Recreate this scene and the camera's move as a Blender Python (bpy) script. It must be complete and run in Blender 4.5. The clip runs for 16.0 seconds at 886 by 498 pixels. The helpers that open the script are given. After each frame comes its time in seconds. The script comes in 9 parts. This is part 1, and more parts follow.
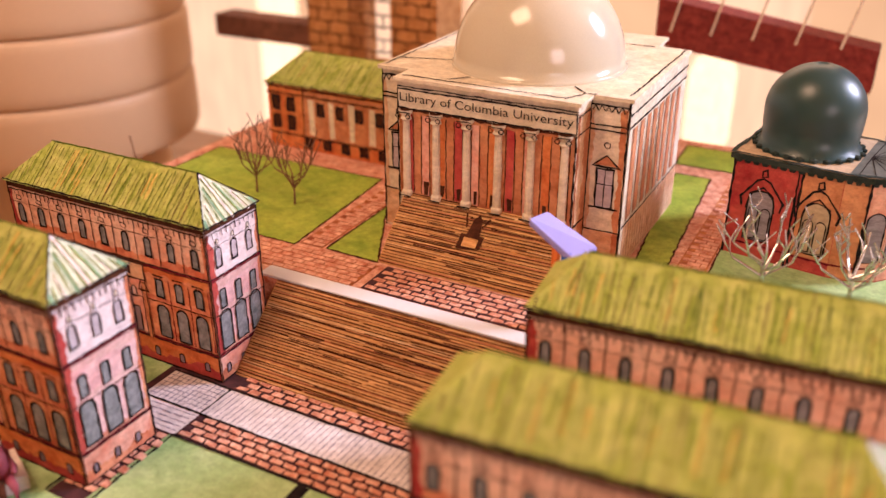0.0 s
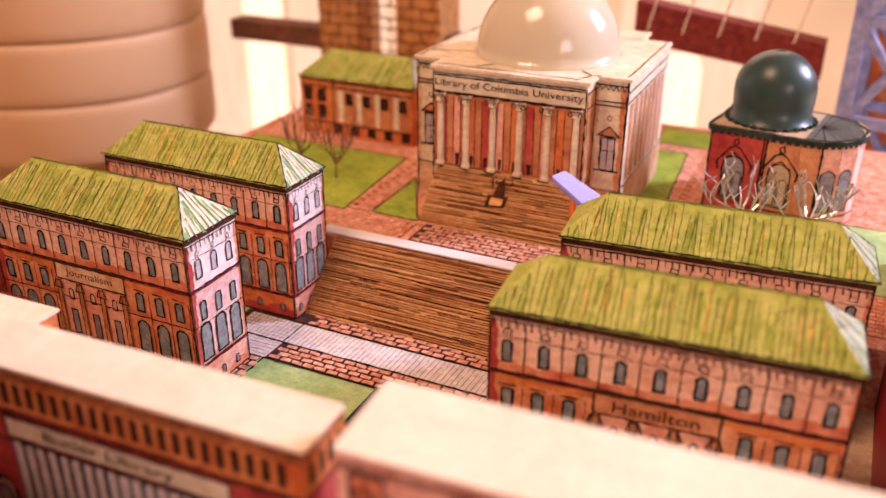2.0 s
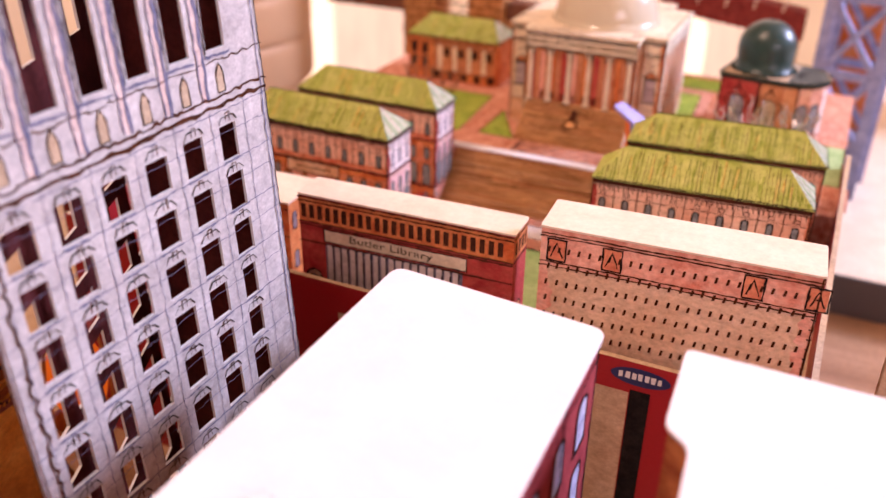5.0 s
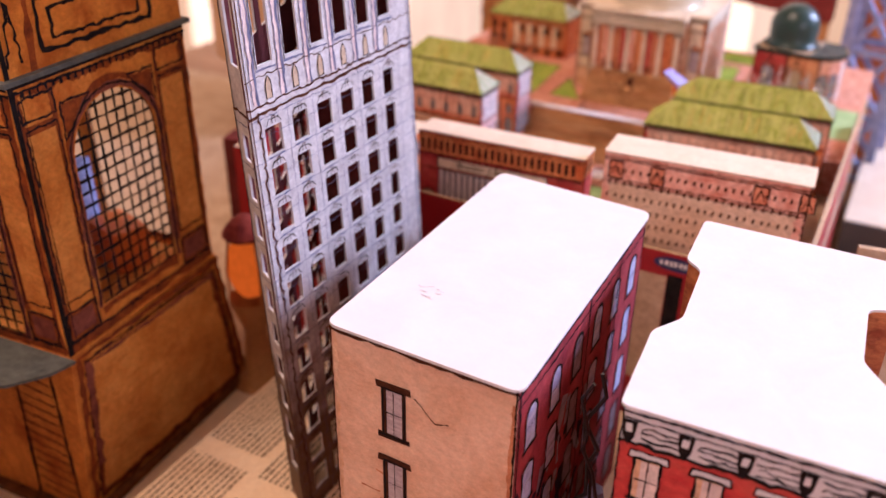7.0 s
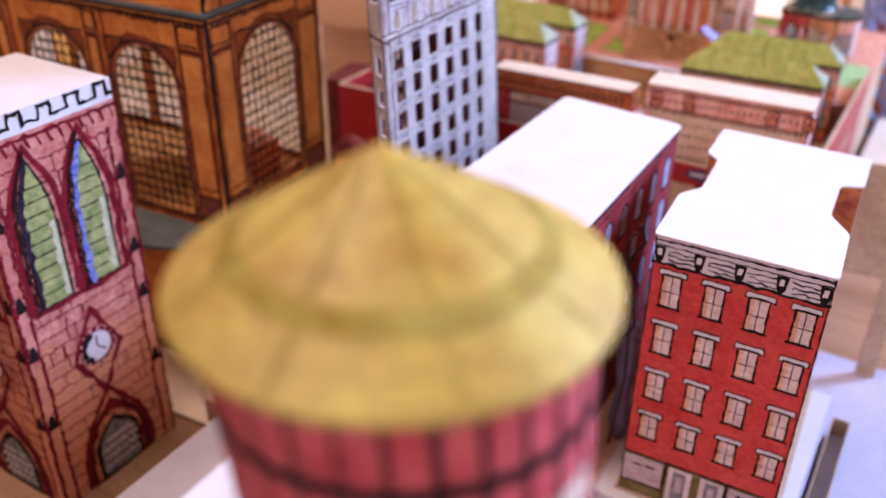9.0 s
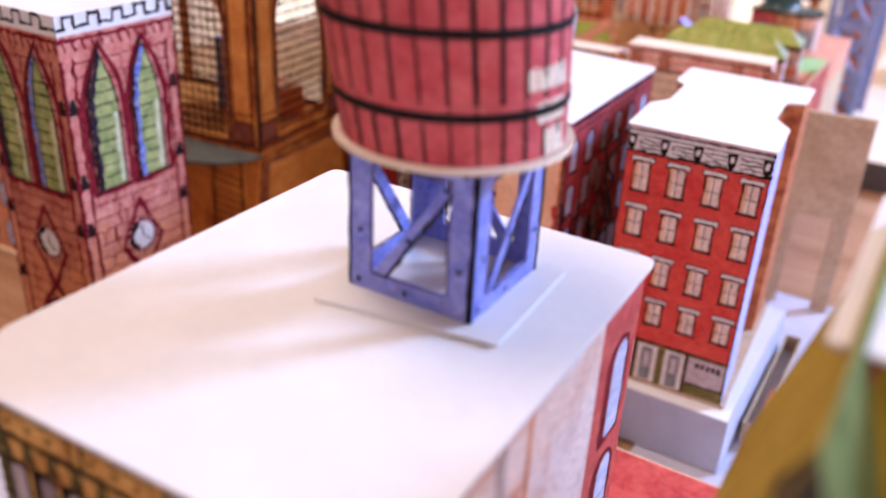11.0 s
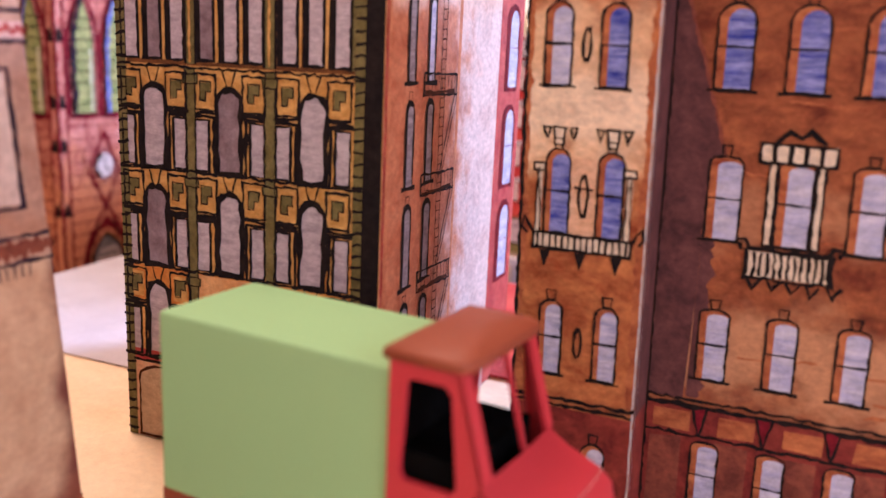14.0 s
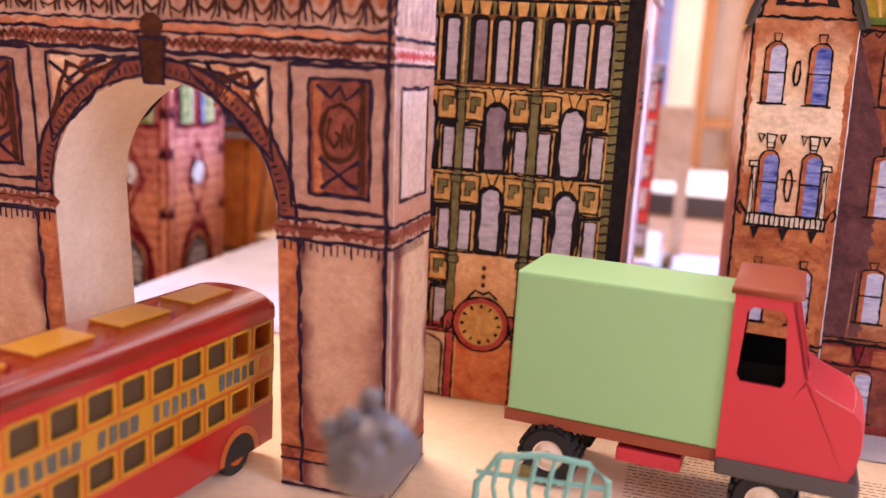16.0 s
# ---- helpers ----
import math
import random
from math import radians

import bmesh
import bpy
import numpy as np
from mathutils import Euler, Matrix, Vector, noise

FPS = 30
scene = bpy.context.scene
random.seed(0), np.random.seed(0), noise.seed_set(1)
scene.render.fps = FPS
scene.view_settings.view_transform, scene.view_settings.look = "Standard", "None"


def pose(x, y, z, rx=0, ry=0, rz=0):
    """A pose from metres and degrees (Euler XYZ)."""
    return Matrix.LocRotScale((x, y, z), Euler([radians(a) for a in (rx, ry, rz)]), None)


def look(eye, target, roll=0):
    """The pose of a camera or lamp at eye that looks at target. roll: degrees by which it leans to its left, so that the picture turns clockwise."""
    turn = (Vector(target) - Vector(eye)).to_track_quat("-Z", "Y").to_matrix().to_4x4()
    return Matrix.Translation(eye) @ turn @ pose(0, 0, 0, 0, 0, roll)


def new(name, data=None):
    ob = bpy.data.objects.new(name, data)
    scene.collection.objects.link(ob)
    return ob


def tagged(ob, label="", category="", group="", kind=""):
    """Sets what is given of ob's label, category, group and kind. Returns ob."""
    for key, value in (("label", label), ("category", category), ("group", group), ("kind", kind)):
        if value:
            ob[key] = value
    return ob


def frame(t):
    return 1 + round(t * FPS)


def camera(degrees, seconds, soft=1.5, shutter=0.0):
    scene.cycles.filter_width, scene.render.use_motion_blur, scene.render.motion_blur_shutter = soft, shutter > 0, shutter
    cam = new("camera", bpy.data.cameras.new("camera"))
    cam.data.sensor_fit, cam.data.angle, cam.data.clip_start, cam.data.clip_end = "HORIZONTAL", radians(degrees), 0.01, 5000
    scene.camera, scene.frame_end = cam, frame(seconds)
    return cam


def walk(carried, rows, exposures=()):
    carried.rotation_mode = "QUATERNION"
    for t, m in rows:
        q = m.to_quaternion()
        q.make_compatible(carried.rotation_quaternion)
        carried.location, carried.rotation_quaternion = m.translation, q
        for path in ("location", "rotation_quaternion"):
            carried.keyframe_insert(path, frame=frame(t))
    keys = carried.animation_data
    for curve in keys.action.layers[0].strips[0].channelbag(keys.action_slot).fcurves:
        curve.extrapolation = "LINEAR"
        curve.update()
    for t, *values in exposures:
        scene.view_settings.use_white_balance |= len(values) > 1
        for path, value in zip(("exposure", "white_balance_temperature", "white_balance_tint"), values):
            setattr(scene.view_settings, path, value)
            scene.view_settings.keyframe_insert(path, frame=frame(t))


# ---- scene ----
cam = camera(53.2, 16.0)
PATH = [
    (0.0, (-0.06782, 0.60268, 0.29263), (-0.19427, 0.84047, 0.16048), 0.03),
    (0.5, (-0.06966, 0.58915, 0.29343), (-0.19209, 0.82943, 0.16198), 0.27),
    (1.0, (-0.07010, 0.56938, 0.29870), (-0.18772, 0.81150, 0.16625), 0.56),
    (1.5, (-0.06804, 0.54359, 0.29969), (-0.18319, 0.78812, 0.16953), 0.47),
    (2.0, (-0.06361, 0.51390, 0.30225), (-0.17849, 0.75916, 0.17322), 0.26),
    (2.5, (-0.06773, 0.47813, 0.30485), (-0.17752, 0.72611, 0.17658), 0.70),
    (3.0, (-0.06737, 0.44508, 0.31129), (-0.17439, 0.69344, 0.18142), 1.10),
    (3.5, (-0.06049, 0.40986, 0.32139), (-0.16762, 0.65669, 0.18874), 1.09),
    (4.0, (-0.05455, 0.37322, 0.33173), (-0.16187, 0.61851, 0.19639), 1.02),
    (6.5, (-0.02155, 0.19563, 0.38225), (-0.13846, 0.42898, 0.23433), 1.13),
    (7.0, (-0.00533, 0.15523, 0.38603), (-0.12787, 0.38690, 0.24003), 0.80),
    (7.5, (0.00850, 0.11825, 0.39149), (-0.11859, 0.34793, 0.24624), 0.60),
    (8.0, (0.01981, 0.08490, 0.40624), (-0.10951, 0.30988, 0.25571), 0.57),
    (8.5, (0.03362, 0.04793, 0.40774), (-0.09866, 0.27138, 0.25751), 0.45),
    (9.0, (0.04367, 0.00961, 0.40671), (-0.08840, 0.23222, 0.25504), 0.70),
    (9.2, (0.04940, -0.00582, 0.40592), (-0.08261, 0.21559, 0.25247), 0.83),
    (11.3, (0.10745, -0.11983, 0.34008), (-0.02569, 0.11548, 0.21007), 3.45),
    (11.5, (0.11204, -0.13275, 0.32848), (-0.01824, 0.10601, 0.20191), 3.49),
    (12.0, (0.13233, -0.15734, 0.29825), (-0.00095, 0.08389, 0.17974), 2.41),
    (12.5, (0.15850, -0.19238, 0.25314), (0.02008, 0.05728, 0.16089), 0.98),
    (13.0, (0.16898, -0.22283, 0.23050), (0.03919, 0.03226, 0.14059), 1.86),
    (13.5, (0.17680, -0.25411, 0.20296), (0.05500, 0.00786, 0.12211), 2.24),
    (14.0, (0.17573, -0.28806, 0.17517), (0.06348, -0.01801, 0.10827), 2.62),
    (14.5, (0.15692, -0.32724, 0.16176), (0.05996, -0.04973, 0.10189), 3.20),
    (15.0, (0.12701, -0.36277, 0.16564), (0.04591, -0.08073, 0.10338), 3.54),
    (15.5, (0.09224, -0.39616, 0.17325), (0.01936, -0.11248, 0.10833), 3.79),
    (16.0, (0.05819, -0.43064, 0.17126), (-0.02004, -0.14735, 0.11102), 3.41),
]
EXPOSURES = [
    (0.0, -0.30, 7100, 38),
    (2.5, -0.25, 7100, 44),
    (4.0, -0.19, 6750, 45),
    (7.0, -0.34, 5950, 38),
    (9.2, -0.34, 5200, 31),
    (11.3, -0.17, 5250, 25),
    (12.5, -0.35, 5250, 29),
    (13.4, 0.02, 5500, 33),
    (14.0, 0.19, 5600, 33),
    (15.0, 0.53, 5250, 25),
    (16.0, 0.52, 5380, 33),
]
cam.data.dof.use_dof = True
cam.data.dof.focus_distance, cam.data.dof.aperture_fstop = 0.388, 6.4
walk(cam, [(t, look(eye, target, roll)) for t, eye, target, roll in PATH], EXPOSURES)

# ---- light ----
world = bpy.data.worlds.new("room_air")
scene.world = world
world.use_nodes = True
world.node_tree.nodes["Background"].inputs[0].default_value = (0.85, 0.92, 1.0, 1)
world.node_tree.nodes["Background"].inputs[1].default_value = 0.45


def area_lamp(name, eye, target, w, h, watts, colour):
    data = bpy.data.lights.new(name, "AREA")
    data.shape, data.size, data.size_y, data.energy, data.color = "RECTANGLE", w, h, watts, colour
    ob = new(name, data)
    ob.matrix_world = look(eye, target)
    return ob


area_lamp("window_daylight", (1.48, 2.1, 1.24), (-0.1, 0.3, 0.1), 0.5, 0.66, 132, (0.60, 0.78, 1.0))
# added fill for the south faces; no window is known there
area_lamp("south_window_daylight", (1.86, -1.0, 0.9), (0.0, 0.0, 0.1), 0.9, 0.8, 19, (0.97, 0.92, 0.92))
area_lamp("far_window_glow", (-0.25, 2.08, 0.75), (-0.2, 0.8, 0.1), 1.6, 0.7, 10, (1.0, 0.78, 0.54))
area_lamp("ceiling_lamp", (-0.6, 0.2, 1.58), (-0.2, 0.4, 0.0), 0.6, 0.6, 22, (1.0, 0.74, 0.46))

# ---- materials ----
U = 0.01  # one centimetre


def material(name):
    m = bpy.data.materials.new(name)
    m.use_nodes = True
    return m, m.node_tree.nodes, m.node_tree.links, m.node_tree.nodes["Principled BSDF"]


def pool_noise(nodes, links, mp, size):
    n = nodes.new("ShaderNodeTexNoise")
    n.inputs["Scale"].default_value = 1 / (size * 1.3 * U)
    n.inputs["Detail"].default_value = 7
    links.new(mp.outputs[0], n.inputs["Vector"])
    return n


def wash(name, c1, c2, size=1.6, rough=0.8, bump=0.12, grain=0.04, streak=None, spec=0.25, metal=0.0, pools=0.8, bands=()):
    """Painted paper: two tones of wash in blotches of that size in cm, with paper grain; streak stretches the blotches."""
    m, nodes, links, bsdf = material(name)
    tc = nodes.new("ShaderNodeTexCoord")
    mp = nodes.new("ShaderNodeMapping")
    info = nodes.new("ShaderNodeObjectInfo")
    add = nodes.new("ShaderNodeVectorMath")
    add.operation = "ADD"
    links.new(tc.outputs["Object"], add.inputs[0])
    links.new(info.outputs["Random"], add.inputs[1])
    links.new(add.outputs[0], mp.inputs[0])
    if streak:
        mp.inputs["Scale"].default_value = streak
    big = nodes.new("ShaderNodeTexNoise")
    big.inputs["Scale"].default_value = 1 / (size * U)
    big.inputs["Detail"].default_value = 8
    big.inputs["Roughness"].default_value = 0.68
    big.inputs["Distortion"].default_value = 0.4
    fine = nodes.new("ShaderNodeTexNoise")
    fine.inputs["Scale"].default_value = 1 / (0.09 * U)
    fine.inputs["Detail"].default_value = 3
    links.new(mp.outputs[0], big.inputs["Vector"])
    links.new(add.outputs[0], fine.inputs["Vector"])
    mid = nodes.new("ShaderNodeTexNoise")
    mid.inputs["Scale"].default_value = 1 / (0.3 * U)
    mid.inputs["Detail"].default_value = 4
    mid.inputs["Roughness"].default_value = 0.7
    fibre = nodes.new("ShaderNodeMapping")
    fibre.inputs["Scale"].default_value = (0.8, 0.8, 1.25)
    links.new(add.outputs[0], fibre.inputs[0])
    links.new(fibre.outputs[0], mid.inputs["Vector"])
    ramp = nodes.new("ShaderNodeValToRGB")
    ramp.color_ramp.elements[0].position, ramp.color_ramp.elements[1].position = 0.34, 0.66
    ramp.color_ramp.elements[0].color, ramp.color_ramp.elements[1].color = (*c1, 1), (*c2, 1)
    links.new(big.outputs["Fac"], ramp.inputs[0])
    mix = nodes.new("ShaderNodeMix")
    mix.data_type, mix.blend_type = "RGBA", "OVERLAY"
    mix.inputs[0].default_value = grain * 4
    tone = ramp.outputs[0]
    for axis, lo, hi, soft, pale in bands:
        sep = nodes.new("ShaderNodeSeparateXYZ")
        links.new(tc.outputs["Object"], sep.inputs[0])
        run = nodes.new("ShaderNodeMath")
        run.operation = "MULTIPLY_ADD"
        run.inputs[1].default_value = soft * 2.4 * U
        links.new(pool_noise(nodes, links, mp, size).outputs["Fac"], run.inputs[0])
        links.new(sep.outputs["XYZ".index(axis.upper())], run.inputs[2])
        shift = soft * 1.2
        up, down = nodes.new("ShaderNodeMapRange"), nodes.new("ShaderNodeMapRange")
        up.interpolation_type = down.interpolation_type = "SMOOTHSTEP"
        for node, a, b in ((up, lo - soft / 2, lo + soft / 2), (down, hi + soft / 2, hi - soft / 2)):
            node.inputs["From Min"].default_value, node.inputs["From Max"].default_value = (a + shift) * U, (b + shift) * U
            links.new(run.outputs[0], node.inputs[0])
        both = nodes.new("ShaderNodeMath")
        both.operation = "MULTIPLY"
        links.new(up.outputs[0], both.inputs[0])
        links.new(down.outputs[0], both.inputs[1])
        pick = nodes.new("ShaderNodeMix")
        pick.data_type = "RGBA"
        pick.inputs[7].default_value = (*pale, 1)
        links.new(both.outputs[0], pick.inputs[0])
        links.new(tone, pick.inputs[6])
        tone = pick.outputs[2]
    mottle = nodes.new("ShaderNodeMapRange")
    mottle.inputs["From Min"].default_value, mottle.inputs["From Max"].default_value = 0.3, 0.7
    mottle.inputs["To Min"].default_value, mottle.inputs["To Max"].default_value = 1 - 0.30 * pools, 1 + 0.16 * pools
    links.new(mid.outputs["Fac"], mottle.inputs[0])
    scaled = nodes.new("ShaderNodeVectorMath")
    scaled.operation = "SCALE"
    links.new(tone, scaled.inputs[0])
    links.new(mottle.outputs[0], scaled.inputs["Scale"])
    links.new(scaled.outputs[0], mix.inputs[6])
    links.new(fine.outputs["Fac"], mix.inputs[7])
    pool = nodes.new("ShaderNodeTexNoise")
    pool.inputs["Scale"].default_value = 1 / (size * 2.3 * U)
    pool.inputs["Detail"].default_value = 8
    pool.inputs["Roughness"].default_value = 0.7
    links.new(mp.outputs[0], pool.inputs["Vector"])
    dry = nodes.new("ShaderNodeValToRGB")
    dry.color_ramp.elements[0].position, dry.color_ramp.elements[1].position = 0.52, 0.62
    dry.color_ramp.elements[0].color, dry.color_ramp.elements[1].color = (1, 1, 1, 1), (*[0.72 + 0.28 * c for c in c1], 1)
    links.new(pool.outputs["Fac"], dry.inputs[0])
    pig = nodes.new("ShaderNodeMix")
    pig.data_type, pig.blend_type = "RGBA", "MULTIPLY"
    pig.inputs[0].default_value = pools
    links.new(mix.outputs[2], pig.inputs[6])
    links.new(dry.outputs[0], pig.inputs[7])
    links.new(pig.outputs[2], bsdf.inputs["Base Color"])
    bsdf.inputs["Roughness"].default_value = rough
    bsdf.inputs["Specular IOR Level"].default_value = spec
    bsdf.inputs["Metallic"].default_value = metal
    b = nodes.new("ShaderNodeBump")
    b.inputs["Strength"].default_value, b.inputs["Distance"].default_value = bump, 0.0004
    links.new(fine.outputs["Fac"], b.inputs["Height"])
    links.new(b.outputs[0], bsdf.inputs["Normal"])
    return m


def gloss(name, colour, rough, metal=0.0, coat=0.0):
    m, nodes, links, bsdf = material(name)
    n = nodes.new("ShaderNodeTexNoise")
    n.inputs["Scale"].default_value = 140
    n.inputs["Detail"].default_value = 6
    ramp = nodes.new("ShaderNodeMapRange")
    ramp.inputs["To Min"].default_value, ramp.inputs["To Max"].default_value = rough * 0.75, min(1, rough * 1.35)
    links.new(n.outputs["Fac"], ramp.inputs[0])
    links.new(ramp.outputs[0], bsdf.inputs["Roughness"])
    hue = nodes.new("ShaderNodeMix")
    hue.data_type = "RGBA"
    hue.inputs[6].default_value, hue.inputs[7].default_value = (*colour, 1), (*[c * 0.8 for c in colour], 1)
    links.new(n.outputs["Fac"], hue.inputs[0])
    links.new(hue.outputs[2], bsdf.inputs["Base Color"])
    bsdf.inputs["Metallic"].default_value = metal
    bsdf.inputs["Coat Weight"].default_value = coat
    return m


def glow(name, colour, strength):
    m, nodes, links, bsdf = material(name)
    e = nodes.new("ShaderNodeEmission")
    n = nodes.new("ShaderNodeTexNoise")
    n.inputs["Scale"].default_value = 9
    r = nodes.new("ShaderNodeMapRange")
    r.inputs["To Min"].default_value, r.inputs["To Max"].default_value = strength * 0.7, strength * 1.2
    links.new(n.outputs["Fac"], r.inputs[0])
    links.new(r.outputs[0], e.inputs[1])
    e.inputs[0].default_value = (*colour, 1)
    links.new(e.outputs[0], nodes["Material Output"].inputs[0])
    return m


INK = wash("ink", (0.011, 0.009, 0.010), (0.026, 0.019, 0.017), 0.5, 0.7, spec=0.04)
INK_BROWN = wash("brown_ink", (0.045, 0.016, 0.009), (0.105, 0.036, 0.018), 0.5, 0.7, spec=0.04)
INK_RED = wash("maroon_ink", (0.11, 0.008, 0.016), (0.24, 0.018, 0.026), 0.5, 0.7, spec=0.04)
INK_BLUE = wash("grey_blue_ink", (0.10, 0.11, 0.18), (0.22, 0.2, 0.26), 0.5, 0.7, spec=0.04)
WHITE = wash("white_card", (0.63, 0.62, 0.625), (0.69, 0.68, 0.685), 3, 0.7, 0.06, 0.015, pools=0.05)
SMUDGE = wash("violet_smudge", (0.54, 0.53, 0.60), (0.64, 0.63, 0.68), 0.4)
CREAM = wash("cream_card", (0.66, 0.53, 0.39), (0.74, 0.63, 0.49), 2.5, 0.75, 0.08, 0.02, pools=0.3)
SALMON = wash("salmon_wash", (0.56, 0.12, 0.055), (0.80, 0.34, 0.18), 1.3)
PINK = wash("pink_wash", (0.66, 0.22, 0.14), (0.84, 0.48, 0.36), 1.2)
ORANGE = wash("orange_wash", (0.54, 0.11, 0.025), (0.76, 0.28, 0.09), 1.2)
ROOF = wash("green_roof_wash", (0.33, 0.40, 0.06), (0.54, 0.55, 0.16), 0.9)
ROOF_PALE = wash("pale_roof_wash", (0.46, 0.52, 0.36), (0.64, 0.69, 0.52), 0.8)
GREEN_INK = wash("green_stripe", (0.07, 0.11, 0.015), (0.22, 0.27, 0.04), 0.4)
GREEN_STRIPE = wash("cool_green_stripe", (0.12, 0.26, 0.15), (0.30, 0.44, 0.28), 0.4)
YELLOW_STRIPE = wash("yellow_stripe", (0.52, 0.36, 0.05), (0.70, 0.55, 0.16), 0.4)
MOSS_STRIPE = wash("moss_stripe", (0.20, 0.28, 0.03), (0.36, 0.42, 0.07), 0.4)
LAWN = wash("lawn_paint", (0.20, 0.32, 0.03), (0.38, 0.46, 0.06), 1.8)
LAWN_COOL = wash("cool_lawn_paint", (0.25, 0.42, 0.16), (0.40, 0.55, 0.26), 1.8)
PAVE = wash("pale_paving", (0.60, 0.54, 0.52), (0.74, 0.68, 0.66), 1.0)
BRICK = wash("brick_path", (0.46, 0.13, 0.065), (0.80, 0.46, 0.32), 0.45)
BRICK_GROUND = wash("path_joint", (0.03, 0.010, 0.014), (0.09, 0.03, 0.03), 0.6)
STEP_PALE = wash("step_tan", (0.62, 0.34, 0.13), (0.84, 0.56, 0.30), 0.7, streak=(0.25, 3, 3))
STEP = wash("step_brown", (0.54, 0.24, 0.07), (0.80, 0.47, 0.20), 0.7, streak=(0.25, 3, 3))
PANE = wash("grey_pane", (0.14, 0.15, 0.15), (0.30, 0.30, 0.30), 0.4)
PANE_LILAC = wash("lilac_pane", (0.41, 0.34, 0.36), (0.58, 0.50, 0.52), 0.8, streak=(1, 1, 4))
PANE_SMOKE = wash("smoke_pane", (0.20, 0.17, 0.19), (0.36, 0.32, 0.36), 0.6, streak=(0.5, 0.5, 3))
PANE_DIM = wash("dim_lilac_pane", (0.20, 0.13, 0.14), (0.33, 0.25, 0.27), 0.8)
PANE_BLUE = wash("blue_pane", (0.02, 0.04, 0.34), (0.34, 0.38, 0.70), 0.8, streak=(0.5, 0.5, 3))
PANE_PALE = wash("pale_blue_pane", (0.34, 0.36, 0.58), (0.62, 0.62, 0.72), 0.8, streak=(0.5, 0.5, 3))
PANE_GREEN = wash("green_pane", (0.13, 0.20, 0.05), (0.46, 0.46, 0.17), 1.0)
PANE_PALE_GREEN = wash("pale_green_pane", (0.44, 0.46, 0.26), (0.62, 0.60, 0.40), 0.7)
BUFF = wash("buff_wash", (0.40, 0.20, 0.13), (0.60, 0.38, 0.27), 1.4)
STONE = wash("stone_wash", (0.66, 0.54, 0.38), (0.80, 0.70, 0.54), 1.6)
PINK_PALE = wash("pale_pink_wash", (0.64, 0.34, 0.30), (0.78, 0.54, 0.48), 1.0)
PINK_WHITE = wash("pinkish_white", (0.62, 0.50, 0.45), (0.78, 0.67, 0.61), 0.8)
STRIP = wash("pale_strip_wash", (0.56, 0.40, 0.34), (0.70, 0.55, 0.49), 1.4)
SHEET = wash("lilac_white_sheet", (0.44, 0.42, 0.46), (0.53, 0.51, 0.55), 4, pools=0.1)
PANEL_DARK = wash("dark_panel_wash", (0.13, 0.03, 0.02), (0.30, 0.085, 0.045), 0.8)
MAROON_WASH = wash("maroon_wash", (0.13, 0.012, 0.012), (0.30, 0.05, 0.03), 1.0)
HOUSE_TAN = wash("house_tan", (0.68, 0.40, 0.25), (0.82, 0.57, 0.40), 2.6, pools=0.5)
AMBER = wash("amber_wash", (0.64, 0.30, 0.09), (0.84, 0.50, 0.22), 2.4)
# pale paper side with the cool daylight's lavender put into its colour
LAVENDER = wash("daylit_lavender", (0.38, 0.36, 0.66), (0.50, 0.48, 0.76), 2.0)
GABLE_WASH = wash("gable_wash", (0.28, 0.06, 0.016), (0.60, 0.23, 0.07), 1.1, streak=(0.85, 0.85, 1.2), bands=(("z", 13.4, 19.2, 2.4, (0.76, 0.50, 0.28)), ("z", 14.4, 16.8, 1.4, (0.82, 0.64, 0.44)), ("z", 20.6, 30, 3.0, (0.46, 0.20, 0.085))))
MAIN_WASH = wash("main_block_wash", (0.15, 0.030, 0.012), (0.40, 0.13, 0.042), 1.1, streak=(0.85, 0.85, 1.2), bands=(("z", 5.4, 8.6, 1.8, (0.50, 0.25, 0.12)), ("z", 11.4, 13.2, 1.6, (0.42, 0.18, 0.08))))
SIDE_WASH = wash("side_wall_wash", (0.42, 0.12, 0.05), (0.62, 0.26, 0.13), 1.3, bands=(("y", 8.2, 40, 3.4, (0.70, 0.56, 0.50)), ("z", 19.0, 21.0, 1.2, (0.72, 0.52, 0.42))))
NAVY_INK = wash("blue_black_ink", (0.014, 0.010, 0.022), (0.045, 0.025, 0.045), 0.5, 0.7, spec=0.04)
CRIMSON = wash("crimson_wash", (0.38, 0.03, 0.03), (0.55, 0.10, 0.07), 1.2)
RED = wash("red_wash", (0.50, 0.035, 0.03), (0.62, 0.09, 0.06), 1.6)
TRAY_RED = gloss("red_tray_paper", (0.36, 0.012, 0.015), 0.45)
TAN = wash("tan_wash", (0.64, 0.42, 0.27), (0.78, 0.57, 0.40), 2.4)
KRAFT = wash("kraft_card", (0.46, 0.32, 0.20), (0.56, 0.42, 0.28), 2.0, 0.85)
WOODY = wash("terminal_brown", (0.44, 0.11, 0.008), (0.80, 0.31, 0.04), 2.6, streak=(1, 1, 0.7))
UMBER = wash("umber_wash", (0.15, 0.028, 0.004), (0.36, 0.08, 0.008), 0.9)
WOODY_DARK = wash("terminal_dark", (0.10, 0.035, 0.01), (0.24, 0.09, 0.02), 1.0)
GREY_PAPER = wash("pale_grey_paper", (0.34, 0.30, 0.27), (0.48, 0.44, 0.40), 1.8)
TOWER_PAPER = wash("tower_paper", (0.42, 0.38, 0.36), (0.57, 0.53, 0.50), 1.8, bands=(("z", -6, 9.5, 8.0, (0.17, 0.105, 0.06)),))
MAROON = wash("maroon_inside", (0.09, 0.012, 0.012), (0.17, 0.03, 0.025), 2)
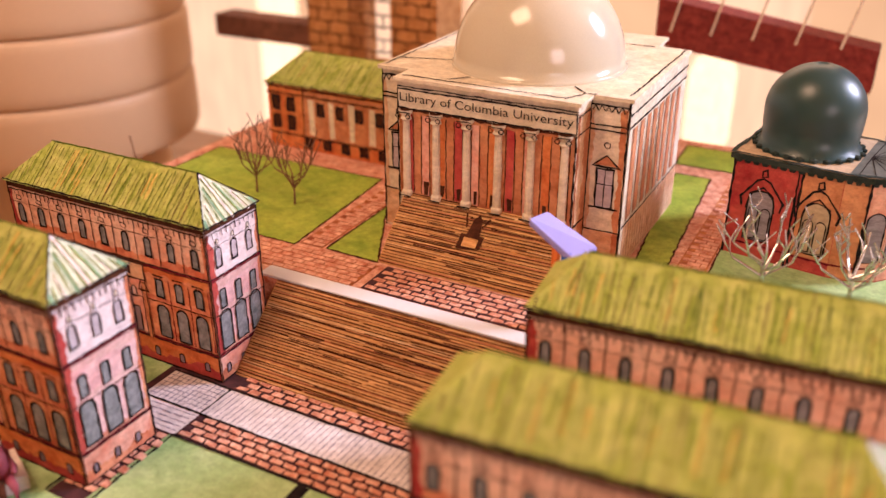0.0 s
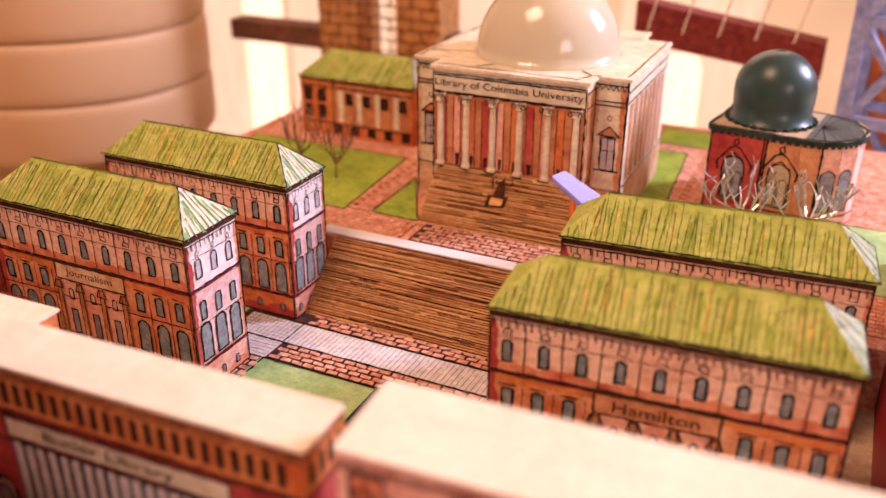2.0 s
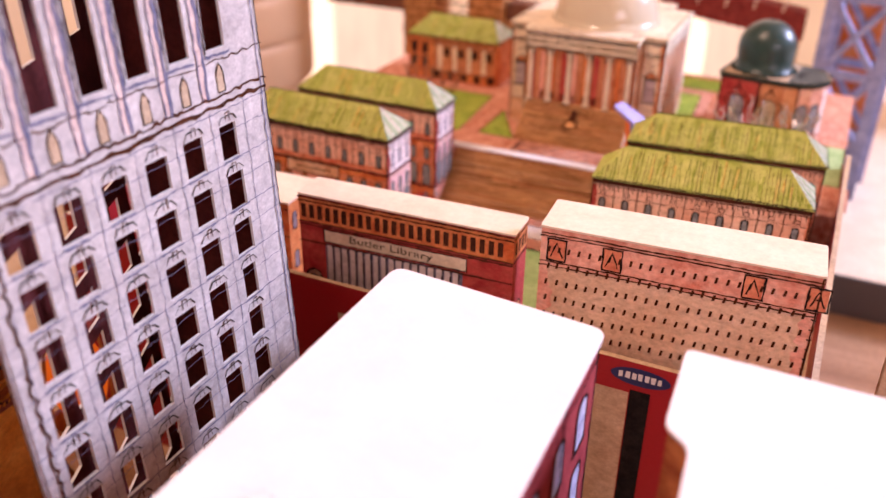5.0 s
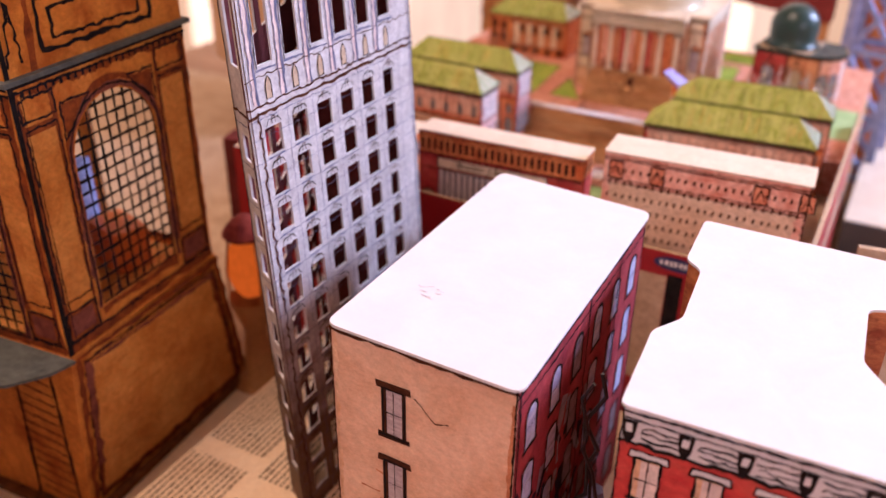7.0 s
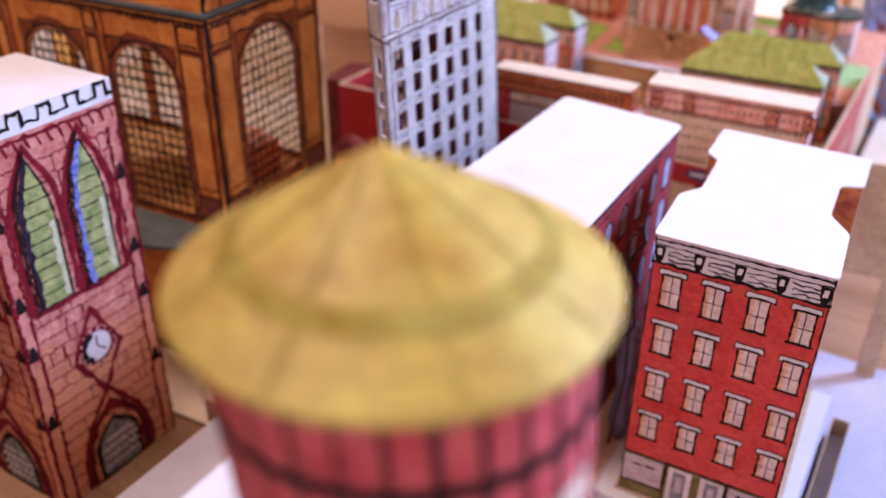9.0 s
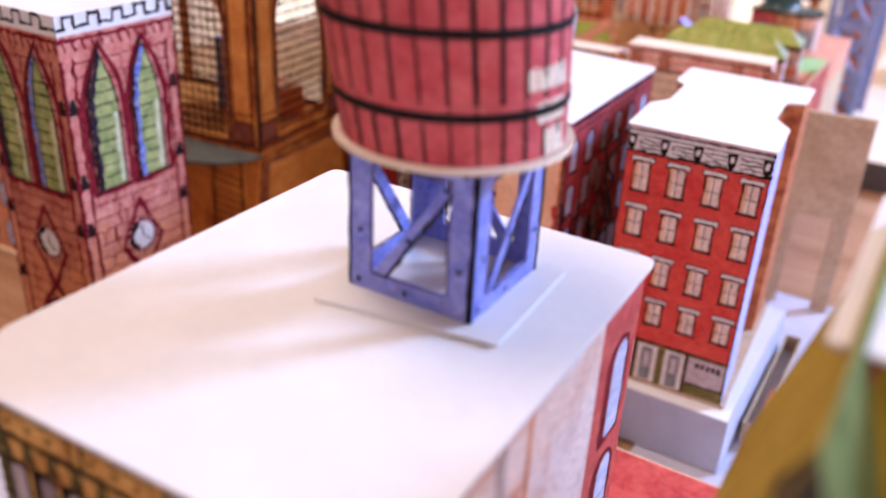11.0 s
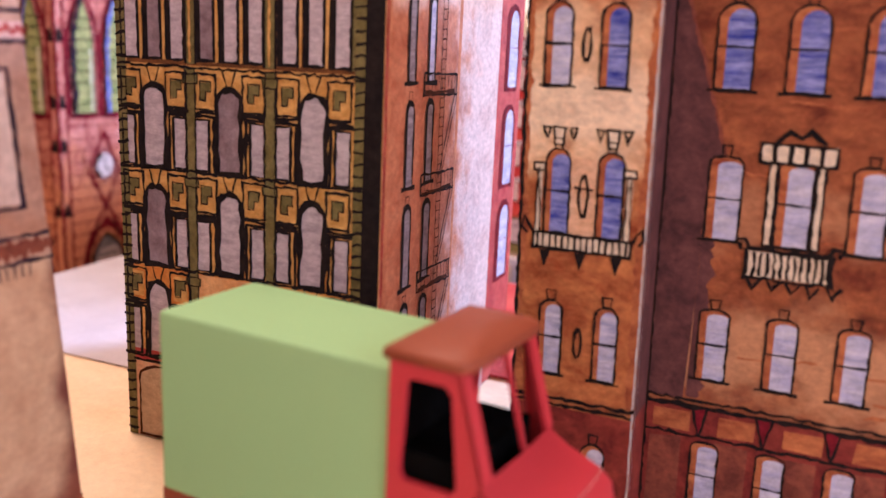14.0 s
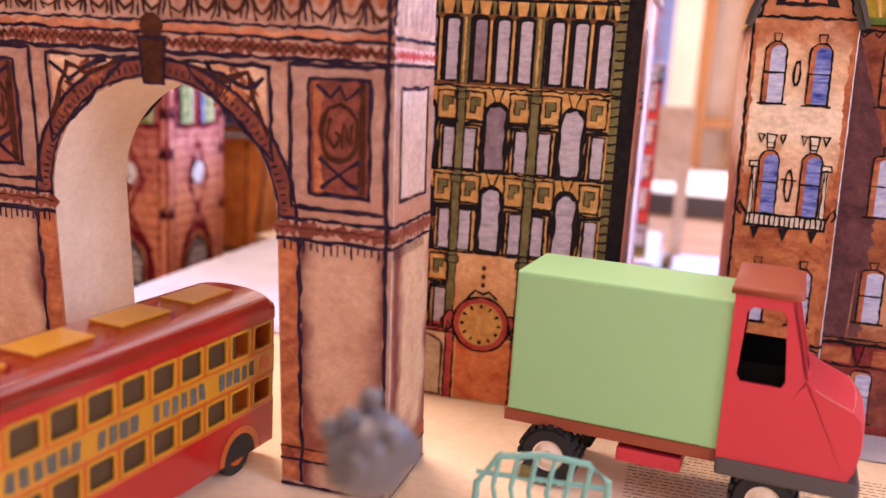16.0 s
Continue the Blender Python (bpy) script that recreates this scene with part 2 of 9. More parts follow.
AMBER_CARD = wash("amber_card", (0.54, 0.18, 0.022), (0.74, 0.32, 0.06), 2.2)
SLATE = wash("slate_awning", (0.07, 0.08, 0.07), (0.12, 0.13, 0.115), 1.2, 0.6)
CHURCH = wash("church_stone", (0.36, 0.09, 0.06), (0.62, 0.26, 0.17), 1.0, bands=(("z", -4, 9.5, 5.0, (0.62, 0.25, 0.12)),))
CHURCH_PINK = wash("church_pink", (0.44, 0.11, 0.08), (0.68, 0.32, 0.25), 1.0, bands=(("z", -4, 10.5, 5.0, (0.66, 0.28, 0.14)),))
GOLD = wash("gold_wash", (0.50, 0.23, 0.04), (0.74, 0.43, 0.12), 1.0)
OLIVE = wash("olive_wash", (0.12, 0.095, 0.022), (0.22, 0.18, 0.06), 0.7)
RUST = wash("rust_wash", (0.44, 0.13, 0.05), (0.68, 0.30, 0.14), 1.6)
RUST_PALE = wash("pale_rust_wash", (0.62, 0.32, 0.16), (0.80, 0.55, 0.36), 1.6)
BROWNSTONE = wash("brownstone_wash", (0.24, 0.05, 0.018), (0.58, 0.21, 0.07), 1.1, streak=(0.8, 0.8, 1.25))
# darker brownstone, the tone for the painted gable shadow and shaded return
BROWNSTONE_SHADE = wash("brownstone_shade", (0.065, 0.022, 0.024), (0.16, 0.06, 0.055), 1.0)
MANSARD = wash("mansard_yellow", (0.27, 0.17, 0.006), (0.40, 0.28, 0.02), 1.2, streak=(2, 2, 0.4), spec=0.1)
MANSARD_GREEN = wash("mansard_green", (0.07, 0.11, 0.02), (0.14, 0.18, 0.035), 1.0, spec=0.05)
PAGE = wash("old_page", (0.82, 0.62, 0.39), (0.90, 0.74, 0.52), 4, 0.85, pools=0.25)
PRINT = wash("page_print", (0.10, 0.06, 0.035), (0.20, 0.13, 0.08), 0.5)
WOOD_TABLE = wash("table_wood", (0.30, 0.15, 0.07), (0.46, 0.27, 0.15), 5, 0.5, streak=(0.3, 3, 1))
CLOTH = wash("lavender_cloth", (0.40, 0.39, 0.48), (0.48, 0.47, 0.56), 6, 0.9, pools=0.1)
BARREL = wash("barrel_red", (0.46, 0.055, 0.065), (0.60, 0.13, 0.13), 0.8)
CONE_SHADE = wash("cone_shade", (0.27, 0.18, 0.012), (0.40, 0.33, 0.06), 0.9)
CONE = wash("cone_yellow", (0.36, 0.20, 0.006), (0.55, 0.44, 0.07), 2.4, 0.5, streak=(0.7, 0.7, 1.4), spec=0.5)
BLUE_PAINT = wash("blue_paint", (0.16, 0.18, 0.58), (0.34, 0.35, 0.72), 0.7)
IVORY = gloss("ivory_plastic", (0.60, 0.53, 0.39), 0.13, coat=0.15)
CREAM_PLASTIC = gloss("cream_plastic", (0.64, 0.39, 0.20), 0.5)
TEAL_DOME = gloss("dark_teal_plastic", (0.012, 0.048, 0.044), 0.33, coat=0.05)
CORNICE = wash("cornice_black_green", (0.016, 0.026, 0.022), (0.045, 0.06, 0.05), 0.8, 0.7, spec=0.1)
WIRE = gloss("silver_wire", (0.62, 0.58, 0.55), 0.25, 1.0)
BLACK_WIRE = gloss("black_wire", (0.01, 0.01, 0.011), 0.4)
TWIG = wash("twig_brown", (0.16, 0.07, 0.04), (0.30, 0.16, 0.09), 0.5)
LILAC = gloss("lilac_plastic", (0.33, 0.31, 0.72), 0.4)
ORANGE_PLASTIC = gloss("orange_plastic", (0.75, 0.17, 0.02), 0.35)
BLUE_PLASTIC = gloss("blue_plastic", (0.03, 0.16, 0.62), 0.35)
TRUCK_GREEN = gloss("pale_green_paint", (0.32, 0.59, 0.26), 0.6)
TRUCK_RED = gloss("red_plastic", (0.56, 0.03, 0.04), 0.55)
CAB_ROOF = gloss("faded_red_roof", (0.29, 0.06, 0.018), 0.55)
RUBBER = gloss("black_rubber", (0.007, 0.007, 0.007), 0.7)
DARK_GREY = gloss("dark_grey_paint", (0.07, 0.06, 0.06), 0.5)
BUS_RED = gloss("tin_red", (0.38, 0.006, 0.004), 0.2, coat=0.6)
BUS_YELLOW = gloss("tin_yellow", (0.52, 0.25, 0.003), 0.3, coat=0.2)
BUS_ORANGE = gloss("tin_orange", (0.50, 0.105, 0.004), 0.28, coat=0.4)
BUS_DARK = gloss("tin_brown", (0.06, 0.035, 0.012), 0.5)
PEWTER = gloss("pewter", (0.14, 0.13, 0.135), 0.4, 0.5)
TEAL_RAIL = gloss("teal_plastic", (0.20, 0.46, 0.40), 0.35)
NAVY = gloss("navy_label", (0.02, 0.03, 0.12), 0.4)
SKIN_GREY = gloss("painted_figure", (0.30, 0.05, 0.07), 0.6)
STRIPE_BROWN = wash("step_line", (0.10, 0.035, 0.012), (0.24, 0.10, 0.035), 0.6)
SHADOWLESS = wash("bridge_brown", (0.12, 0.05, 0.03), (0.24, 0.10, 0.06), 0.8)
BRIDGE_RED = wash("bridge_maroon", (0.13, 0.012, 0.012), (0.26, 0.045, 0.03), 0.5)
BRIDGE_STONE = wash("bridge_stone", (0.40, 0.17, 0.05), (0.60, 0.30, 0.11), 0.8)
LATTICE = wash("lattice_blue", (0.18, 0.22, 0.42), (0.34, 0.38, 0.58), 0.8)
WALL = wash("warm_wall", (0.62, 0.46, 0.30), (0.70, 0.54, 0.37), 30, 0.9, pools=0.1)
PANEL_WOOD = wash("cabinet_wood", (0.40, 0.17, 0.05), (0.56, 0.28, 0.10), 6, 0.5, streak=(2, 2, 0.25))
CURTAIN_GLOW = glow("lit_curtain", (1.0, 0.66, 0.36), 1.1)
PANE_GLOW = glow("bright_window", (1.0, 0.76, 0.48), 1.3)
LAMP_GLOW = glow("lamp_bulb", (1.0, 0.80, 0.5), 2.2)
EMBER = glow("orange_lantern", (1.0, 0.17, 0.012), 0.7)


# near-black without gloss, so the inside of the cab looks unlit
CAB_BLACK = wash("cab_black", (0.003, 0.003, 0.003), (0.006, 0.006, 0.006), 1.0, 1.0, spec=0.0)
WINE = wash("wine_wash", (0.24, 0.018, 0.028), (0.42, 0.06, 0.06), 1.2)
ROOF_SLOPE = wash("dull_slope_wash", (0.10, 0.13, 0.035), (0.19, 0.22, 0.07), 1.0, spec=0.05)
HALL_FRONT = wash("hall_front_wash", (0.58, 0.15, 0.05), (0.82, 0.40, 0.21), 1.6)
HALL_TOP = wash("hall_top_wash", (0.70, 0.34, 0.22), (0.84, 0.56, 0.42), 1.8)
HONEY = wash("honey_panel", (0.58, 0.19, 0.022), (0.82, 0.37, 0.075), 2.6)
# end walls: pink wash, its tone paled for the cool window light
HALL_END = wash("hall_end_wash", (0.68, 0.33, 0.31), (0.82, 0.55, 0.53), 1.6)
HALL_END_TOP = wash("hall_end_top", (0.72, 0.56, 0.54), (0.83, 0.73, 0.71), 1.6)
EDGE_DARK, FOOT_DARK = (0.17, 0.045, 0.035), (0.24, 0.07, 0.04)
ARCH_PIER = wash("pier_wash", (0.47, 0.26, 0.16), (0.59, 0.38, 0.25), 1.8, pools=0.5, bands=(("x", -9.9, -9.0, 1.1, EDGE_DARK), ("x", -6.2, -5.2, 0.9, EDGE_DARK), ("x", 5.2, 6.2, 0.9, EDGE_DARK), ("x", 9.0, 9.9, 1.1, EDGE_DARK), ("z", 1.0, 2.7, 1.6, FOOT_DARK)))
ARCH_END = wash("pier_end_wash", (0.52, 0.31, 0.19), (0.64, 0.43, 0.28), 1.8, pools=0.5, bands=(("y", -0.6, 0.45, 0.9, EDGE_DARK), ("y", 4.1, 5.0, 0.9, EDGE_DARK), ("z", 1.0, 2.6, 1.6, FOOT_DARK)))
ARCH_TOP = wash("arch_upper_wash", (0.38, 0.20, 0.14), (0.52, 0.32, 0.24), 1.4, bands=(("z", 11.2, 12.0, 0.9, (0.44, 0.22, 0.14)),))


# ---- builders ----
def thing(name, label, category, x, y, z, turn=0.0, group="", kind=""):
    """An empty at the base of a thing, in centimetres and degrees."""
    ob = new(name)
    ob.empty_display_size = 0.01
    ob.matrix_world = pose(x * U, y * U, z * U, 0, 0, turn)
    return tagged(ob, label, category, group, kind)


class Shape:
    """Faces in centimetres, each with its material; link() makes them one mesh."""

    def __init__(self):
        self.verts, self.faces, self.mats, self.idx = [], [], [], []

    def face(self, pts, mat):
        n = len(self.verts)
        self.verts += [(p[0] * U, p[1] * U, p[2] * U) for p in pts]
        self.faces.append(tuple(range(n, n + len(pts))))
        if mat not in self.mats:
            self.mats.append(mat)
        self.idx.append(self.mats.index(mat))

    def box(self, x0, x1, y0, y1, z0, z1, mat, top=None):
        a, b, c, d = (x0, y0), (x1, y0), (x1, y1), (x0, y1)
        for p, q in ((a, b), (b, c), (c, d), (d, a)):
            self.face([(*p, z0), (*q, z0), (*q, z1), (*p, z1)], mat)
        self.face([(*p, z1) for p in (a, b, c, d)], top or mat)
        self.face([(*p, z0) for p in (d, c, b, a)], mat)
        return self

    def prism(self, pts, z0, z1, mat, top=None):
        n = len(pts)
        for i in range(n):
            p, q = pts[i], pts[(i + 1) % n]
            self.face([(*p, z0), (*q, z0), (*q, z1), (*p, z1)], mat)
        self.face([(*p, z1) for p in pts], top or mat)
        self.face([(*p, z0) for p in pts[::-1]], mat)
        return self

    def lathe(self, x, y, profile, mat, n=40, axis="z"):
        """A turned body: profile of (radius, height)."""
        ring = [(math.cos(2 * math.pi * i / n), math.sin(2 * math.pi * i / n)) for i in range(n)]

        def put(c, s, r, h):
            return (x + c * r, y + s * r, h) if axis == "z" else (x + c * r, h, y + s * r)
        for (r0, h0), (r1, h1) in zip(profile, profile[1:]):
            for i in range(n):
                a, b = ring[i], ring[(i + 1) % n]
                quad = [put(*a, r0, h0), put(*b, r0, h0), put(*b, r1, h1), put(*a, r1, h1)]
                self.face(quad if axis == "z" else quad[::-1], mat)
        return self

    def tube(self, pts, r, mat, n=6, r1=None):
        pts = [Vector(p) for p in pts]
        rings = []
        for i, p in enumerate(pts):
            d = (pts[min(i + 1, len(pts) - 1)] - pts[max(i - 1, 0)]).normalized()
            a = d.orthogonal().normalized()
            b = d.cross(a)
            rad = r + ((r if r1 is None else r1) - r) * i / max(1, len(pts) - 1)
            rings.append([p + (a * math.cos(2 * math.pi * k / n) + b * math.sin(2 * math.pi * k / n)) * rad for k in range(n)])
        for s, t in zip(rings, rings[1:]):
            for k in range(n):
                self.face([s[k], s[(k + 1) % n], t[(k + 1) % n], t[k]], mat)
        self.face(rings[0][::-1], mat)
        self.face(rings[-1], mat)
        return self

    def link(self, name, parent=None, label="", smooth=False, bevel=0.0):
        me = bpy.data.meshes.new(name)
        bm = bmesh.new()
        vs = [bm.verts.new(v) for v in self.verts]
        for f, k in zip(self.faces, self.idx):
            g = bm.faces.new([vs[i] for i in f])
            g.material_index, g.smooth = k, smooth
        bmesh.ops.remove_doubles(bm, verts=bm.verts[:], dist=1e-5)
        if bevel:
            edges = [e for e in bm.edges if len(e.link_faces) == 2 and e.calc_face_angle(0) > 0.6]
            bmesh.ops.bevel(bm, geom=edges, offset=bevel * U, segments=2, profile=0.6, affect="EDGES")
        bm.to_mesh(me)
        bm.free()
        for m in self.mats:
            me.materials.append(m)
        ob = new(name, me)
        if parent is not None:
            ob.parent = parent
        if label:
            ob["label"] = label
        return ob


RNG = random.Random(7)


def jitter(a):
    return RNG.uniform(-a, a)


class Art:
    """Ink and paint on a flat face of a thing: u to the right, v up, in centimetres from a corner."""

    def __init__(self, parent, at, u=(1, 0, 0), v=(0, 0, 1)):
        self.parent, self.at, self.u, self.v = parent, Vector(at), Vector(u).normalized(), Vector(v).normalized()
        self.n = self.u.cross(self.v)
        self.shape = Shape()
        self.past = []
        self.bold = 1.0

    def poly(self, pts, mat, lift=1):
        self.shape.face([self.at + self.u * a + self.v * b + self.n * (0.012 * lift) for a, b in pts], mat)

    def rect(self, a0, b0, a1, b1, mat, lift=1, j=0.0):
        self.poly([(a0 + jitter(j), b0 + jitter(j)), (a1 + jitter(j), b0 + jitter(j)), (a1 + jitter(j), b1 + jitter(j)), (a0 + jitter(j), b1 + jitter(j))], mat, lift)

    def line(self, pts, w=0.05, mat=None, lift=3, j=0.02, step=0.7):
        mat = mat or INK
        step = min(step, max(0.2, w * 2.2))
        fine = []
        for (a, b), (c, d) in zip(pts, pts[1:]):
            k = max(1, int(math.hypot(c - a, d - b) / step))
            fine += [(a + (c - a) * i / k, b + (d - b) * i / k) for i in range(k)]
        fine.append(pts[-1])
        w, j = w * self.bold, max(j, 0.16 * w) * self.bold
        closed = pts[0] == pts[-1] and len(pts) > 2
        fine = [(a + jitter(j), b + jitter(j)) for a, b in fine]
        if closed:
            fine[-1] = fine[0]
        lift += RNG.uniform(0, 0.5)
        left, right = [], []
        for i, (a, b) in enumerate(fine):
            p = fine[i - 1] if i else (fine[-2] if closed else fine[0])
            q = fine[i + 1] if i < len(fine) - 1 else (fine[1] if closed else fine[-1])
            d0, d1 = Vector((a - p[0], b - p[1])), Vector((q[0] - a, q[1] - b))
            d0 = d0.normalized() if d0.length > 1e-6 else d1.normalized()
            d1 = d1.normalized() if d1.length > 1e-6 else d0
            t = d0 + d1
            t = t.normalized() if t.length > 0.2 else d1
            half = w / 2 * RNG.uniform(0.5, 1.4) / max(0.6, abs(t.dot(d1)))
            ex = 0.0 if closed else (-0.3 * w if i == 0 else (0.3 * w if i == len(fine) - 1 else 0.0))
            left.append((a + t.x * ex - t.y * half, b + t.y * ex + t.x * half))
            right.append((a + t.x * ex + t.y * half, b + t.y * ex - t.x * half))
        if closed:
            left[-1], right[-1] = left[0], right[0]
        for i in range(len(fine) - 1):
            self.poly([right[i], right[i + 1], left[i + 1], left[i]], mat, lift)

    def loop(self, pts, w=0.05, mat=None, lift=3, j=0.015):
        self.line(pts + pts[:1], w, mat, lift, j)

    def bleed(self, p, q, depth, mat, lift=0.8, step=0.11):
        """Watercolour run in from the edge p to q, to the left of it, with a ragged end."""
        L = math.hypot(q[0] - p[0], q[1] - p[1])
        ex, ey = (q[0] - p[0]) / L, (q[1] - p[1]) / L
        k, d = 0.0, depth * 0.6
        while k < L:
            s = min(step * RNG.uniform(0.6, 1.6), L - k)
            d2 = 0.75 * d + 0.25 * depth * RNG.uniform(0.0, 1.5)
            at = lambda a, c: (p[0] + ex * a - ey * c, p[1] + ey * a + ex * c)
            self.poly([at(k, 0), at(k + s, 0), at(k + s, d2), at(k, d)], mat, lift)
            d = d2
            k += s + 1e-4

    def outline(self, a, b, w, h, kind="arch"):
        """The outline of an opening whose sill's middle is (a, b)."""
        if kind == "rect":
            return [(a - w / 2, b), (a + w / 2, b), (a + w / 2, b + h), (a - w / 2, b + h)]
        if kind == "gothic":
            s = b + h * 0.55
            right = [(a + w / 2 * (1 - (k / 5) ** 1.8), s + (b + h - s) * k / 5) for k in range(6)]
            left = [(2 * a - p, q) for p, q in right[:-1]][::-1]
            return [(a - w / 2, b), (a + w / 2, b)] + right + left
        rise = w / 2 if kind == "arch" else w * 0.22
        s = b + h - rise
        return [(a - w / 2, b), (a + w / 2, b)] + [(a + w / 2 * math.cos(math.pi * k / 8), s + rise * math.sin(math.pi * k / 8)) for k in range(9)]

    def window(self, a, b, w, h, kind="arch", pane=None, edge=0.06, reveal=None, bars=(), sill=0.0, ink=None, name="window", label="", key=0.0, bar_w=0.035):
        if self.shape.faces:
            self.emit("inked_detail")
        pts = self.outline(a, b, w, h, kind)
        up = max([q + 2.4 for x0, x1, y0, y1, q in self.past if x0 < a < x1 and y0 < b + h / 2 < y1], default=0)
        self.past.append((a - w / 2, a + w / 2, b, b + h, up))
        self.poly(pts, reveal or pane or PANE, 1.5 + up)
        if reveal:
            self.poly(self.outline(a + w * 0.13, b, w * 0.74, h * 0.94, kind), pane or PANE, 1.9 + up)
        ob = self.emit(name, label)
        self.loop(pts, edge, ink, 3 + up, 0.2 * edge)
        for kind_, f in bars:
            if kind_ == "h":
                self.line([(a - w / 2, b + h * f), (a + w / 2, b + h * f)], bar_w, ink, 3 + up, 0.01)
            else:
                self.line([(a - w / 2 + w * f, b), (a - w / 2 + w * f, b + h * 0.97)], bar_w, ink, 3 + up, 0.01)
        if sill:
            self.line([(a - w / 2 - sill, b - 0.04), (a + w / 2 + sill, b - 0.04)], edge * 1.2, ink, 3 + up, 0.01)
        if key:
            self.loop([(a - key / 2, b + h), (a + key / 2, b + h), (a + key * 0.7, b + h + key * 1.4), (a - key * 0.7, b + h + key * 1.4)], 0.04, ink, 3)
        self.emit("frame", parent=ob)
        return ob

    def emit(self, name, label="", parent=None):
        ob = self.shape.link(name, parent or self.parent, label)
        if len(self.shape.faces) > 60:
            ob["kind"] = "stuff"
        self.shape = Shape()
        return ob


def lettering(words, parent, at, u, v, height, width, mat, name="lettering"):
    """Words in the built-in font laid on a face; at is the lower left, in centimetres."""
    cu = bpy.data.curves.new(name, "FONT")
    cu.body, cu.size, cu.resolution_u = words, 1.0, 3
    tmp = new(name, cu)
    bpy.context.view_layer.update()
    me = bpy.data.meshes.new_from_object(tmp.evaluated_get(bpy.context.evaluated_depsgraph_get()))
    bpy.data.objects.remove(tmp)
    xs = [p.co.x for p in me.vertices]
    ys = [p.co.y for p in me.vertices]
    u, v = Vector(u).normalized(), Vector(v).normalized()
    n = u.cross(v)
    for p in me.vertices:
        a = (p.co.x - min(xs)) / (max(xs) - min(xs)) * width
        b = (p.co.y - min(ys)) / (max(ys) - min(ys)) * height
        p.co = (Vector(at) + u * a + v * b + n * 0.05) * U
    me.materials.append(mat)
    ob = new(name, me)
    ob.parent = parent
    return ob


def card(pts, z, thick, mat, name, parent, label="", corner=0.0, edge=None):
    """A flat piece of card with rounded corners."""
    out = []
    n = len(pts)
    for i, p in enumerate(pts):
        if not corner:
            out.append(p)
            continue
        p, a, b = Vector(p), Vector(pts[i - 1]), Vector(pts[(i + 1) % n])
        s, t = p + (a - p).normalized() * corner, p + (b - p).normalized() * corner
        out += [tuple(s.lerp(p, f).lerp(p.lerp(t, f), f)) for f in (0, 0.25, 0.5, 0.75, 1)]
    return Shape().prism(out, z, z + thick, edge or mat, mat).link(name, parent, label)

# ---- setting ----
room = Shape()
room.box(-190, 190, -170, 215, -81, -80, WALL)
tagged(room.link("floor"), "plain warm floor far below the table", "floor", kind="structure")
tagged(Shape().box(-190, 190, -170, 215, 170, 172, WALL).link("ceiling"), "plain cream ceiling", "ceiling", kind="structure")
north = Shape().box(-190, 118, 215, 219, -80, 170, WALL).box(178, 190, 215, 219, -80, 170, WALL)
north.box(118, 178, 215, 219, -80, 88, WALL).box(118, 178, 215, 219, 160, 170, WALL)
tagged(north.link("wall_north"), "cream painted wall behind the model town", "wall", kind="structure")
w = Shape()
for a in (118, 146.5, 175):
    w.box(a, a + 3, 215.5, 218, 88, 160, WHITE)
w.box(118, 178, 215.6, 217.9, 157, 160, WHITE).box(118, 178, 215.6, 217.9, 88, 91, WHITE)
tagged(w.link("window_3"), "white window frame in the far wall", "window", kind="structure")
tagged(Shape().box(-190, 190, -174, -170, -80, 170, WALL).link("wall_south"), "cream painted wall", "wall", kind="structure")
tagged(Shape().box(-194, -190, -170, 215, -80, 170, WALL).link("wall_west"), "cream painted wall", "wall", kind="structure")
east = Shape()
for y0, y1 in ((-170, -150), (-50, 95), (205, 215)):
    east.box(190, 194, y0, y1, -80, 170, WALL)
for y0, y1 in ((-150, -50), (95, 205)):
    east.box(190, 194, y0, y1, -80, 45, WALL).box(190, 194, y0, y1, 160, 170, WALL)
tagged(east.link("wall_east"), "cream painted wall with two window openings", "wall", kind="structure")
# both openings are unseen; the y -150 one is added for the fill
for n, (y0, y1) in enumerate(((-150, -50), (95, 205))):
    w = Shape()
    for a in (y0, (y0 + y1) / 2 - 1.5, y1 - 3):
        w.box(190.5, 193, a, a + 3, 45, 160, WHITE)
    w.box(190.6, 192.9, y0, y1, 157, 160, WHITE).box(190.6, 192.9, y0, y1, 45, 48, WHITE)
    tagged(w.link("window_%d" % (n + 1)), "white window frame in the side wall", "window", kind="structure")

table = thing("table", "wide wooden table under the model town", "table", -20, 50, -4)
Shape().box(-85, 95, -110, 85, -4, 0, WOOD_TABLE).link("tabletop", table, bevel=0.4)
for x in (-80, 88):
    for y in (-105, 78):
        Shape().box(x - 3, x + 3, y - 3, y + 3, -76, -4, WOOD_TABLE).link("leg", table)

cloth = thing("table_cloth", "smooth lavender grey cloth on the table", "cloth", 0, 0, -4)
Shape().box(-2.4, 62, 34.2, 68.5, 0.02, 0.22, CLOTH).link("cloth_sheet", cloth)

board = thing("page_board", "board covered with old printed book pages", "board", -4, 4, -4)
Shape().box(-28.5, 32, -42, 30, 0, 3.95, KRAFT, PAGE).link("south_sheet", board, bevel=0.1)
Shape().box(-30.6, -0.6, 30.05, 59, 0, 3.95, KRAFT, PAGE).link("north_sheet", board, bevel=0.1)

lines = Shape()


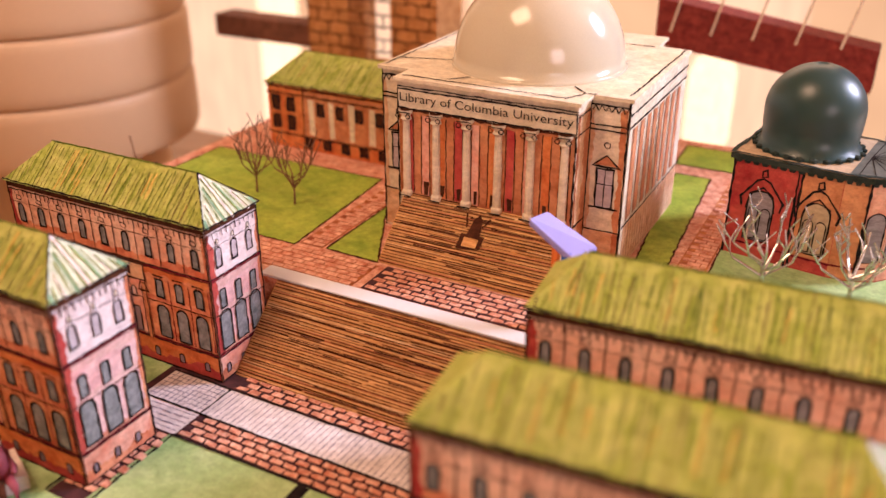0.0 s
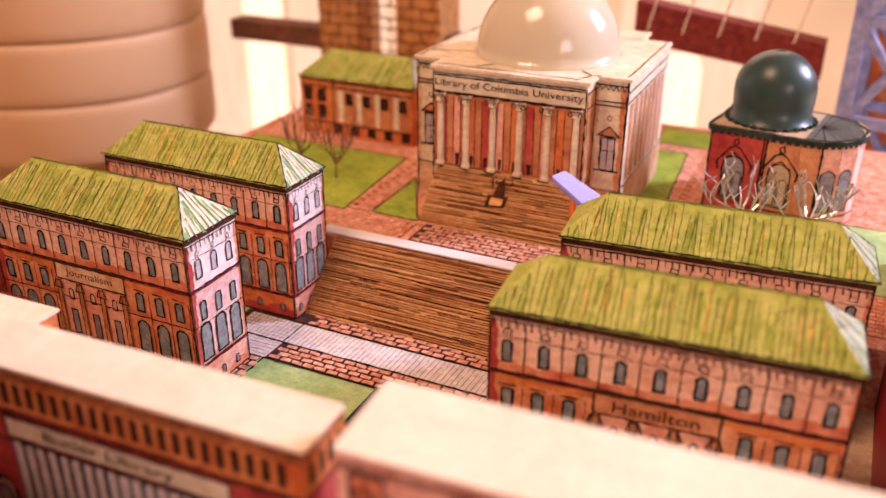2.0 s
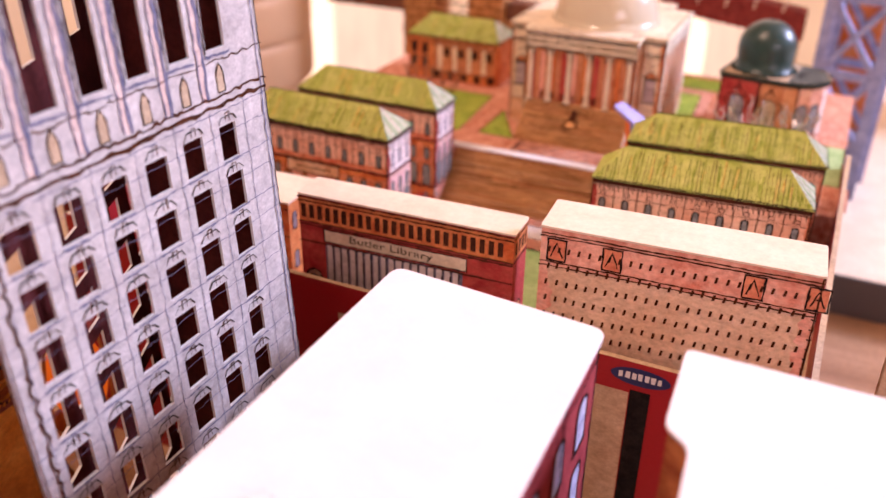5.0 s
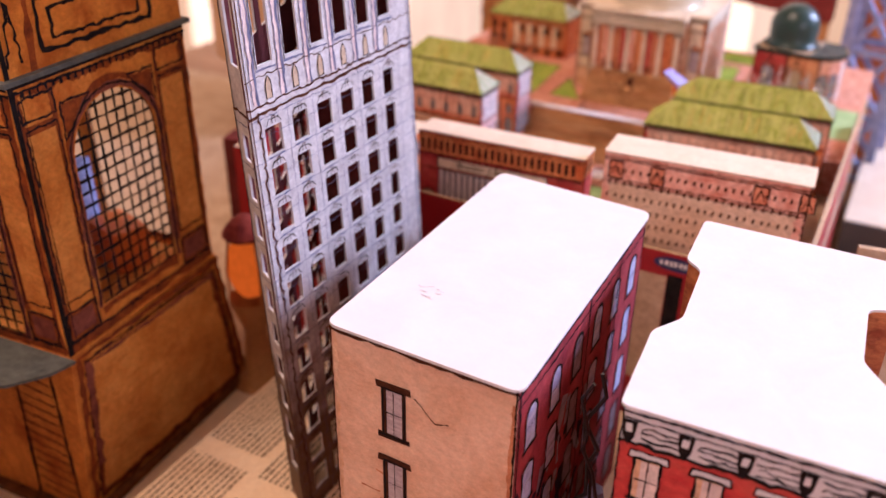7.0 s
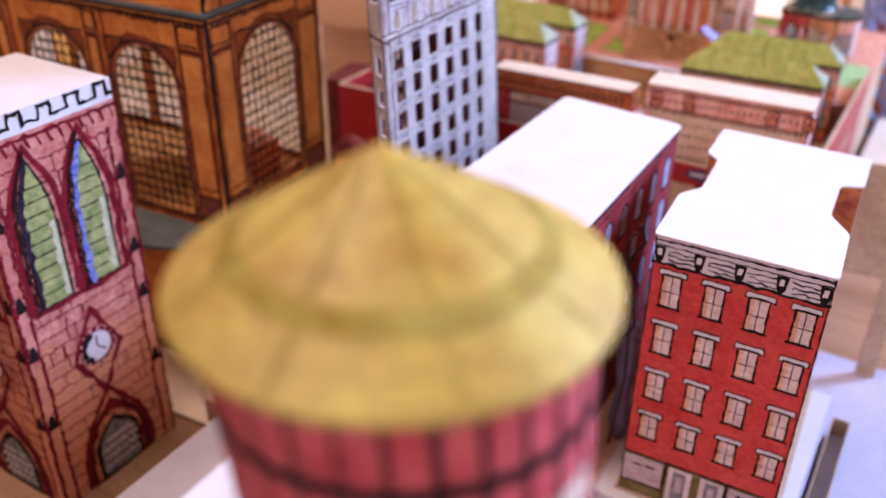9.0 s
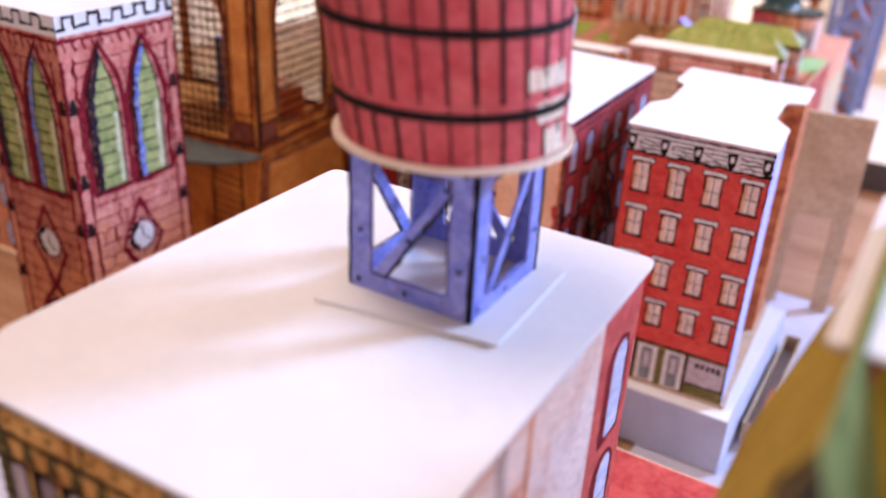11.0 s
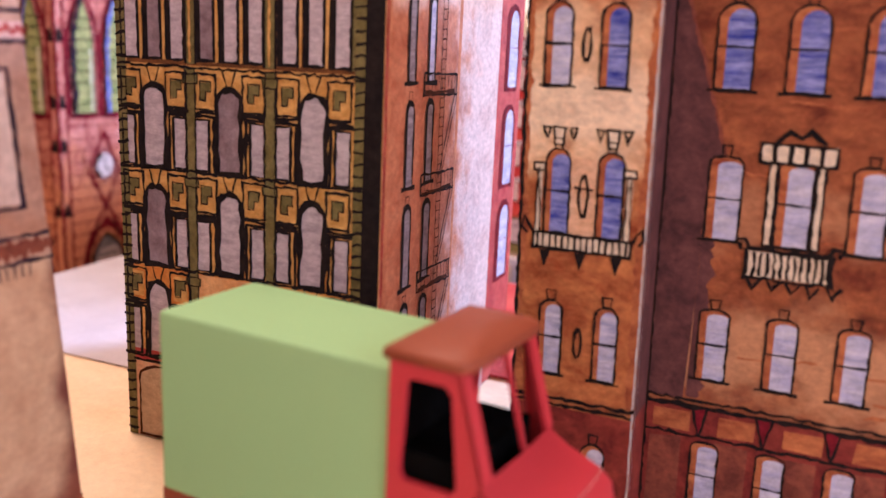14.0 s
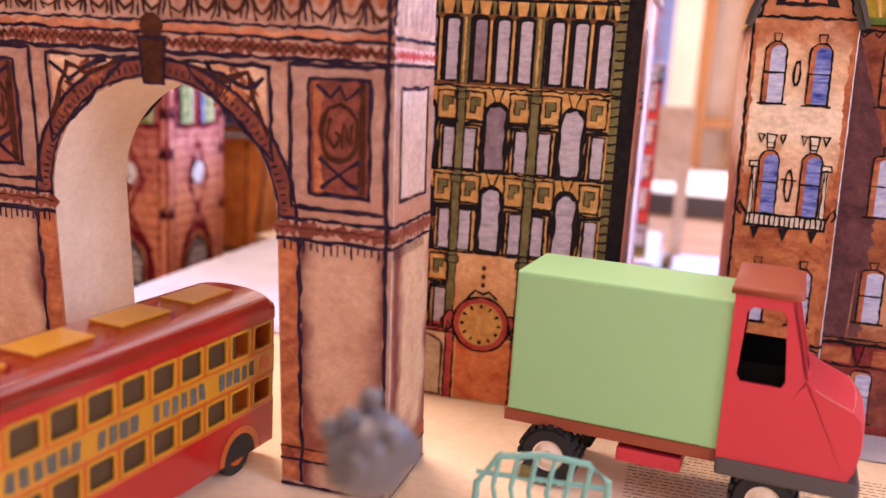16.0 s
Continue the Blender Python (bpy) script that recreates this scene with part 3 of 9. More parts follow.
def printed(x0, x1, y0, y1, along="x"):
    """Rows of unreadable print as short bars."""
    if along == "x":
        y = y1
        while y > y0:
            x = x0
            while x < x1:
                w = RNG.uniform(0.12, 0.5)
                h = RNG.uniform(0.05, 0.085)
                lines.face([(x, y, 0.012), (min(x + w, x1), y, 0.012), (min(x + w, x1), y + h, 0.012), (x, y + h, 0.012)], PRINT)
                x += w + 0.10
            y -= 0.33
    else:
        x = x0
        while x < x1:
            y = y0
            while y < y1:
                w = RNG.uniform(0.12, 0.55)
                h = RNG.uniform(0.11, 0.17)
                lines.face([(x, y, 0.012), (x + h, y, 0.012), (x + h, min(y + w, y1), 0.012), (x, min(y + w, y1), 0.012)], PRINT)
                y += w + 0.10
            x += 0.4


printed(4.5, 25, -9.6, -2.2)
printed(4.5, 25, -22, -10.6)
printed(-34.2, -29.9, 35, 46, "y")
printed(-34.2, -29.9, 47.5, 62, "y")
printed(-29.2, -26.3, 20, 44, "y")
printed(-29.2, -26.3, 46, 63, "y")
printed(-25.6, -21, 20, 38, "y")
printed(-25.6, -21, 40, 63, "y")
tagged(lines.link("printed_lines"), "rows of small dark print on the old pages", "print", kind="stuff")

mat_red = thing("red_mat", "flat dark red mat lying on the board", "mat", 1.5, 24, 0)
Shape().box(-6, 7, -9.5, 9.6, 0.02, 0.15, CRIMSON).link("mat_sheet", mat_red)
white_sheet = thing("white_sheet", "blank white paper strip on the board", "paper", -24, 25, 0)
Shape().box(-8.4, 12, -19, 8.5, 0.02, 0.08, SHEET).link("sheet", white_sheet)

# ---- campus tray ----
tray = thing("campus_tray", "shallow red paper-covered box holding the model campus", "tray", -22, 87, -4)
Shape().box(-22.5, 19.1, -22.5, 27, 0.03, 12.0, KRAFT, LAWN).link("base", tray)
for nm, b in (("front_wall", (-22.8, 19.4, -22.8, -22.5)), ("left_wall", (-22.8, -22.5, -22.5, -6)), ("right_wall", (19.1, 19.4, -22.5, 9))):
    Shape().box(*b, 0.03, 16.0, TRAY_RED, KRAFT).link(nm, tray)
label = Art(tray, (10.7, -22.8, 14.5))
label.poly([(1.35 + 1.4 * math.cos(k), 0.75 + 0.48 * math.sin(k)) for k in [i * math.pi / 10 for i in range(20)]], NAVY, 2)
for k in range(7):
    label.rect(0.35 + k * 0.3, 0.6, 0.55 + k * 0.3, 0.95, WHITE, 4, 0.03)
label.emit("oval_label", "dark blue oval label with pale bars")
side = Art(tray, (4.0, -22.8, 0.1))
side.rect(-8, 6.0, 7.6, 14.2, KRAFT, 1)
side.emit("paper_panel", "kraft paper panel on the side")
side.rect(7.65, 5.0, 8.6, 14.4, INK, 2)
side.emit("black_strip", "black paper strip")

terrace = thing("upper_terrace", "raised campus terrace with painted lawns and brick paths", "terrace", -22, 102, 8)
Shape().box(-21.9, 19.05, -15.0, 12.0, 0.01, 2.98, BRICK).link("deck", terrace)


def lawn(parent, pts, mat, z, name="lawn"):
    a = Art(parent, (0, 0, z), (1, 0, 0), (0, 1, 0))
    a.poly(pts, mat, 1)
    a.loop(pts, 0.09, INK_BROWN, 3, 0.03)
    return a.emit(name)


T = (-22, 102)


def rel(pts, o):
    return [(x - o[0], y - o[1]) for x, y in pts]


lawn(terrace, rel([(-43, 90.4), (-30.7, 90.3), (-31.4, 99.3), (-43, 99.3)], T), LAWN, 2.98)
lawn(terrace, rel([(-29.1, 90.6), (-26.2, 90.5), (-28.2, 94.3), (-29.2, 96.3)], T), LAWN, 2.98)
lawn(terrace, rel([(-15.6, 93), (-14.3, 93), (-15.2, 108), (-17.2, 108)], T), LAWN, 2.98)
lawn(terrace, rel([(-12.6, 92), (-3.0, 92), (-3.0, 100), (-12.8, 100)], T), LAWN_COOL, 2.98)
lawn(terrace, rel([(-17.6, 109.5), (-13.5, 109.5), (-13.9, 113), (-17.8, 113)], T), LAWN, 2.98)


def brick_course(parent, x0, y0, x1, y1, z, bw=0.62, bh=0.34, cap=160):
    """Small painted bricks laid in rows, each a thin piece of its own."""
    me_list = []
    for k in range(4):
        s = Shape()
        j = [RNG.uniform(-0.04, 0.04) for _ in range(8)]
        s.prism([(0.05 + j[0], 0.05 + j[1]), (bw - 0.06 + j[2], 0.05 + j[3]), (bw - 0.06 + j[4], bh - 0.06 + j[5]), (0.05 + j[6], bh - 0.06 + j[7])], 0, 0.025, BRICK)
        ob = s.link("brick", parent)
        me_list.append(ob.data)
        bpy.data.objects.remove(ob)
    row, y, n = 0, y0, 0
    rest = Shape()
    while y < y1 - 0.1:
        x = x0 + (bw / 2 if row % 2 else 0)
        while x < x1 - 0.15:
            if n < cap:
                ob = new("brick", me_list[(row * 7 + n) % 4])
                ob.parent = parent
                ob.location = (x * U, y * U, z * U)
            else:
                rest.box(x + 0.03, min(x + bw, x1) - 0.03, y + 0.03, y + bh - 0.03, z, z + 0.025, BRICK)
            n += 1
            x += bw
        y += bh
        row += 1
    if rest.faces:
        tagged(rest.link("brick_bond", parent), kind="stuff")


plaza = thing("lower_plaza", "painted campus plaza with lawns, brick borders and pale paving", "plaza", -22, 80, 8)
O2 = (-22, 80)
pa = Art(plaza, (0, 0, 0), (1, 0, 0), (0, 1, 0))
pa.rect(-21.4, -13.8, 19.6, 8.6, LAWN_COOL, 1)
pa.rect(-21.4, -14.8, 19.6, -9.6, KRAFT, 1.5)
pa.rect(17.0, -9.6, 19.6, 8.6, KRAFT, 1.6)
pa.rect(-10.0, -0.6, 6, 4.4, BRICK_GROUND, 2)
pa.rect(-9.6, 0.9, 5.6, 2.75, PAVE, 3)
for k in range(60):
    x = -9.4 + k * 0.25
    pa.line([(x, 0.95), (x + 0.05, 2.7)], 0.03, INK_BLUE, 4, 0.015, 0.6)
pa.rect(-9.6, -0.55, -6.6, 2.75, PAVE, 3.4)
for k in range(12):
    pa.line([(-9.5, -0.4 + k * 0.26), (-6.7, -0.35 + k * 0.26)], 0.03, INK_BLUE, 5, 0.015)
pa.rect(-8.3, -5.0, -6.8, -0.5, BRICK_GROUND, 2)
pa.rect(-0.75, -6, -0.2, -0.6, INK, 2.5, 0.05)
for pts in ([(-6.6, -0.6), (6, -0.5)], [(-6.6, -0.6), (-6.6, -5)], [(-9.6, 0.9), (5.6, 0.9)], [(-9.6, 2.78), (5.6, 2.75)], [(-6.6, 0.9), (-6.6, 2.7)], [(-8.4, -5), (-8.4, -0.5)]):
    pa.line(pts, 0.09, INK, 5)
pa.emit("paving", "pale ruled paving and lawns")
brick_course(plaza, -6.5, -0.5, 5.6, 0.85, 0.05)
brick_course(plaza, -6.5, 2.85, 5.6, 3.75, 0.05)
brick_course(plaza, -8.25, -4.4, -6.75, -0.6, 0.05, 0.5, 0.42, 60)
for n, (x0, y0, x1, y1) in enumerate(((-43.0, 88.05, -26.1, 90.2), (-16.4, 88.05, -2.4, 91.8), (-30.55, 90.6, -29.35, 99.2), (-14.1, 92.2, -12.9, 113.0))):
    bed = Shape().box(x0 + 21.95, x1 + 22.05, y0 - 102.05, y1 - 101.95, 2.98, 2.99, BROWNSTONE)
    bed.link("joint_bed", terrace)
    brick_course(terrace, x0 + 22, y0 - 102, x1 + 22, y1 - 102, 2.992, 0.6, 0.36, 0)
tb = thing("terrace_brickwork", "band of painted bricks before the library steps", "paving", -22, 89, 11)
Shape().box(-3.6, 5.2, -0.9, 1.35, 0.0, 0.02, BRICK_GROUND).link("joint_bed", tb)
brick_course(tb, -3.5, -0.85, 5.1, 1.3, 0.02, 0.6, 0.36, 120)


def steps(name, label, x, y, z, w_low, w_top, run, rise, rows, parent_cat="steps"):
    """A long flight drawn as a slope of thin overlapping treads."""
    st = thing(name, label, parent_cat, x, y, z)
    body = Shape()
    pl = [(-w_low / 2, 0, 0), (w_low / 2, 0, 0), (w_top / 2, run, rise), (-w_top / 2, run, rise)]
    body.face(pl, STEP)
    body.face([(-w_low / 2, 0, 0), (-w_top / 2, run, rise), (-w_top / 2, run, 0)], KRAFT)
    body.face([(w_low / 2, 0, 0), (w_top / 2, run, 0), (w_top / 2, run, rise)], KRAFT)
    body.link("slope", st)
    slope = math.hypot(run, rise)
    a = Art(st, (0, 0, 0), (1, 0, 0), (0, run, rise))
    for k in range(rows):
        f = (k + 0.5) / rows
        hw = (w_low + (w_top - w_low) * f) / 2 - 0.05
        v, dv = f * slope, slope / rows
        a.rect(-hw, v, hw, v + dv * 0.6, RNG.choice((STEP, STEP, STEP, STEP_PALE, RUST, RUST)), 1 + (k % 3) * 0.5, 0.03)
        x = -hw
        while x < hw - 0.4:
            x1 = min(hw, x + RNG.uniform(1.5, 6.0))
            t = RNG.uniform(0.02, 0.062)
            b0, b1 = v + jitter(0.03), v + jitter(0.03)
            a.poly([(x, b0), (x1, b1), (x1, b1 + t * RNG.uniform(0.6, 1.4)), (x, b0 + t)], RNG.choice((INK_BROWN, STRIPE_BROWN, STRIPE_BROWN)), 4 + RNG.uniform(0, 0.4))
            x = x1 + RNG.uniform(-0.5, 0.3)
        if k % 2:
            q = RNG.uniform(-hw, hw * 0.4)
            q1 = q + RNG.uniform(1, hw)
            a.poly([(q, v + 0.07), (q1, v + 0.07 + jitter(0.03)), (q1, v + 0.1), (q, v + 0.11)], INK_BROWN, 5)
    a.emit("tread_drawing", "brown inked tread lines")
    return st


steps("grand_steps", "wide flight of brown inked paper steps", -22.6, 83.75, 8.02, 13.2, 13.2, 3.25, 3.0, 34)
kerb = thing("terrace_wall", "white card wall along the top of the steps", "wall", -22.6, 87.45, 11)
Shape().box(-7.6, 7.2, -0.42, 0.42, 0, 0.14, WHITE).link("coping", kerb, bevel=0.06)

# ---- campus buildings ----
def hip_roof(b, w, d, h, rise, inset, over=0.12):
    """A hipped roof of striped paper over a body w by d; x from -w/2, y from 0."""
    x0, x1, y0, y1 = -w / 2 - over, w / 2 + over, -over, d + over
    r0, r1, ym = -w / 2 + inset, w / 2 - inset, d / 2
    roof = Shape()
    roof.face([(x0, y0, h), (x1, y0, h), (r1, ym, h + rise), (r0, ym, h + rise)], ROOF)
    roof.face([(x1, y1, h), (x0, y1, h), (r0, ym, h + rise), (r1, ym, h + rise)], ROOF)
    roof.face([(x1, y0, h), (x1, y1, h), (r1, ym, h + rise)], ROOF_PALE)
    roof.face([(x0, y1, h), (x0, y0, h), (r0, ym, h + rise)], ROOF)
    roof.face([(x0, y0, h), (x0, y1, h), (x1, y1, h), (x1, y0, h)], CREAM)
    ro = roof.link("roof", b, "yellow-green striped paper roof")
    sl = math.hypot(d / 2 + over, rise)
    for sgn in (0, 1):
        a = Art(b, (x0, y0, h), (1, 0, 0), (0, d / 2 + over, rise)) if sgn == 0 else Art(b, (x1, y1, h), (-1, 0, 0), (0, -(d / 2 + over), rise))
        for k in range(int(w * 2.6)):
            u = RNG.uniform(0.3, x1 - x0 - 0.3)
            lim = min(1.0, u / (inset + over), (x1 - x0 - u) / (inset + over))
            t = RNG.uniform(0.0, 0.4)
            a.line([(u, sl * t * lim), (u + jitter(0.08), sl * lim * RNG.uniform(t + 0.3, 0.97))], RNG.uniform(0.05, 0.14), RNG.choice((YELLOW_STRIPE, MOSS_STRIPE, MOSS_STRIPE)), 1.2, 0.02, 0.8)
        n = int(w * 4.6)
        for k in range(n):
            u = (k + 0.5) / n * (x1 - x0)
            lim = min(1.0, u / (inset + over), (x1 - x0 - u) / (inset + over))
            lean = jitter(0.12)
            a.line([(u, 0.02), (u + lean, sl * lim * RNG.uniform(0.75, 1.0))], RNG.uniform(0.02, 0.055), GREEN_INK if RNG.random() < 0.6 else OLIVE, 3, 0.02, 0.8)
        a.line([(inset + over, sl), (x1 - x0 - inset - over, sl)], 0.06, GREEN_INK, 3.5)
        a.line([(0, 0.05), (x1 - x0, 0.05)], 0.07, INK, 3.5)
        a.emit("roof_painting", "dark green brush stripes")
    a = Art(b, (x1, y0, h), (0, 1, 0), (-(inset + over), 0, rise))
    se = math.hypot(inset + over, rise)
    for k in range(7):
        u = (k + 0.5) / 7 * (y1 - y0)
        lim = min(u, y1 - y0 - u) / ((y1 - y0) / 2)
        a.line([(u, 0), (u + ((y1 - y0) / 2 - u) * 0.45 * lim, se * lim * 0.95)], 0.14, (GREEN_STRIPE, PINK_WHITE)[k % 2], 2, 0.02)
    for k in range(12):
        u = (k + 0.5) / 12 * (y1 - y0)
        lim = min(u, y1 - y0 - u) / ((y1 - y0) / 2)
        a.line([(u, 0), (u + ((y1 - y0) / 2 - u) * 0.45 * lim, se * lim * 0.95)], 0.05, GREEN_INK, 3, 0.015)
    a.loop([(0, 0), (y1 - y0, 0), ((y1 - y0) / 2, se)], 0.06, INK, 3.5)
    a.emit("hip_painting", "pale end of the roof with green stripes")
    return ro


def hall(label, x, y, z, turn=0.0, w=11.1, d=3.3, h=7.3, rise=1.5, words="", flip=False, group="campus halls"):
    b = thing("campus_hall", label, "building", x, y, z, turn, group)
    body = Shape()
    lo, hi = h * 0.17, h * 0.68
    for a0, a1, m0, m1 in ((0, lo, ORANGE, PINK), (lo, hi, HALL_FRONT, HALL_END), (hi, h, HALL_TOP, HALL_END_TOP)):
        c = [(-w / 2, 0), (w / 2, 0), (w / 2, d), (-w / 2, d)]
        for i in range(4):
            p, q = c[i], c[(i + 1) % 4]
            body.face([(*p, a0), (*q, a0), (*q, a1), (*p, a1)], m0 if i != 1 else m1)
    body.face([(-w / 2, 0, h), (w / 2, 0, h), (w / 2, d, h), (-w / 2, d, h)], CREAM)
    body.link("body", b, "salmon and pink washed paper walls")
    f = Art(b, (-w / 2, 0, 0))
    def bands(f, W, hot=ORANGE, low=CRIMSON):
        f.rect(0, h * 0.96, W, h, INK_BROWN, 1.2)
        for v, t in ((lo, 0.06), (lo + 0.12, 0.04), (h * 0.44, 0.05), (hi, 0.06), (hi - 0.13, 0.04), (h * 0.95, 0.06), (h * 0.865, 0.03)):
            f.line([(0, v), (W, v)], t, INK if t > 0.05 else INK_BROWN)
        f.line([(0.02, 0), (0.02, h)], 0.07, INK_BROWN)
        f.line([(W - 0.02, 0), (W - 0.02, h)], 0.07, INK)
        f.line([(0, 0.04), (W, 0.04)], 0.06, INK)
        k = 0.12
        while k < W:
            f.line([(k, h * 0.955), (k + 0.02, h * 0.915)], 0.05, INK_BROWN, 3.4, 0.01)
            k += 0.27
        f.bleed((0, lo), (W, lo), 0.7, SALMON if hot is ORANGE else PINK, 0.7)
        f.bleed((W, lo), (W, h * 0.95), 0.22, SALMON, 0.8)
        f.bleed((0, h * 0.95), (0, lo), 0.42, CRIMSON, 0.8)
        f.bleed((0, hi - 0.1), (W, hi - 0.1), -0.5, hot, 0.66)
        f.bleed((0, h * 0.44), (W, h * 0.44), 0.3, SALMON if hot is ORANGE else hot, 0.66)
        f.bleed((0, 0.02), (W, 0.02), 0.6, low, 0.72)
        f.line([(0, hi - 0.07), (W, hi - 0.06)], 0.1, INK_RED, 2.6)
        f.line([(0, lo + 0.06), (W, lo + 0.07)], 0.1, INK_RED, 2.6)
    bands(f, w)
    c0, c1 = w * 0.33, w * 0.67
    p0, p1 = 0.555, 0.665
    f.rect(0, hi, w, h * 0.955, HALL_TOP, 0.6)
    f.bleed((0, hi), (w, hi), 0.5, SALMON, 0.75)
    f.rect(c0, lo, c1, h * p0, PINK, 1.2)
    f.rect(c0 - 0.1, h * p0, c1 + 0.1, h * p1, RUST if flip else RUST_PALE, 1.4)
    f.loop([(c0 - 0.1, h * p0), (c1 + 0.1, h * p0), (c1 + 0.1, h * p1), (c0 - 0.1, h * p1)], 0.08, INK_BROWN)
    f.line([(c0 - 0.25, h * (p1 + 0.012)), (c1 + 0.25, h * (p1 + 0.012))], 0.14, INK_BROWN, 4)
    f.emit("storey_drawing", "inked storey bands and cornice")
    for k in range(9):
        u = w * (0.055 + 0.89 * k / 8)
        f.window(u, h * 0.735, 0.34, 0.85, "arch", PANE, 0.08)
        f.loop([(u - 0.16, h * 0.885), (u + 0.14, h * 0.88), (u + 0.16, h * 0.905), (u - 0.12, h * 0.912)], 0.04, INK, 3)
        f.line([(u + w * 0.053, hi + 0.05), (u + w * 0.055, h * 0.94)], 0.045, INK_BROWN, 3)
    for u in [w * v for v in (0.06, 0.155, 0.25, 0.75, 0.845, 0.94)]:
        f.window(u, lo + 0.22, 0.62, 1.55, "arch", PANE, 0.08)
        f.line([(u + w * 0.047, lo + 0.2), (u + w * 0.047, h * 0.6)], 0.04, INK_RED, 2.6)
        f.window(u, h * 0.475, 0.4, 0.85, "segment", PANE, 0.08)
        f.line([(u - 0.28, h * 0.475 + 0.98), (u + 0.28, h * 0.475 + 0.98)], 0.06, INK_BROWN, 3)
    for k in range(3):
        u = c0 + (c1 - c0) * (k + 0.5) / 3
        f.window(u, lo + 0.15, 0.36, 1.2, "rect", PANE_DIM, 0.06)
        f.window(u, h * 0.43, 0.26, 0.5, "arch", PINK_PALE, 0.06)
    for k in range(4):
        u = c0 + (c1 - c0) * k / 3
        Shape().box(-w / 2 + u - 0.11, -w / 2 + u + 0.11, -0.06, 0.0, lo, h * (p0 - 0.01), RUST).link("column", b)
        f.line([(u - 0.12, lo), (u - 0.12, h * p0)], 0.05, INK_BROWN, 7)
        f.line([(u + 0.12, lo), (u + 0.12, h * p0)], 0.05, INK, 7)
        f.loop([(u - 0.26, h * (p0 - 0.06)), (u + 0.26, h * (p0 - 0.06)), (u + 0.14, h * (p0 - 0.01)), (u - 0.14, h * (p0 - 0.01))], 0.07, INK_BROWN, 8)
    f.emit("column_drawing", "inked columns of the portico")
    if words:
        lettering(words, b, (-w / 2 + c0 + 0.55, -0.03, h * (p0 + 0.025)), (1, 0, 0), (0, 0, 1), h * (p1 - p0 - 0.05), c1 - c0 - 1.1, INK_BROWN)
    else:
        for k in range(7):
            f.rect(c0 + 0.3 + k * 0.42, h * (p0 + 0.025), c0 + 0.58 + k * 0.42, h * (p1 - 0.025), INK_BROWN, 4, 0.03)
        f.emit("name_print", "short dark bars of unreadable lettering")
    for k in range(8):
        u = w * (k + 0.5) / 8
        f.window(u, 0.35, 0.26, 0.42, "arch", PANE_DIM, 0.045, name="cellar_window")
    for W, at, u in ((d, (w / 2, 0, 0), (0, 1, 0)), (d, (-w / 2, d, 0), (0, -1, 0))):
        e = Art(b, at, u)
        bands(e, W, PINK_PALE, SALMON)
        e.emit("end_drawing", "inked bands on the end wall")
        for k in range(3):
            v = W * (0.2 + 0.3 * k)
            e.window(v, lo + 0.25, 0.66, 1.75, "arch", PANE, 0.08)
            e.window(v, h * 0.47, 0.34, 0.85, "segment", PANE, 0.07)
            e.window(v, h * 0.735, 0.34, 0.85, "arch", PANE_LILAC, 0.07)
            e.window(v - 0.15, 0.3, 0.22, 0.4, "arch", PANE_DIM, 0.045, name="cellar_window")
            e.window(v, h * 0.875, 0.15, 0.22, "arch", CREAM, 0.035)
    hip_roof(b, w, d, h, rise, 1.45)
    return b


hall("pink paper hall with arched windows and a lettered portico", -34.75, 75.8, 8.06, 0, words="Journalism")
hall("pink paper hall with green roof beside the wide steps", -34.8, 83.0, 8.06, 0, 11.1, 3.1, 7.0)
hall("salmon paper hall with a pale-ended green roof", -10.2, 76.35, 8.06, 4.5, 11.7, 3.3, 7.45, words="Hamilton", flip=True)
hall("salmon paper hall with green roof beside the terrace", -10.0, 83.5, 8.06, 4.8, 11.7, 3.3, 7.2, flip=True)


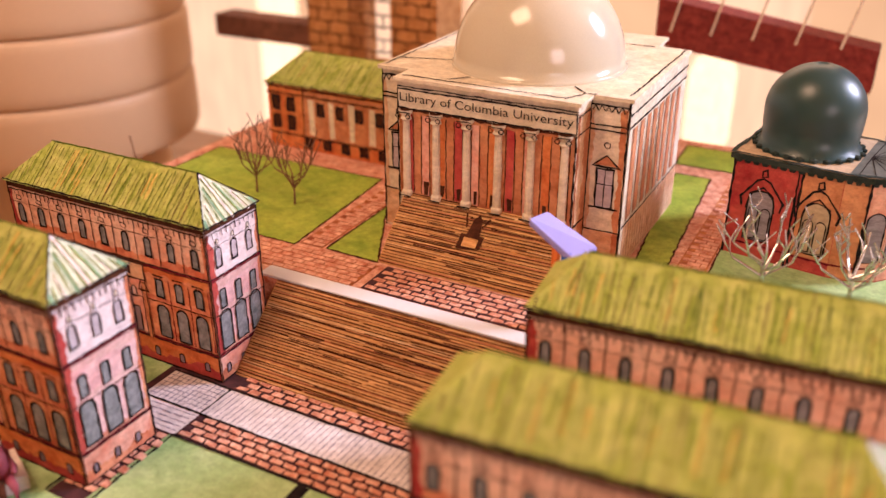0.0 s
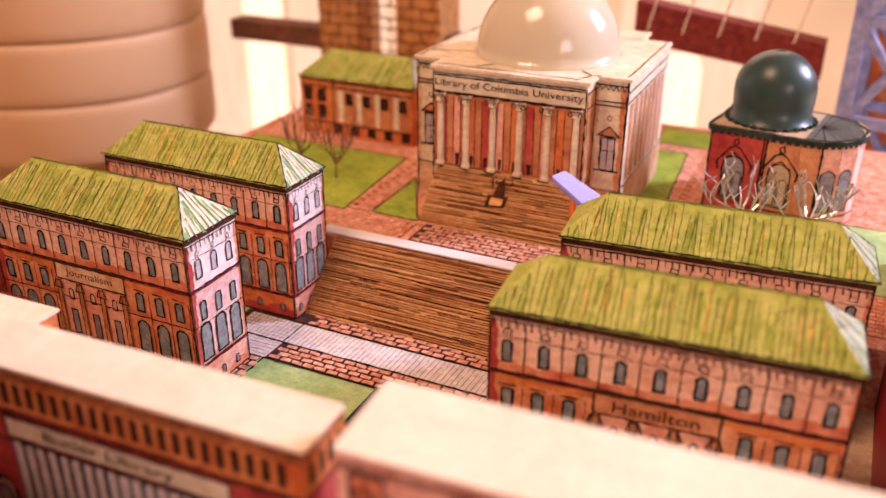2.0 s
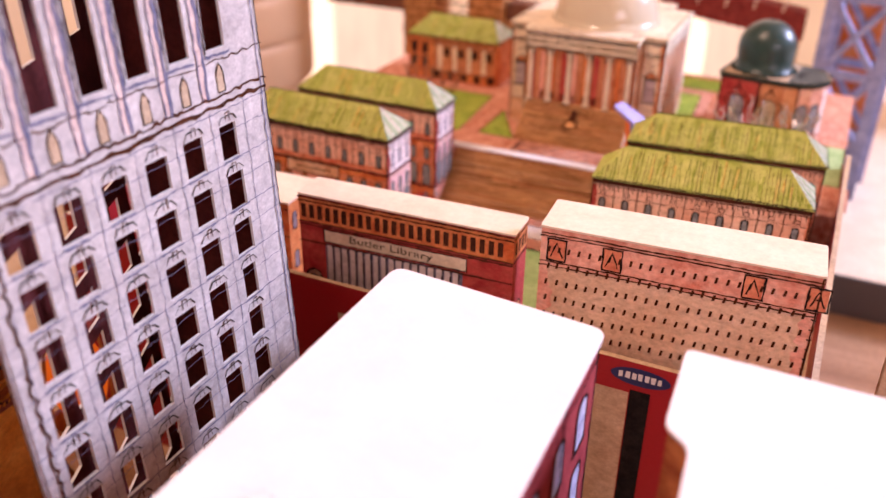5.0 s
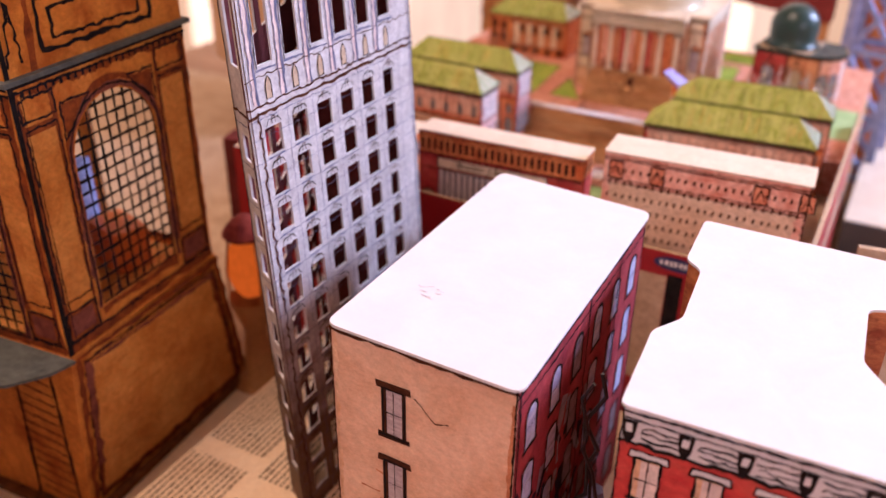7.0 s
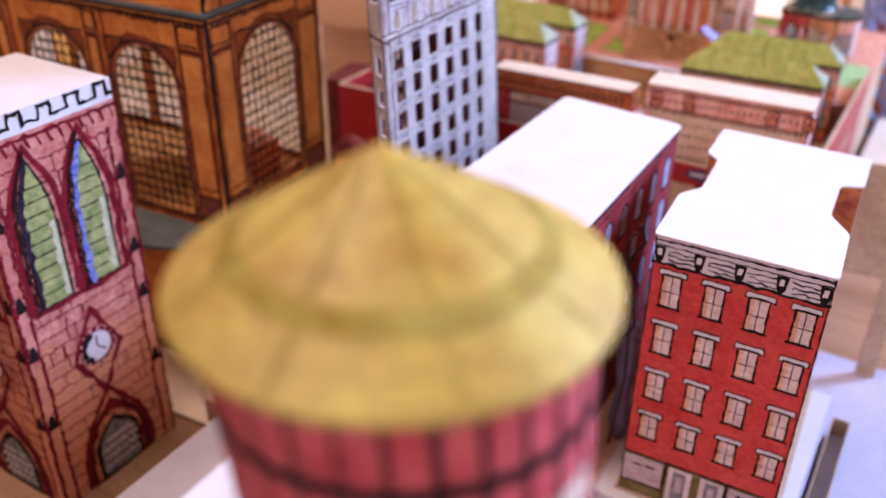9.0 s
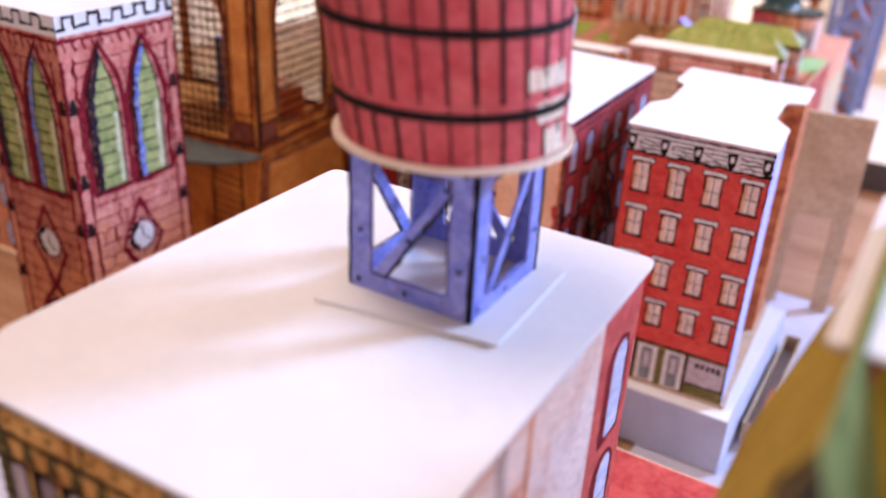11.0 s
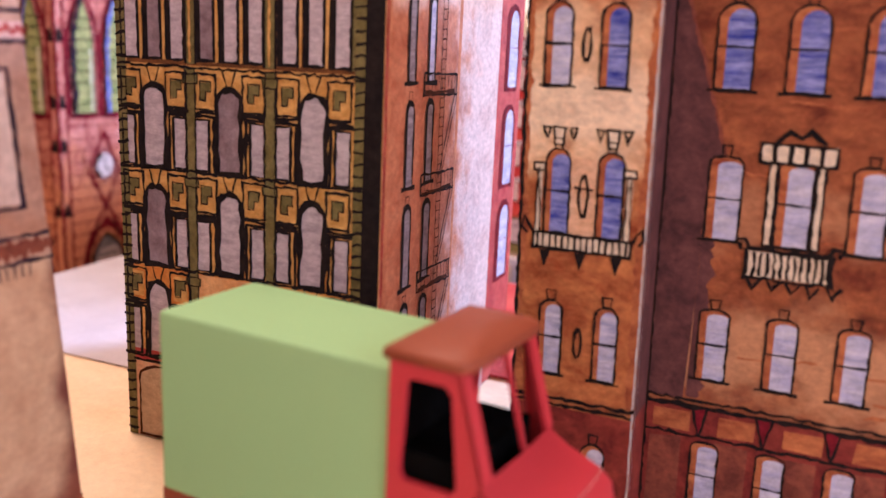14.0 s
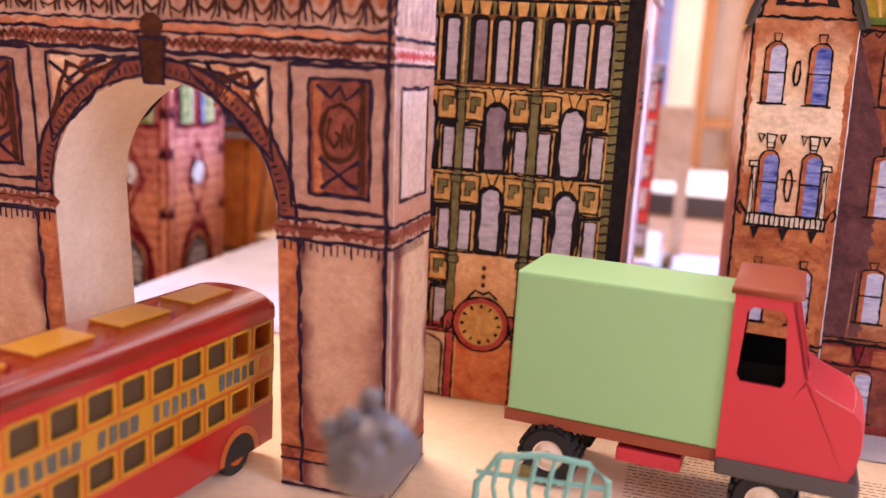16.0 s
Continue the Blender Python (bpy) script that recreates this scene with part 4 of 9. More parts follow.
def library():
    b = thing("university_library", "white and buff paper library with columns under an ivory dome", "building", -22.2, 94.4, 11)
    z = 7.85
    Shape().box(-5.9, 5.9, 0, 9.2, 0, z, STONE, STONE).link("body", b, "buff washed walls")
    Shape().box(-4.1, 4.1, 9.2, 11.4, 0, z, STONE, STONE).link("rear_porch", b)
    Shape().box(-4.2, 4.2, -1.5, 0.0, 0, z, STONE, STONE).link("portico", b)
    card([(-6.05, -0.15), (-4.35, -0.15), (-4.35, -1.65), (4.35, -1.65), (4.35, -0.15), (6.05, -0.15), (6.0, 9.3), (4.3, 9.45), (4.25, 11.6), (-4.25, 11.6), (-4.3, 9.45), (-6.05, 9.3)], z, 0.16, STONE, "roof", b, "cream card roof with ink lines")
    r = Art(b, (0, 0, z + 0.16), (1, 0, 0), (0, 1, 0))
    for pts in ([(-2.0, -0.9), (-1.3, -0.2)], [(3.5, -1.3), (4.0, -0.2), (3.2, 0.6)], [(-4.1, -1.2), (3.6, -1.25)], [(4.0, -0.2), (4.4, -0.1)], [(-5.8, 0.2), (-5.8, 9.2)], [(5.75, 0.3), (5.75, 9.2)], [(-5.7, 1.5), (-3.4, 2.2)], [(-4.2, 9.1), (4.2, 9.1)]):
        r.line(pts, 0.08, INK, 2, 0.04)
    r.emit("roof_drawing", "inked roof joints")
    dome = Shape()
    dome.lathe(0.35, 3.6, [(4.02, z + 0.16), (4.02, z + 0.24), (3.94, z + 0.3)] + [(3.92 * math.cos(t) ** 0.92, z + 0.3 + 4.0 * math.sin(t)) for t in [i * math.pi / 28 for i in range(15)]], IVORY, 56)
    dome.link("dome", b, "glossy ivory half-round dome", smooth=True)
    # portico front
    f = Art(b, (-4.2, -1.5, 0))
    f.rect(0.05, 2.6, 8.35, 6.55, RUST, 1)
    for k in range(10):
        u = 0.4 + k * 0.82
        f.rect(u, 2.7, u + 0.36, 6.4, (CRIMSON, PINK, ORANGE)[k % 3], 1.6, 0.04)
        f.line([(u - 0.04, 2.7), (u - 0.02, 6.4)], 0.05, INK_BROWN, 2.6)
        f.line([(u + 0.4, 2.7), (u + 0.38, 6.4)], 0.04, INK, 2.6)
        f.rect(u + 0.1, 2.72, u + 0.3, 3.3, INK_BROWN, 2.2, 0.05)
    f.rect(0.0, 6.66, 8.4, 7.5, STONE, 1.5)
    f.loop([(0.02, 6.66), (8.38, 6.66), (8.38, 7.5), (0.02, 7.5)], 0.07, INK)
    f.line([(0, 7.62), (8.4, 7.62)], 0.06, INK)
    f.line([(0.02, 0), (0.02, 6.6)], 0.08, INK)
    f.line([(8.38, 0), (8.38, 6.6)], 0.08, INK)
    f.bleed((0.1, 6.5), (0.1, 2.7), 0.25, BROWNSTONE, 2.8)
    f.line([(0.1, 6.6), (8.3, 6.58)], 0.12, INK_BROWN, 3)
    f.emit("colonnade_shade", "rust and crimson wash between the columns")
    lettering("Library of Columbia University", b, (-4.05, -1.54, 6.86), (1, 0, 0), (0, 0, 1), 0.5, 8.1, INK)
    for k in range(6):
        x = -3.75 + k * 1.5
        col = Shape()
        col.lathe(x, -1.55, [(0.26, 2.55), (0.26, 2.75), (0.19, 2.85), (0.185, 5.0), (0.16, 6.1), (0.27, 6.2), (0.2, 6.35), (0.32, 6.5), (0.32, 6.62)], STONE, 10)
        col.link("column", b, "cream column with a drawn capital", smooth=False)
        u = x + 4.2
        f2 = Art(b, (-4.2, -1.86, 0))
        for s in (-0.25, 0.25):
            f2.loop([(u + s + 0.11 * math.cos(t), 6.38 + 0.1 * math.sin(t)) for t in [i * math.pi / 4 for i in range(8)]], 0.045, INK, 1, 0.01)
            f2.emit("capital_scroll")
        f2.line([(u - 0.33, 6.55), (u + 0.33, 6.55)], 0.05, INK, 1)
        f2.emit("capital_line")
        f2.line([(u - 0.3, 2.62), (u + 0.3, 2.62)], 0.06, INK, 1)
        f2.emit("base_line")
    for sg in (-1, 1):
        pt = (4.2, -1.5, 0) if sg > 0 else (-4.2, 0, 0)
        g = Art(b, pt, (0, sg, 0))
        g.rect(0.05, 0.05, 1.45, z - 0.35, RUST_PALE, 1)
        g.bleed((1.45, 0.1), (1.45, z - 0.4), 0.7, RUST, 1.4)
        g.bleed((0.05, z - 0.4), (0.05, 0.1), 0.35, BROWNSTONE, 1.5)
        for v in (2.5, 6.6, 7.4):
            g.line([(0.03, v), (1.47, v)], 0.08, INK)
        g.emit("return_paint", "tan return of the portico")
    # wings of the front
    for x0 in (-5.9, 4.2):
        g = Art(b, (x0, 0, 0))
        g.line([(0.03, 0), (0.03, z)], 0.07, INK)
        g.line([(1.66, 0), (1.66, z)], 0.09, INK)
        for v in (2.0, 6.55, 6.75, 7.6):
            g.line([(0, v), (1.7, v)], 0.06, INK)
        for k in range(6):
            g.line([(0.1 + k * 0.28, 7.35), (0.22 + k * 0.28, 7.6), (0.34 + k * 0.28, 7.35)], 0.05, INK)
        g.loop([(0.85 + 0.13 * math.cos(t), 5.9 + 0.13 * math.sin(t)) for t in [i * math.pi / 5 for i in range(10)]], 0.04, INK)
        g.poly([(0.3, 5.0), (0.85, 5.45), (1.4, 5.0)], RUST, 1.4)
        g.loop([(0.25, 4.95), (0.85, 5.45), (1.45, 4.95)], 0.07, INK)
        g.bleed((1.6, 0.1), (1.6, 7.5), 0.3, RUST, 0.8)
        g.bleed((0.05, 7.4), (0.05, 0.1), 0.22, RUST_PALE, 0.9)
        g.rect(0.05, 0.1, 1.62, 1.95, RUST_PALE, 0.6)
        g.emit("wing_drawing", "inked mouldings")
        g.window(0.85, 3.1, 0.75, 1.75, "rect", PANE_LILAC, 0.08, bars=(("v", 0.5), ("h", 0.6)), sill=0.25, label="drawn niche window with a pediment")
    s = Art(b, (5.9, 0, 0), (0, 1, 0))
    s.rect(0, 0, 9.2, 2.2, RUST_PALE, 1)
    for k in range(22):
        s.line([(0.4 + k * 0.4, 0.15), (0.4 + k * 0.4, 2.1)], 0.05, BROWNSTONE, 1.6)
    for k in range(8):
        s.rect(0.6 + k * 1.0, 2.4, 1.25 + k * 1.0, 6.6, RUST, 1.4, 0.08)
        s.line([(0.6 + k * 1.0, 2.4), (0.6 + k * 1.0, 6.6)], 0.05, INK_BROWN)
        s.line([(1.28 + k * 1.0, 2.4), (1.28 + k * 1.0, 6.6)], 0.04, INK, 1.8)
    for v in (2.25, 6.75, 7.3):
        s.line([(0, v), (9.2, v)], 0.09, INK)
    s.rect(0.0, 0, 0.35, z, STONE, 2)
    s.rect(0.0, 6.8, 9.2, z, STONE, 1.6)
    s.emit("side_wall_paint", "rust bays on the side wall")
    s = Art(b, (-5.9, 9.2, 0), (0, -1, 0))
    for k in range(8):
        s.rect(0.6 + k * 1.0, 2.4, 1.25 + k * 1.0, 6.6, RUST, 1.4, 0.08)
    s.emit("far_side_paint", "rust bays on the side wall")
    return b


library()
ls = steps("library_steps", "steep brown inked steps before the library", -22.1, 90.55, 11.0, 8.3, 8.0, 2.3, 2.6, 24)
st = Art(ls, (0, 0, 0), (1, 0, 0), (0, 2.3, 2.6))
st.rect(-0.65, 1.5, 0.5, 2.2, INK_BROWN, 6, 0.08)
st.rect(-0.4, 1.62, 0.3, 2.05, STEP, 7, 0.05)
st.poly([(-0.35, 2.15), (0.3, 2.15), (0.2, 2.9), (0.02, 3.15), (-0.2, 2.85)], INK_BROWN, 6)
st.line([(-0.45, 2.5), (-0.6, 3.1)], 0.08, INK_BROWN, 6)
st.line([(0.3, 2.6), (0.55, 3.0)], 0.07, INK_BROWN, 6)
st.emit("drawn_statue", "small brown drawing of a seated statue")


def brown_hall():
    b = thing("orange_hall", "orange paper hall with green roof behind the lawn", "building", -36.3, 101.3, 11)
    w, d, h = 8.6, 4.5, 3.9
    Shape().box(-w / 2, w / 2, 0, d, 0, h, ORANGE, ORANGE).link("body", b)
    hip_roof(b, w, d, h, 1.5, 1.2)
    f = Art(b, (-w / 2, 0, 0))
    f.bold = 1.5
    f.rect(2.6, 0.9, 8.4, h - 0.25, RUST, 1)
    for k in range(4):
        f.rect(3.0 + 1.4 * k, 1.0, 3.4 + 1.4 * k, 3.2, STONE, 1.6, 0.05)
    for v in (0.85, 3.35, 3.75):
        f.line([(0, v), (w, v)], 0.07, INK_BROWN)
    f.line([(2.6, 0), (2.6, h)], 0.06, INK_BROWN)
    f.emit("front_paint", "rust wash and pale pilasters")
    for k in range(2):
        for r in range(2):
            f.window(0.6 + 1.1 * k, 1.2 + 1.15 * r, 0.5, 0.8, "rect", INK_BROWN, 0.09)
    for k in range(5):
        f.window(2.9 + 1.3 * k, 0.25, 0.5, 0.5, "rect", INK_BROWN, 0.08)
        if k < 4:
            f.window(3.85 + 1.35 * k, 2.3, 0.45, 0.7, "rect", INK_BROWN, 0.08)


brown_hall()


def chapel():
    b = thing("domed_chapel", "red paper chapel with a dark teal dome", "building", -8.92, 98.46, 11, -8)
    h = 4.6
    apse = [(0.8 + 2.65 * math.cos(t), 2.85 + 2.65 * math.sin(t)) for t in [(-90 + i * 22.5) * math.pi / 180 for i in range(9)]]
    plan = [(-3.9, 0.2)] + apse + [(-3.9, 5.5)]
    Shape().prism(plan, 0, h, CRIMSON, KRAFT).link("body", b, "crimson and pink washed walls")
    card([((x + 0.2) * 1.04 - 0.2, (y - 2.85) * 1.05 + 2.85) for x, y in plan], h, 0.26, KRAFT, "cornice", b, "dark teal scalloped cornice", edge=CORNICE)
    r = Art(b, (0, 0, h + 0.26), (1, 0, 0), (0, 1, 0))
    r.poly([(0.9, 0.3), (2.0, 0.55), (2.9, 1.3), (3.4, 2.6), (2.9, 4.3), (2.0, 5.2), (0.9, 5.4)], SLATE, 1)
    for k in range(12):
        t = (-80 + k * 14.5) * math.pi / 180
        r.line([(1.2, 2.85), (0.8 + 2.6 * math.cos(t), 2.85 + 2.6 * math.sin(t))], 0.05, INK, 2, 0.01)
    r.loop([(-4.0, 0.15), (0.8, 0.12), (2.4, 0.6), (3.4, 2.0), (3.4, 3.6), (2.4, 5.0), (0.8, 5.5), (-4.0, 5.5)], 0.2, CORNICE, 2.5)
    r.emit("roof_drawing", "slate strokes over the round end")
    cx, cy = -1.5, 2.75
    Shape().lathe(cx, cy, [(2.25, h + 0.26), (2.25, h + 0.42), (2.02, h + 0.5), (2.1, h + 1.4), (2.12, h + 2.0)] + [(2.12 * math.cos(t), h + 2.0 + 2.05 * math.sin(t)) for t in [i * math.pi / 24 for i in range(1, 12)]] + [(0.26, h + 4.02), (0.2, h + 3.98), (0, h + 3.98)], TEAL_DOME, 44).link("dome", b, "dark teal ball-shaped dome", smooth=True)
    for k in range(26):
        t = k * math.pi / 13
        Shape().lathe(cx + 2.28 * math.cos(t), cy + 2.28 * math.sin(t), [(0, h + 0.26), (0.16, h + 0.3), (0.17, h + 0.42), (0, h + 0.48)], CORNICE, 6).link("scallop", b)
    f = Art(b, (-3.9, 0.2, 0))
    for k in range(12):
        u = 0.2 + k * 0.39
        f.poly([(u - 0.18, h), (u + 0.18, h), (u + 0.1, h - 0.16), (u - 0.1, h - 0.16)], CORNICE, 3)
    for u in (0.05, 2.85, 3.02):
        f.line([(u, 0), (u, h)], 0.1, INK, 2)
    f.rect(0.1, 0.05, 4.6, 0.62, CRIMSON, 1.2)
    f.line([(0.05, 0.66), (4.65, 0.62)], 0.08, INK_RED, 2.4)
    f.emit("front_drawing", "inked piers and scallops")

    def bay(f, u, wash_, pane, half):
        f.rect(u - half, 0.68, u + half, h - 0.02, wash_, 0.8)
        f.line([(u - 0.85, 2.5), (u - 0.95, 2.9), (u - 0.62, 3.3), (u - 0.3, 3.75), (u, 3.9), (u + 0.3, 3.75), (u + 0.62, 3.3), (u + 0.95, 2.9), (u + 0.85, 2.5)], 0.09, INK, 3)
        f.line([(u - 0.62, 2.4), (u - 0.5, 3.1), (u, 3.5), (u + 0.5, 3.1), (u + 0.62, 2.4)], 0.07, INK, 3)
        f.loop([(u - 0.1, 3.92), (u + 0.14, 4.0), (u + 0.06, 4.3), (u - 0.12, 4.2)], 0.06, INK, 3)
        f.emit("bay_paint", "red and orange washed bay")
        f.window(u, 0.9, 1.15, 2.4, "arch", pane, 0.07, label="arched window with tan panes under a hood")
        f.window(u - 0.27, 1.0, 0.42, 1.5, "arch", pane, 0.05)
        f.window(u + 0.27, 1.0, 0.42, 1.5, "arch", pane, 0.05)
    bay(f, 1.45, CRIMSON, PANE_SMOKE, 1.38)
    bay(f, 3.85, RUST, KRAFT, 0.84)
    for k in range(8):
        p, q = apse[k], apse[k + 1]
        a = Art(b, (*p, 0), (q[0] - p[0], q[1] - p[1], 0))
        L = math.hypot(q[0] - p[0], q[1] - p[1])
        a.rect(0.01, 0.05, L - 0.01, h - 0.02, RUST if k == 0 else PINK, 1)
        for m in range(3):
            u = L * (m + 0.5) / 3
            a.poly([(u - 0.15, h), (u + 0.15, h), (u + 0.08, h - 0.16), (u - 0.08, h - 0.16)], CORNICE, 3)
        a.line([(0, 0.64), (L, 0.64)], 0.08, INK_RED, 2.4)
        if k == 1:
            a.line([(0.02, 0), (0.02, h)], 0.12, INK, 3)
        if k > 2:
            a.rect(L * 0.2, 0.7, L * 0.8, h - 0.4, PINK_WHITE, 1.6)
        a.emit("apse_panel")
        if k in (1, 2, 4, 6):
            a.window(L / 2, 0.95, 0.8, 2.3, "arch", PANE_SMOKE if k < 3 else PANE_LILAC, 0.06)


chapel()


def front_block(label, x, y, w, d, h, turn=0.0, kind="plain"):
    b = thing("campus_block", label, "building", x, y, 8.06, turn, "front row blocks")
    Shape().box(-w / 2, w / 2, 0, d, 0, h, CRIMSON if kind == "library" else TAN, CREAM).link("body", b)
    card([(-w / 2 - 0.06, -0.06), (w / 2 + 0.06, -0.06), (w / 2 + 0.06, d + 0.06), (-w / 2 - 0.06, d + 0.06)], h, 0.1, CREAM, "roof", b, "bare cream card top", 0.15)
    f = Art(b, (-w / 2, 0, 0))
    if kind == "library":
        f.rect(0, h - 1.5, w, h - 0.15, ORANGE, 1)
        f.rect(1.5, 1.0, w - 2.6, h - 2.6, INK_BLUE, 1.2)
        for k in range(17):
            u = 1.6 + k * (w - 4.3) / 17
            f.rect(u, 1.0, u + 0.3, h - 2.7, PAVE, 1.8, 0.03)
            f.line([(u + 0.34, 1.0), (u + 0.34, h - 2.7)], 0.06, INK)
        for v in (h - 0.1, h - 1.5, h - 1.65, h - 2.65, 0.9, h - 0.3):
            f.line([(0, v), (w, v)], 0.08, INK_BROWN)
        f.emit("front_paint", "orange frieze and grey colonnade")
        f.rect(1.45, h - 2.5, w - 2.4, h - 1.78, STONE, 2)
        f.loop([(1.45, h - 2.5), (w - 2.4, h - 2.5), (w - 2.4, h - 1.78), (1.45, h - 1.78)], 0.06, INK)
        f.emit("name_panel", "pale name panel")
        lettering("Butler Library", b, (-w / 2 + 3.0, -0.06, h - 2.36), (1, 0, 0), (0, 0, 1), 0.5, w - 7.2, INK)
        for k in range(24):
            f.window(0.3 + k * (w - 0.5) / 24, h - 1.25, 0.24, 0.75, "rect", INK_BROWN, 0.03)
        for u in (0.75, w - 1.2):
            f.window(u, 0.9, 0.9, 2.8, "arch", BUFF, 0.1)
            f.window(u, 1.0, 0.5, 2.4, "arch", PANE_DIM, 0.06)
        e = Art(b, (w / 2, 0, 0), (0, 1, 0))
        e.rect(0, h - 1.4, d, h - 0.1, ORANGE, 1)
        for v in (h - 0.2, h - 1.5, 0.9):
            e.line([(0, v), (d, v)], 0.08, INK_BROWN)
        for k in range(4):
            e.rect(0.2 + k * 0.5, h - 1.2, 0.45 + k * 0.5, h - 0.5, INK_BROWN, 2, 0.04)
        e.emit("end_drawing", "inked bands")
        e.window(d / 2, 0.9, 0.8, 3.0, "arch", RUST, 0.09)
    else:
        f.rect(0, h - 1.9, w, h, PINK, 1)
        f.bleed((0, h - 1.9), (0, 0.3), 0.8, PINK, 0.7)
        f.bleed((w, 0.3), (w, h - 1.9), 0.7, PINK, 0.7)
        for v in (h - 0.25, h - 0.4, h - 1.7, h - 1.9):
            f.line([(0, v), (w, v)], 0.07, INK_BROWN)
        for u in (0.35, 2.9, 9.0, w - 0.5):
            f.rect(u, h - 1.6, u + 0.8, h - 0.5, SALMON, 2)
            f.loop([(u, h - 1.6), (u + 0.85, h - 1.6), (u + 0.85, h - 0.5), (u, h - 0.5)], 0.08, INK)
            f.line([(u + 0.15, h - 1.4), (u + 0.4, h - 0.7), (u + 0.7, h - 1.4)], 0.07, INK)
        f.line([(w - 0.05, 0), (w - 0.05, h)], 0.08, INK_BROWN)
        for k in range(18):
            f.line([(w - 0.15, 0.3 + k * 0.5), (w + 0.0, 0.3 + k * 0.5)], 0.06, INK)
        f.emit("front_paint", "pink cornice with inked blocks")
        for r in range(9):
            for k in range(25):
                u, v = 0.4 + k * (w - 0.9) / 24 + jitter(0.04), h - 1.2 - r * 0.86 + jitter(0.04)
                if r == 0:
                    v = h - 1.2
                f.poly([(u - 0.07, v), (u + 0.05, v + 0.02), (u + 0.09, v + 0.30), (u - 0.02, v + 0.31)], INK_BROWN, 3)
        ob = f.emit("window_stroke_pattern", "rows of small brown window strokes")
        ob["kind"] = "stuff"
        e = Art(b, (w / 2, 0, 0), (0, 1, 0))
        e.rect(0, 0, d, h, PINK_PALE, 1)
        for v in (h - 0.3, h - 1.8, 0.4):
            e.line([(0, v), (d, v)], 0.07, INK_BROWN)
        e.emit("end_paint")
    return b


front_block("crimson paper library block with a pale name panel", -23.0, 65.75, 11.9, 2.1, 8.0, 2.5, "library")
front_block("tall tan paper block with rows of inked windows", -9.4, 65.4, 12.1, 2.9, 9.35, 3.5)


def corner_block():
    b = thing("corner_block", "small orange paper block with a cream top", "building", -33.2, 67.6, 8.06, 2)
    Shape().box(-2.0, 2.0, 0, 3.4, 0, 6.0, ORANGE, CREAM).link("body", b)
    card([(-2.1, -0.1), (2.1, -0.1), (2.1, 3.5), (-2.1, 3.5)], 6.0, 0.1, CREAM, "roof", b, "cream card top")
    f = Art(b, (-2, 0, 0))
    for v in (1.2, 3.9, 5.6):
        f.line([(0, v), (4, v)], 0.06, INK)
    f.emit("front_drawing")
    for r in (1.7, 4.2):
        for k in range(3):
            f.window(0.9 + k * 1.1, r, 0.5, 1.1, "arch", PANE_DIM, 0.06)
    e = Art(b, (2, 0, 0), (0, 1, 0))
    for r in (1.7, 4.2):
        for k in range(3):
            e.window(0.6 + k * 1.05, r, 0.45, 1.1, "arch", PANE_DIM, 0.06)


corner_block()

# ---- midtown ----
def holed_wall(parent, name, at, u, W, H, holes, mat, inner, thick=0.12, label=""):
    """A paper wall with real cut-out openings (a0, b0, a1, b1)."""
    at, u, v = Vector(at), Vector(u).normalized(), Vector((0, 0, 1))
    n = u.cross(v)
    us = sorted({0, W, *[h[0] for h in holes], *[h[2] for h in holes]})
    vs = sorted({0, H, *[h[1] for h in holes], *[h[3] for h in holes]})
    s = Shape()

    def put(a, b, d):
        return at + u * a + v * b - n * d
    for a0, a1 in zip(us, us[1:]):
        for b0, b1 in zip(vs, vs[1:]):
            a, b = (a0 + a1) / 2, (b0 + b1) / 2
            if any(h[0] < a < h[2] and h[1] < b < h[3] for h in holes):
                continue
            s.face([put(a0, b0, 0), put(a1, b0, 0), put(a1, b1, 0), put(a0, b1, 0)], mat)
            s.face([put(a0, b1, thick), put(a1, b1, thick), put(a1, b0, thick), put(a0, b0, thick)], inner)
    for a0, b0, a1, b1 in holes:
        for p, q in (((a0, b0), (a1, b0)), ((a1, b0), (a1, b1)), ((a1, b1), (a0, b1)), ((a0, b1), (a0, b0))):
            s.face([put(*p, 0), put(*q, 0), put(*q, thick), put(*p, thick)], WHITE)
    return s.link(name, parent, label)


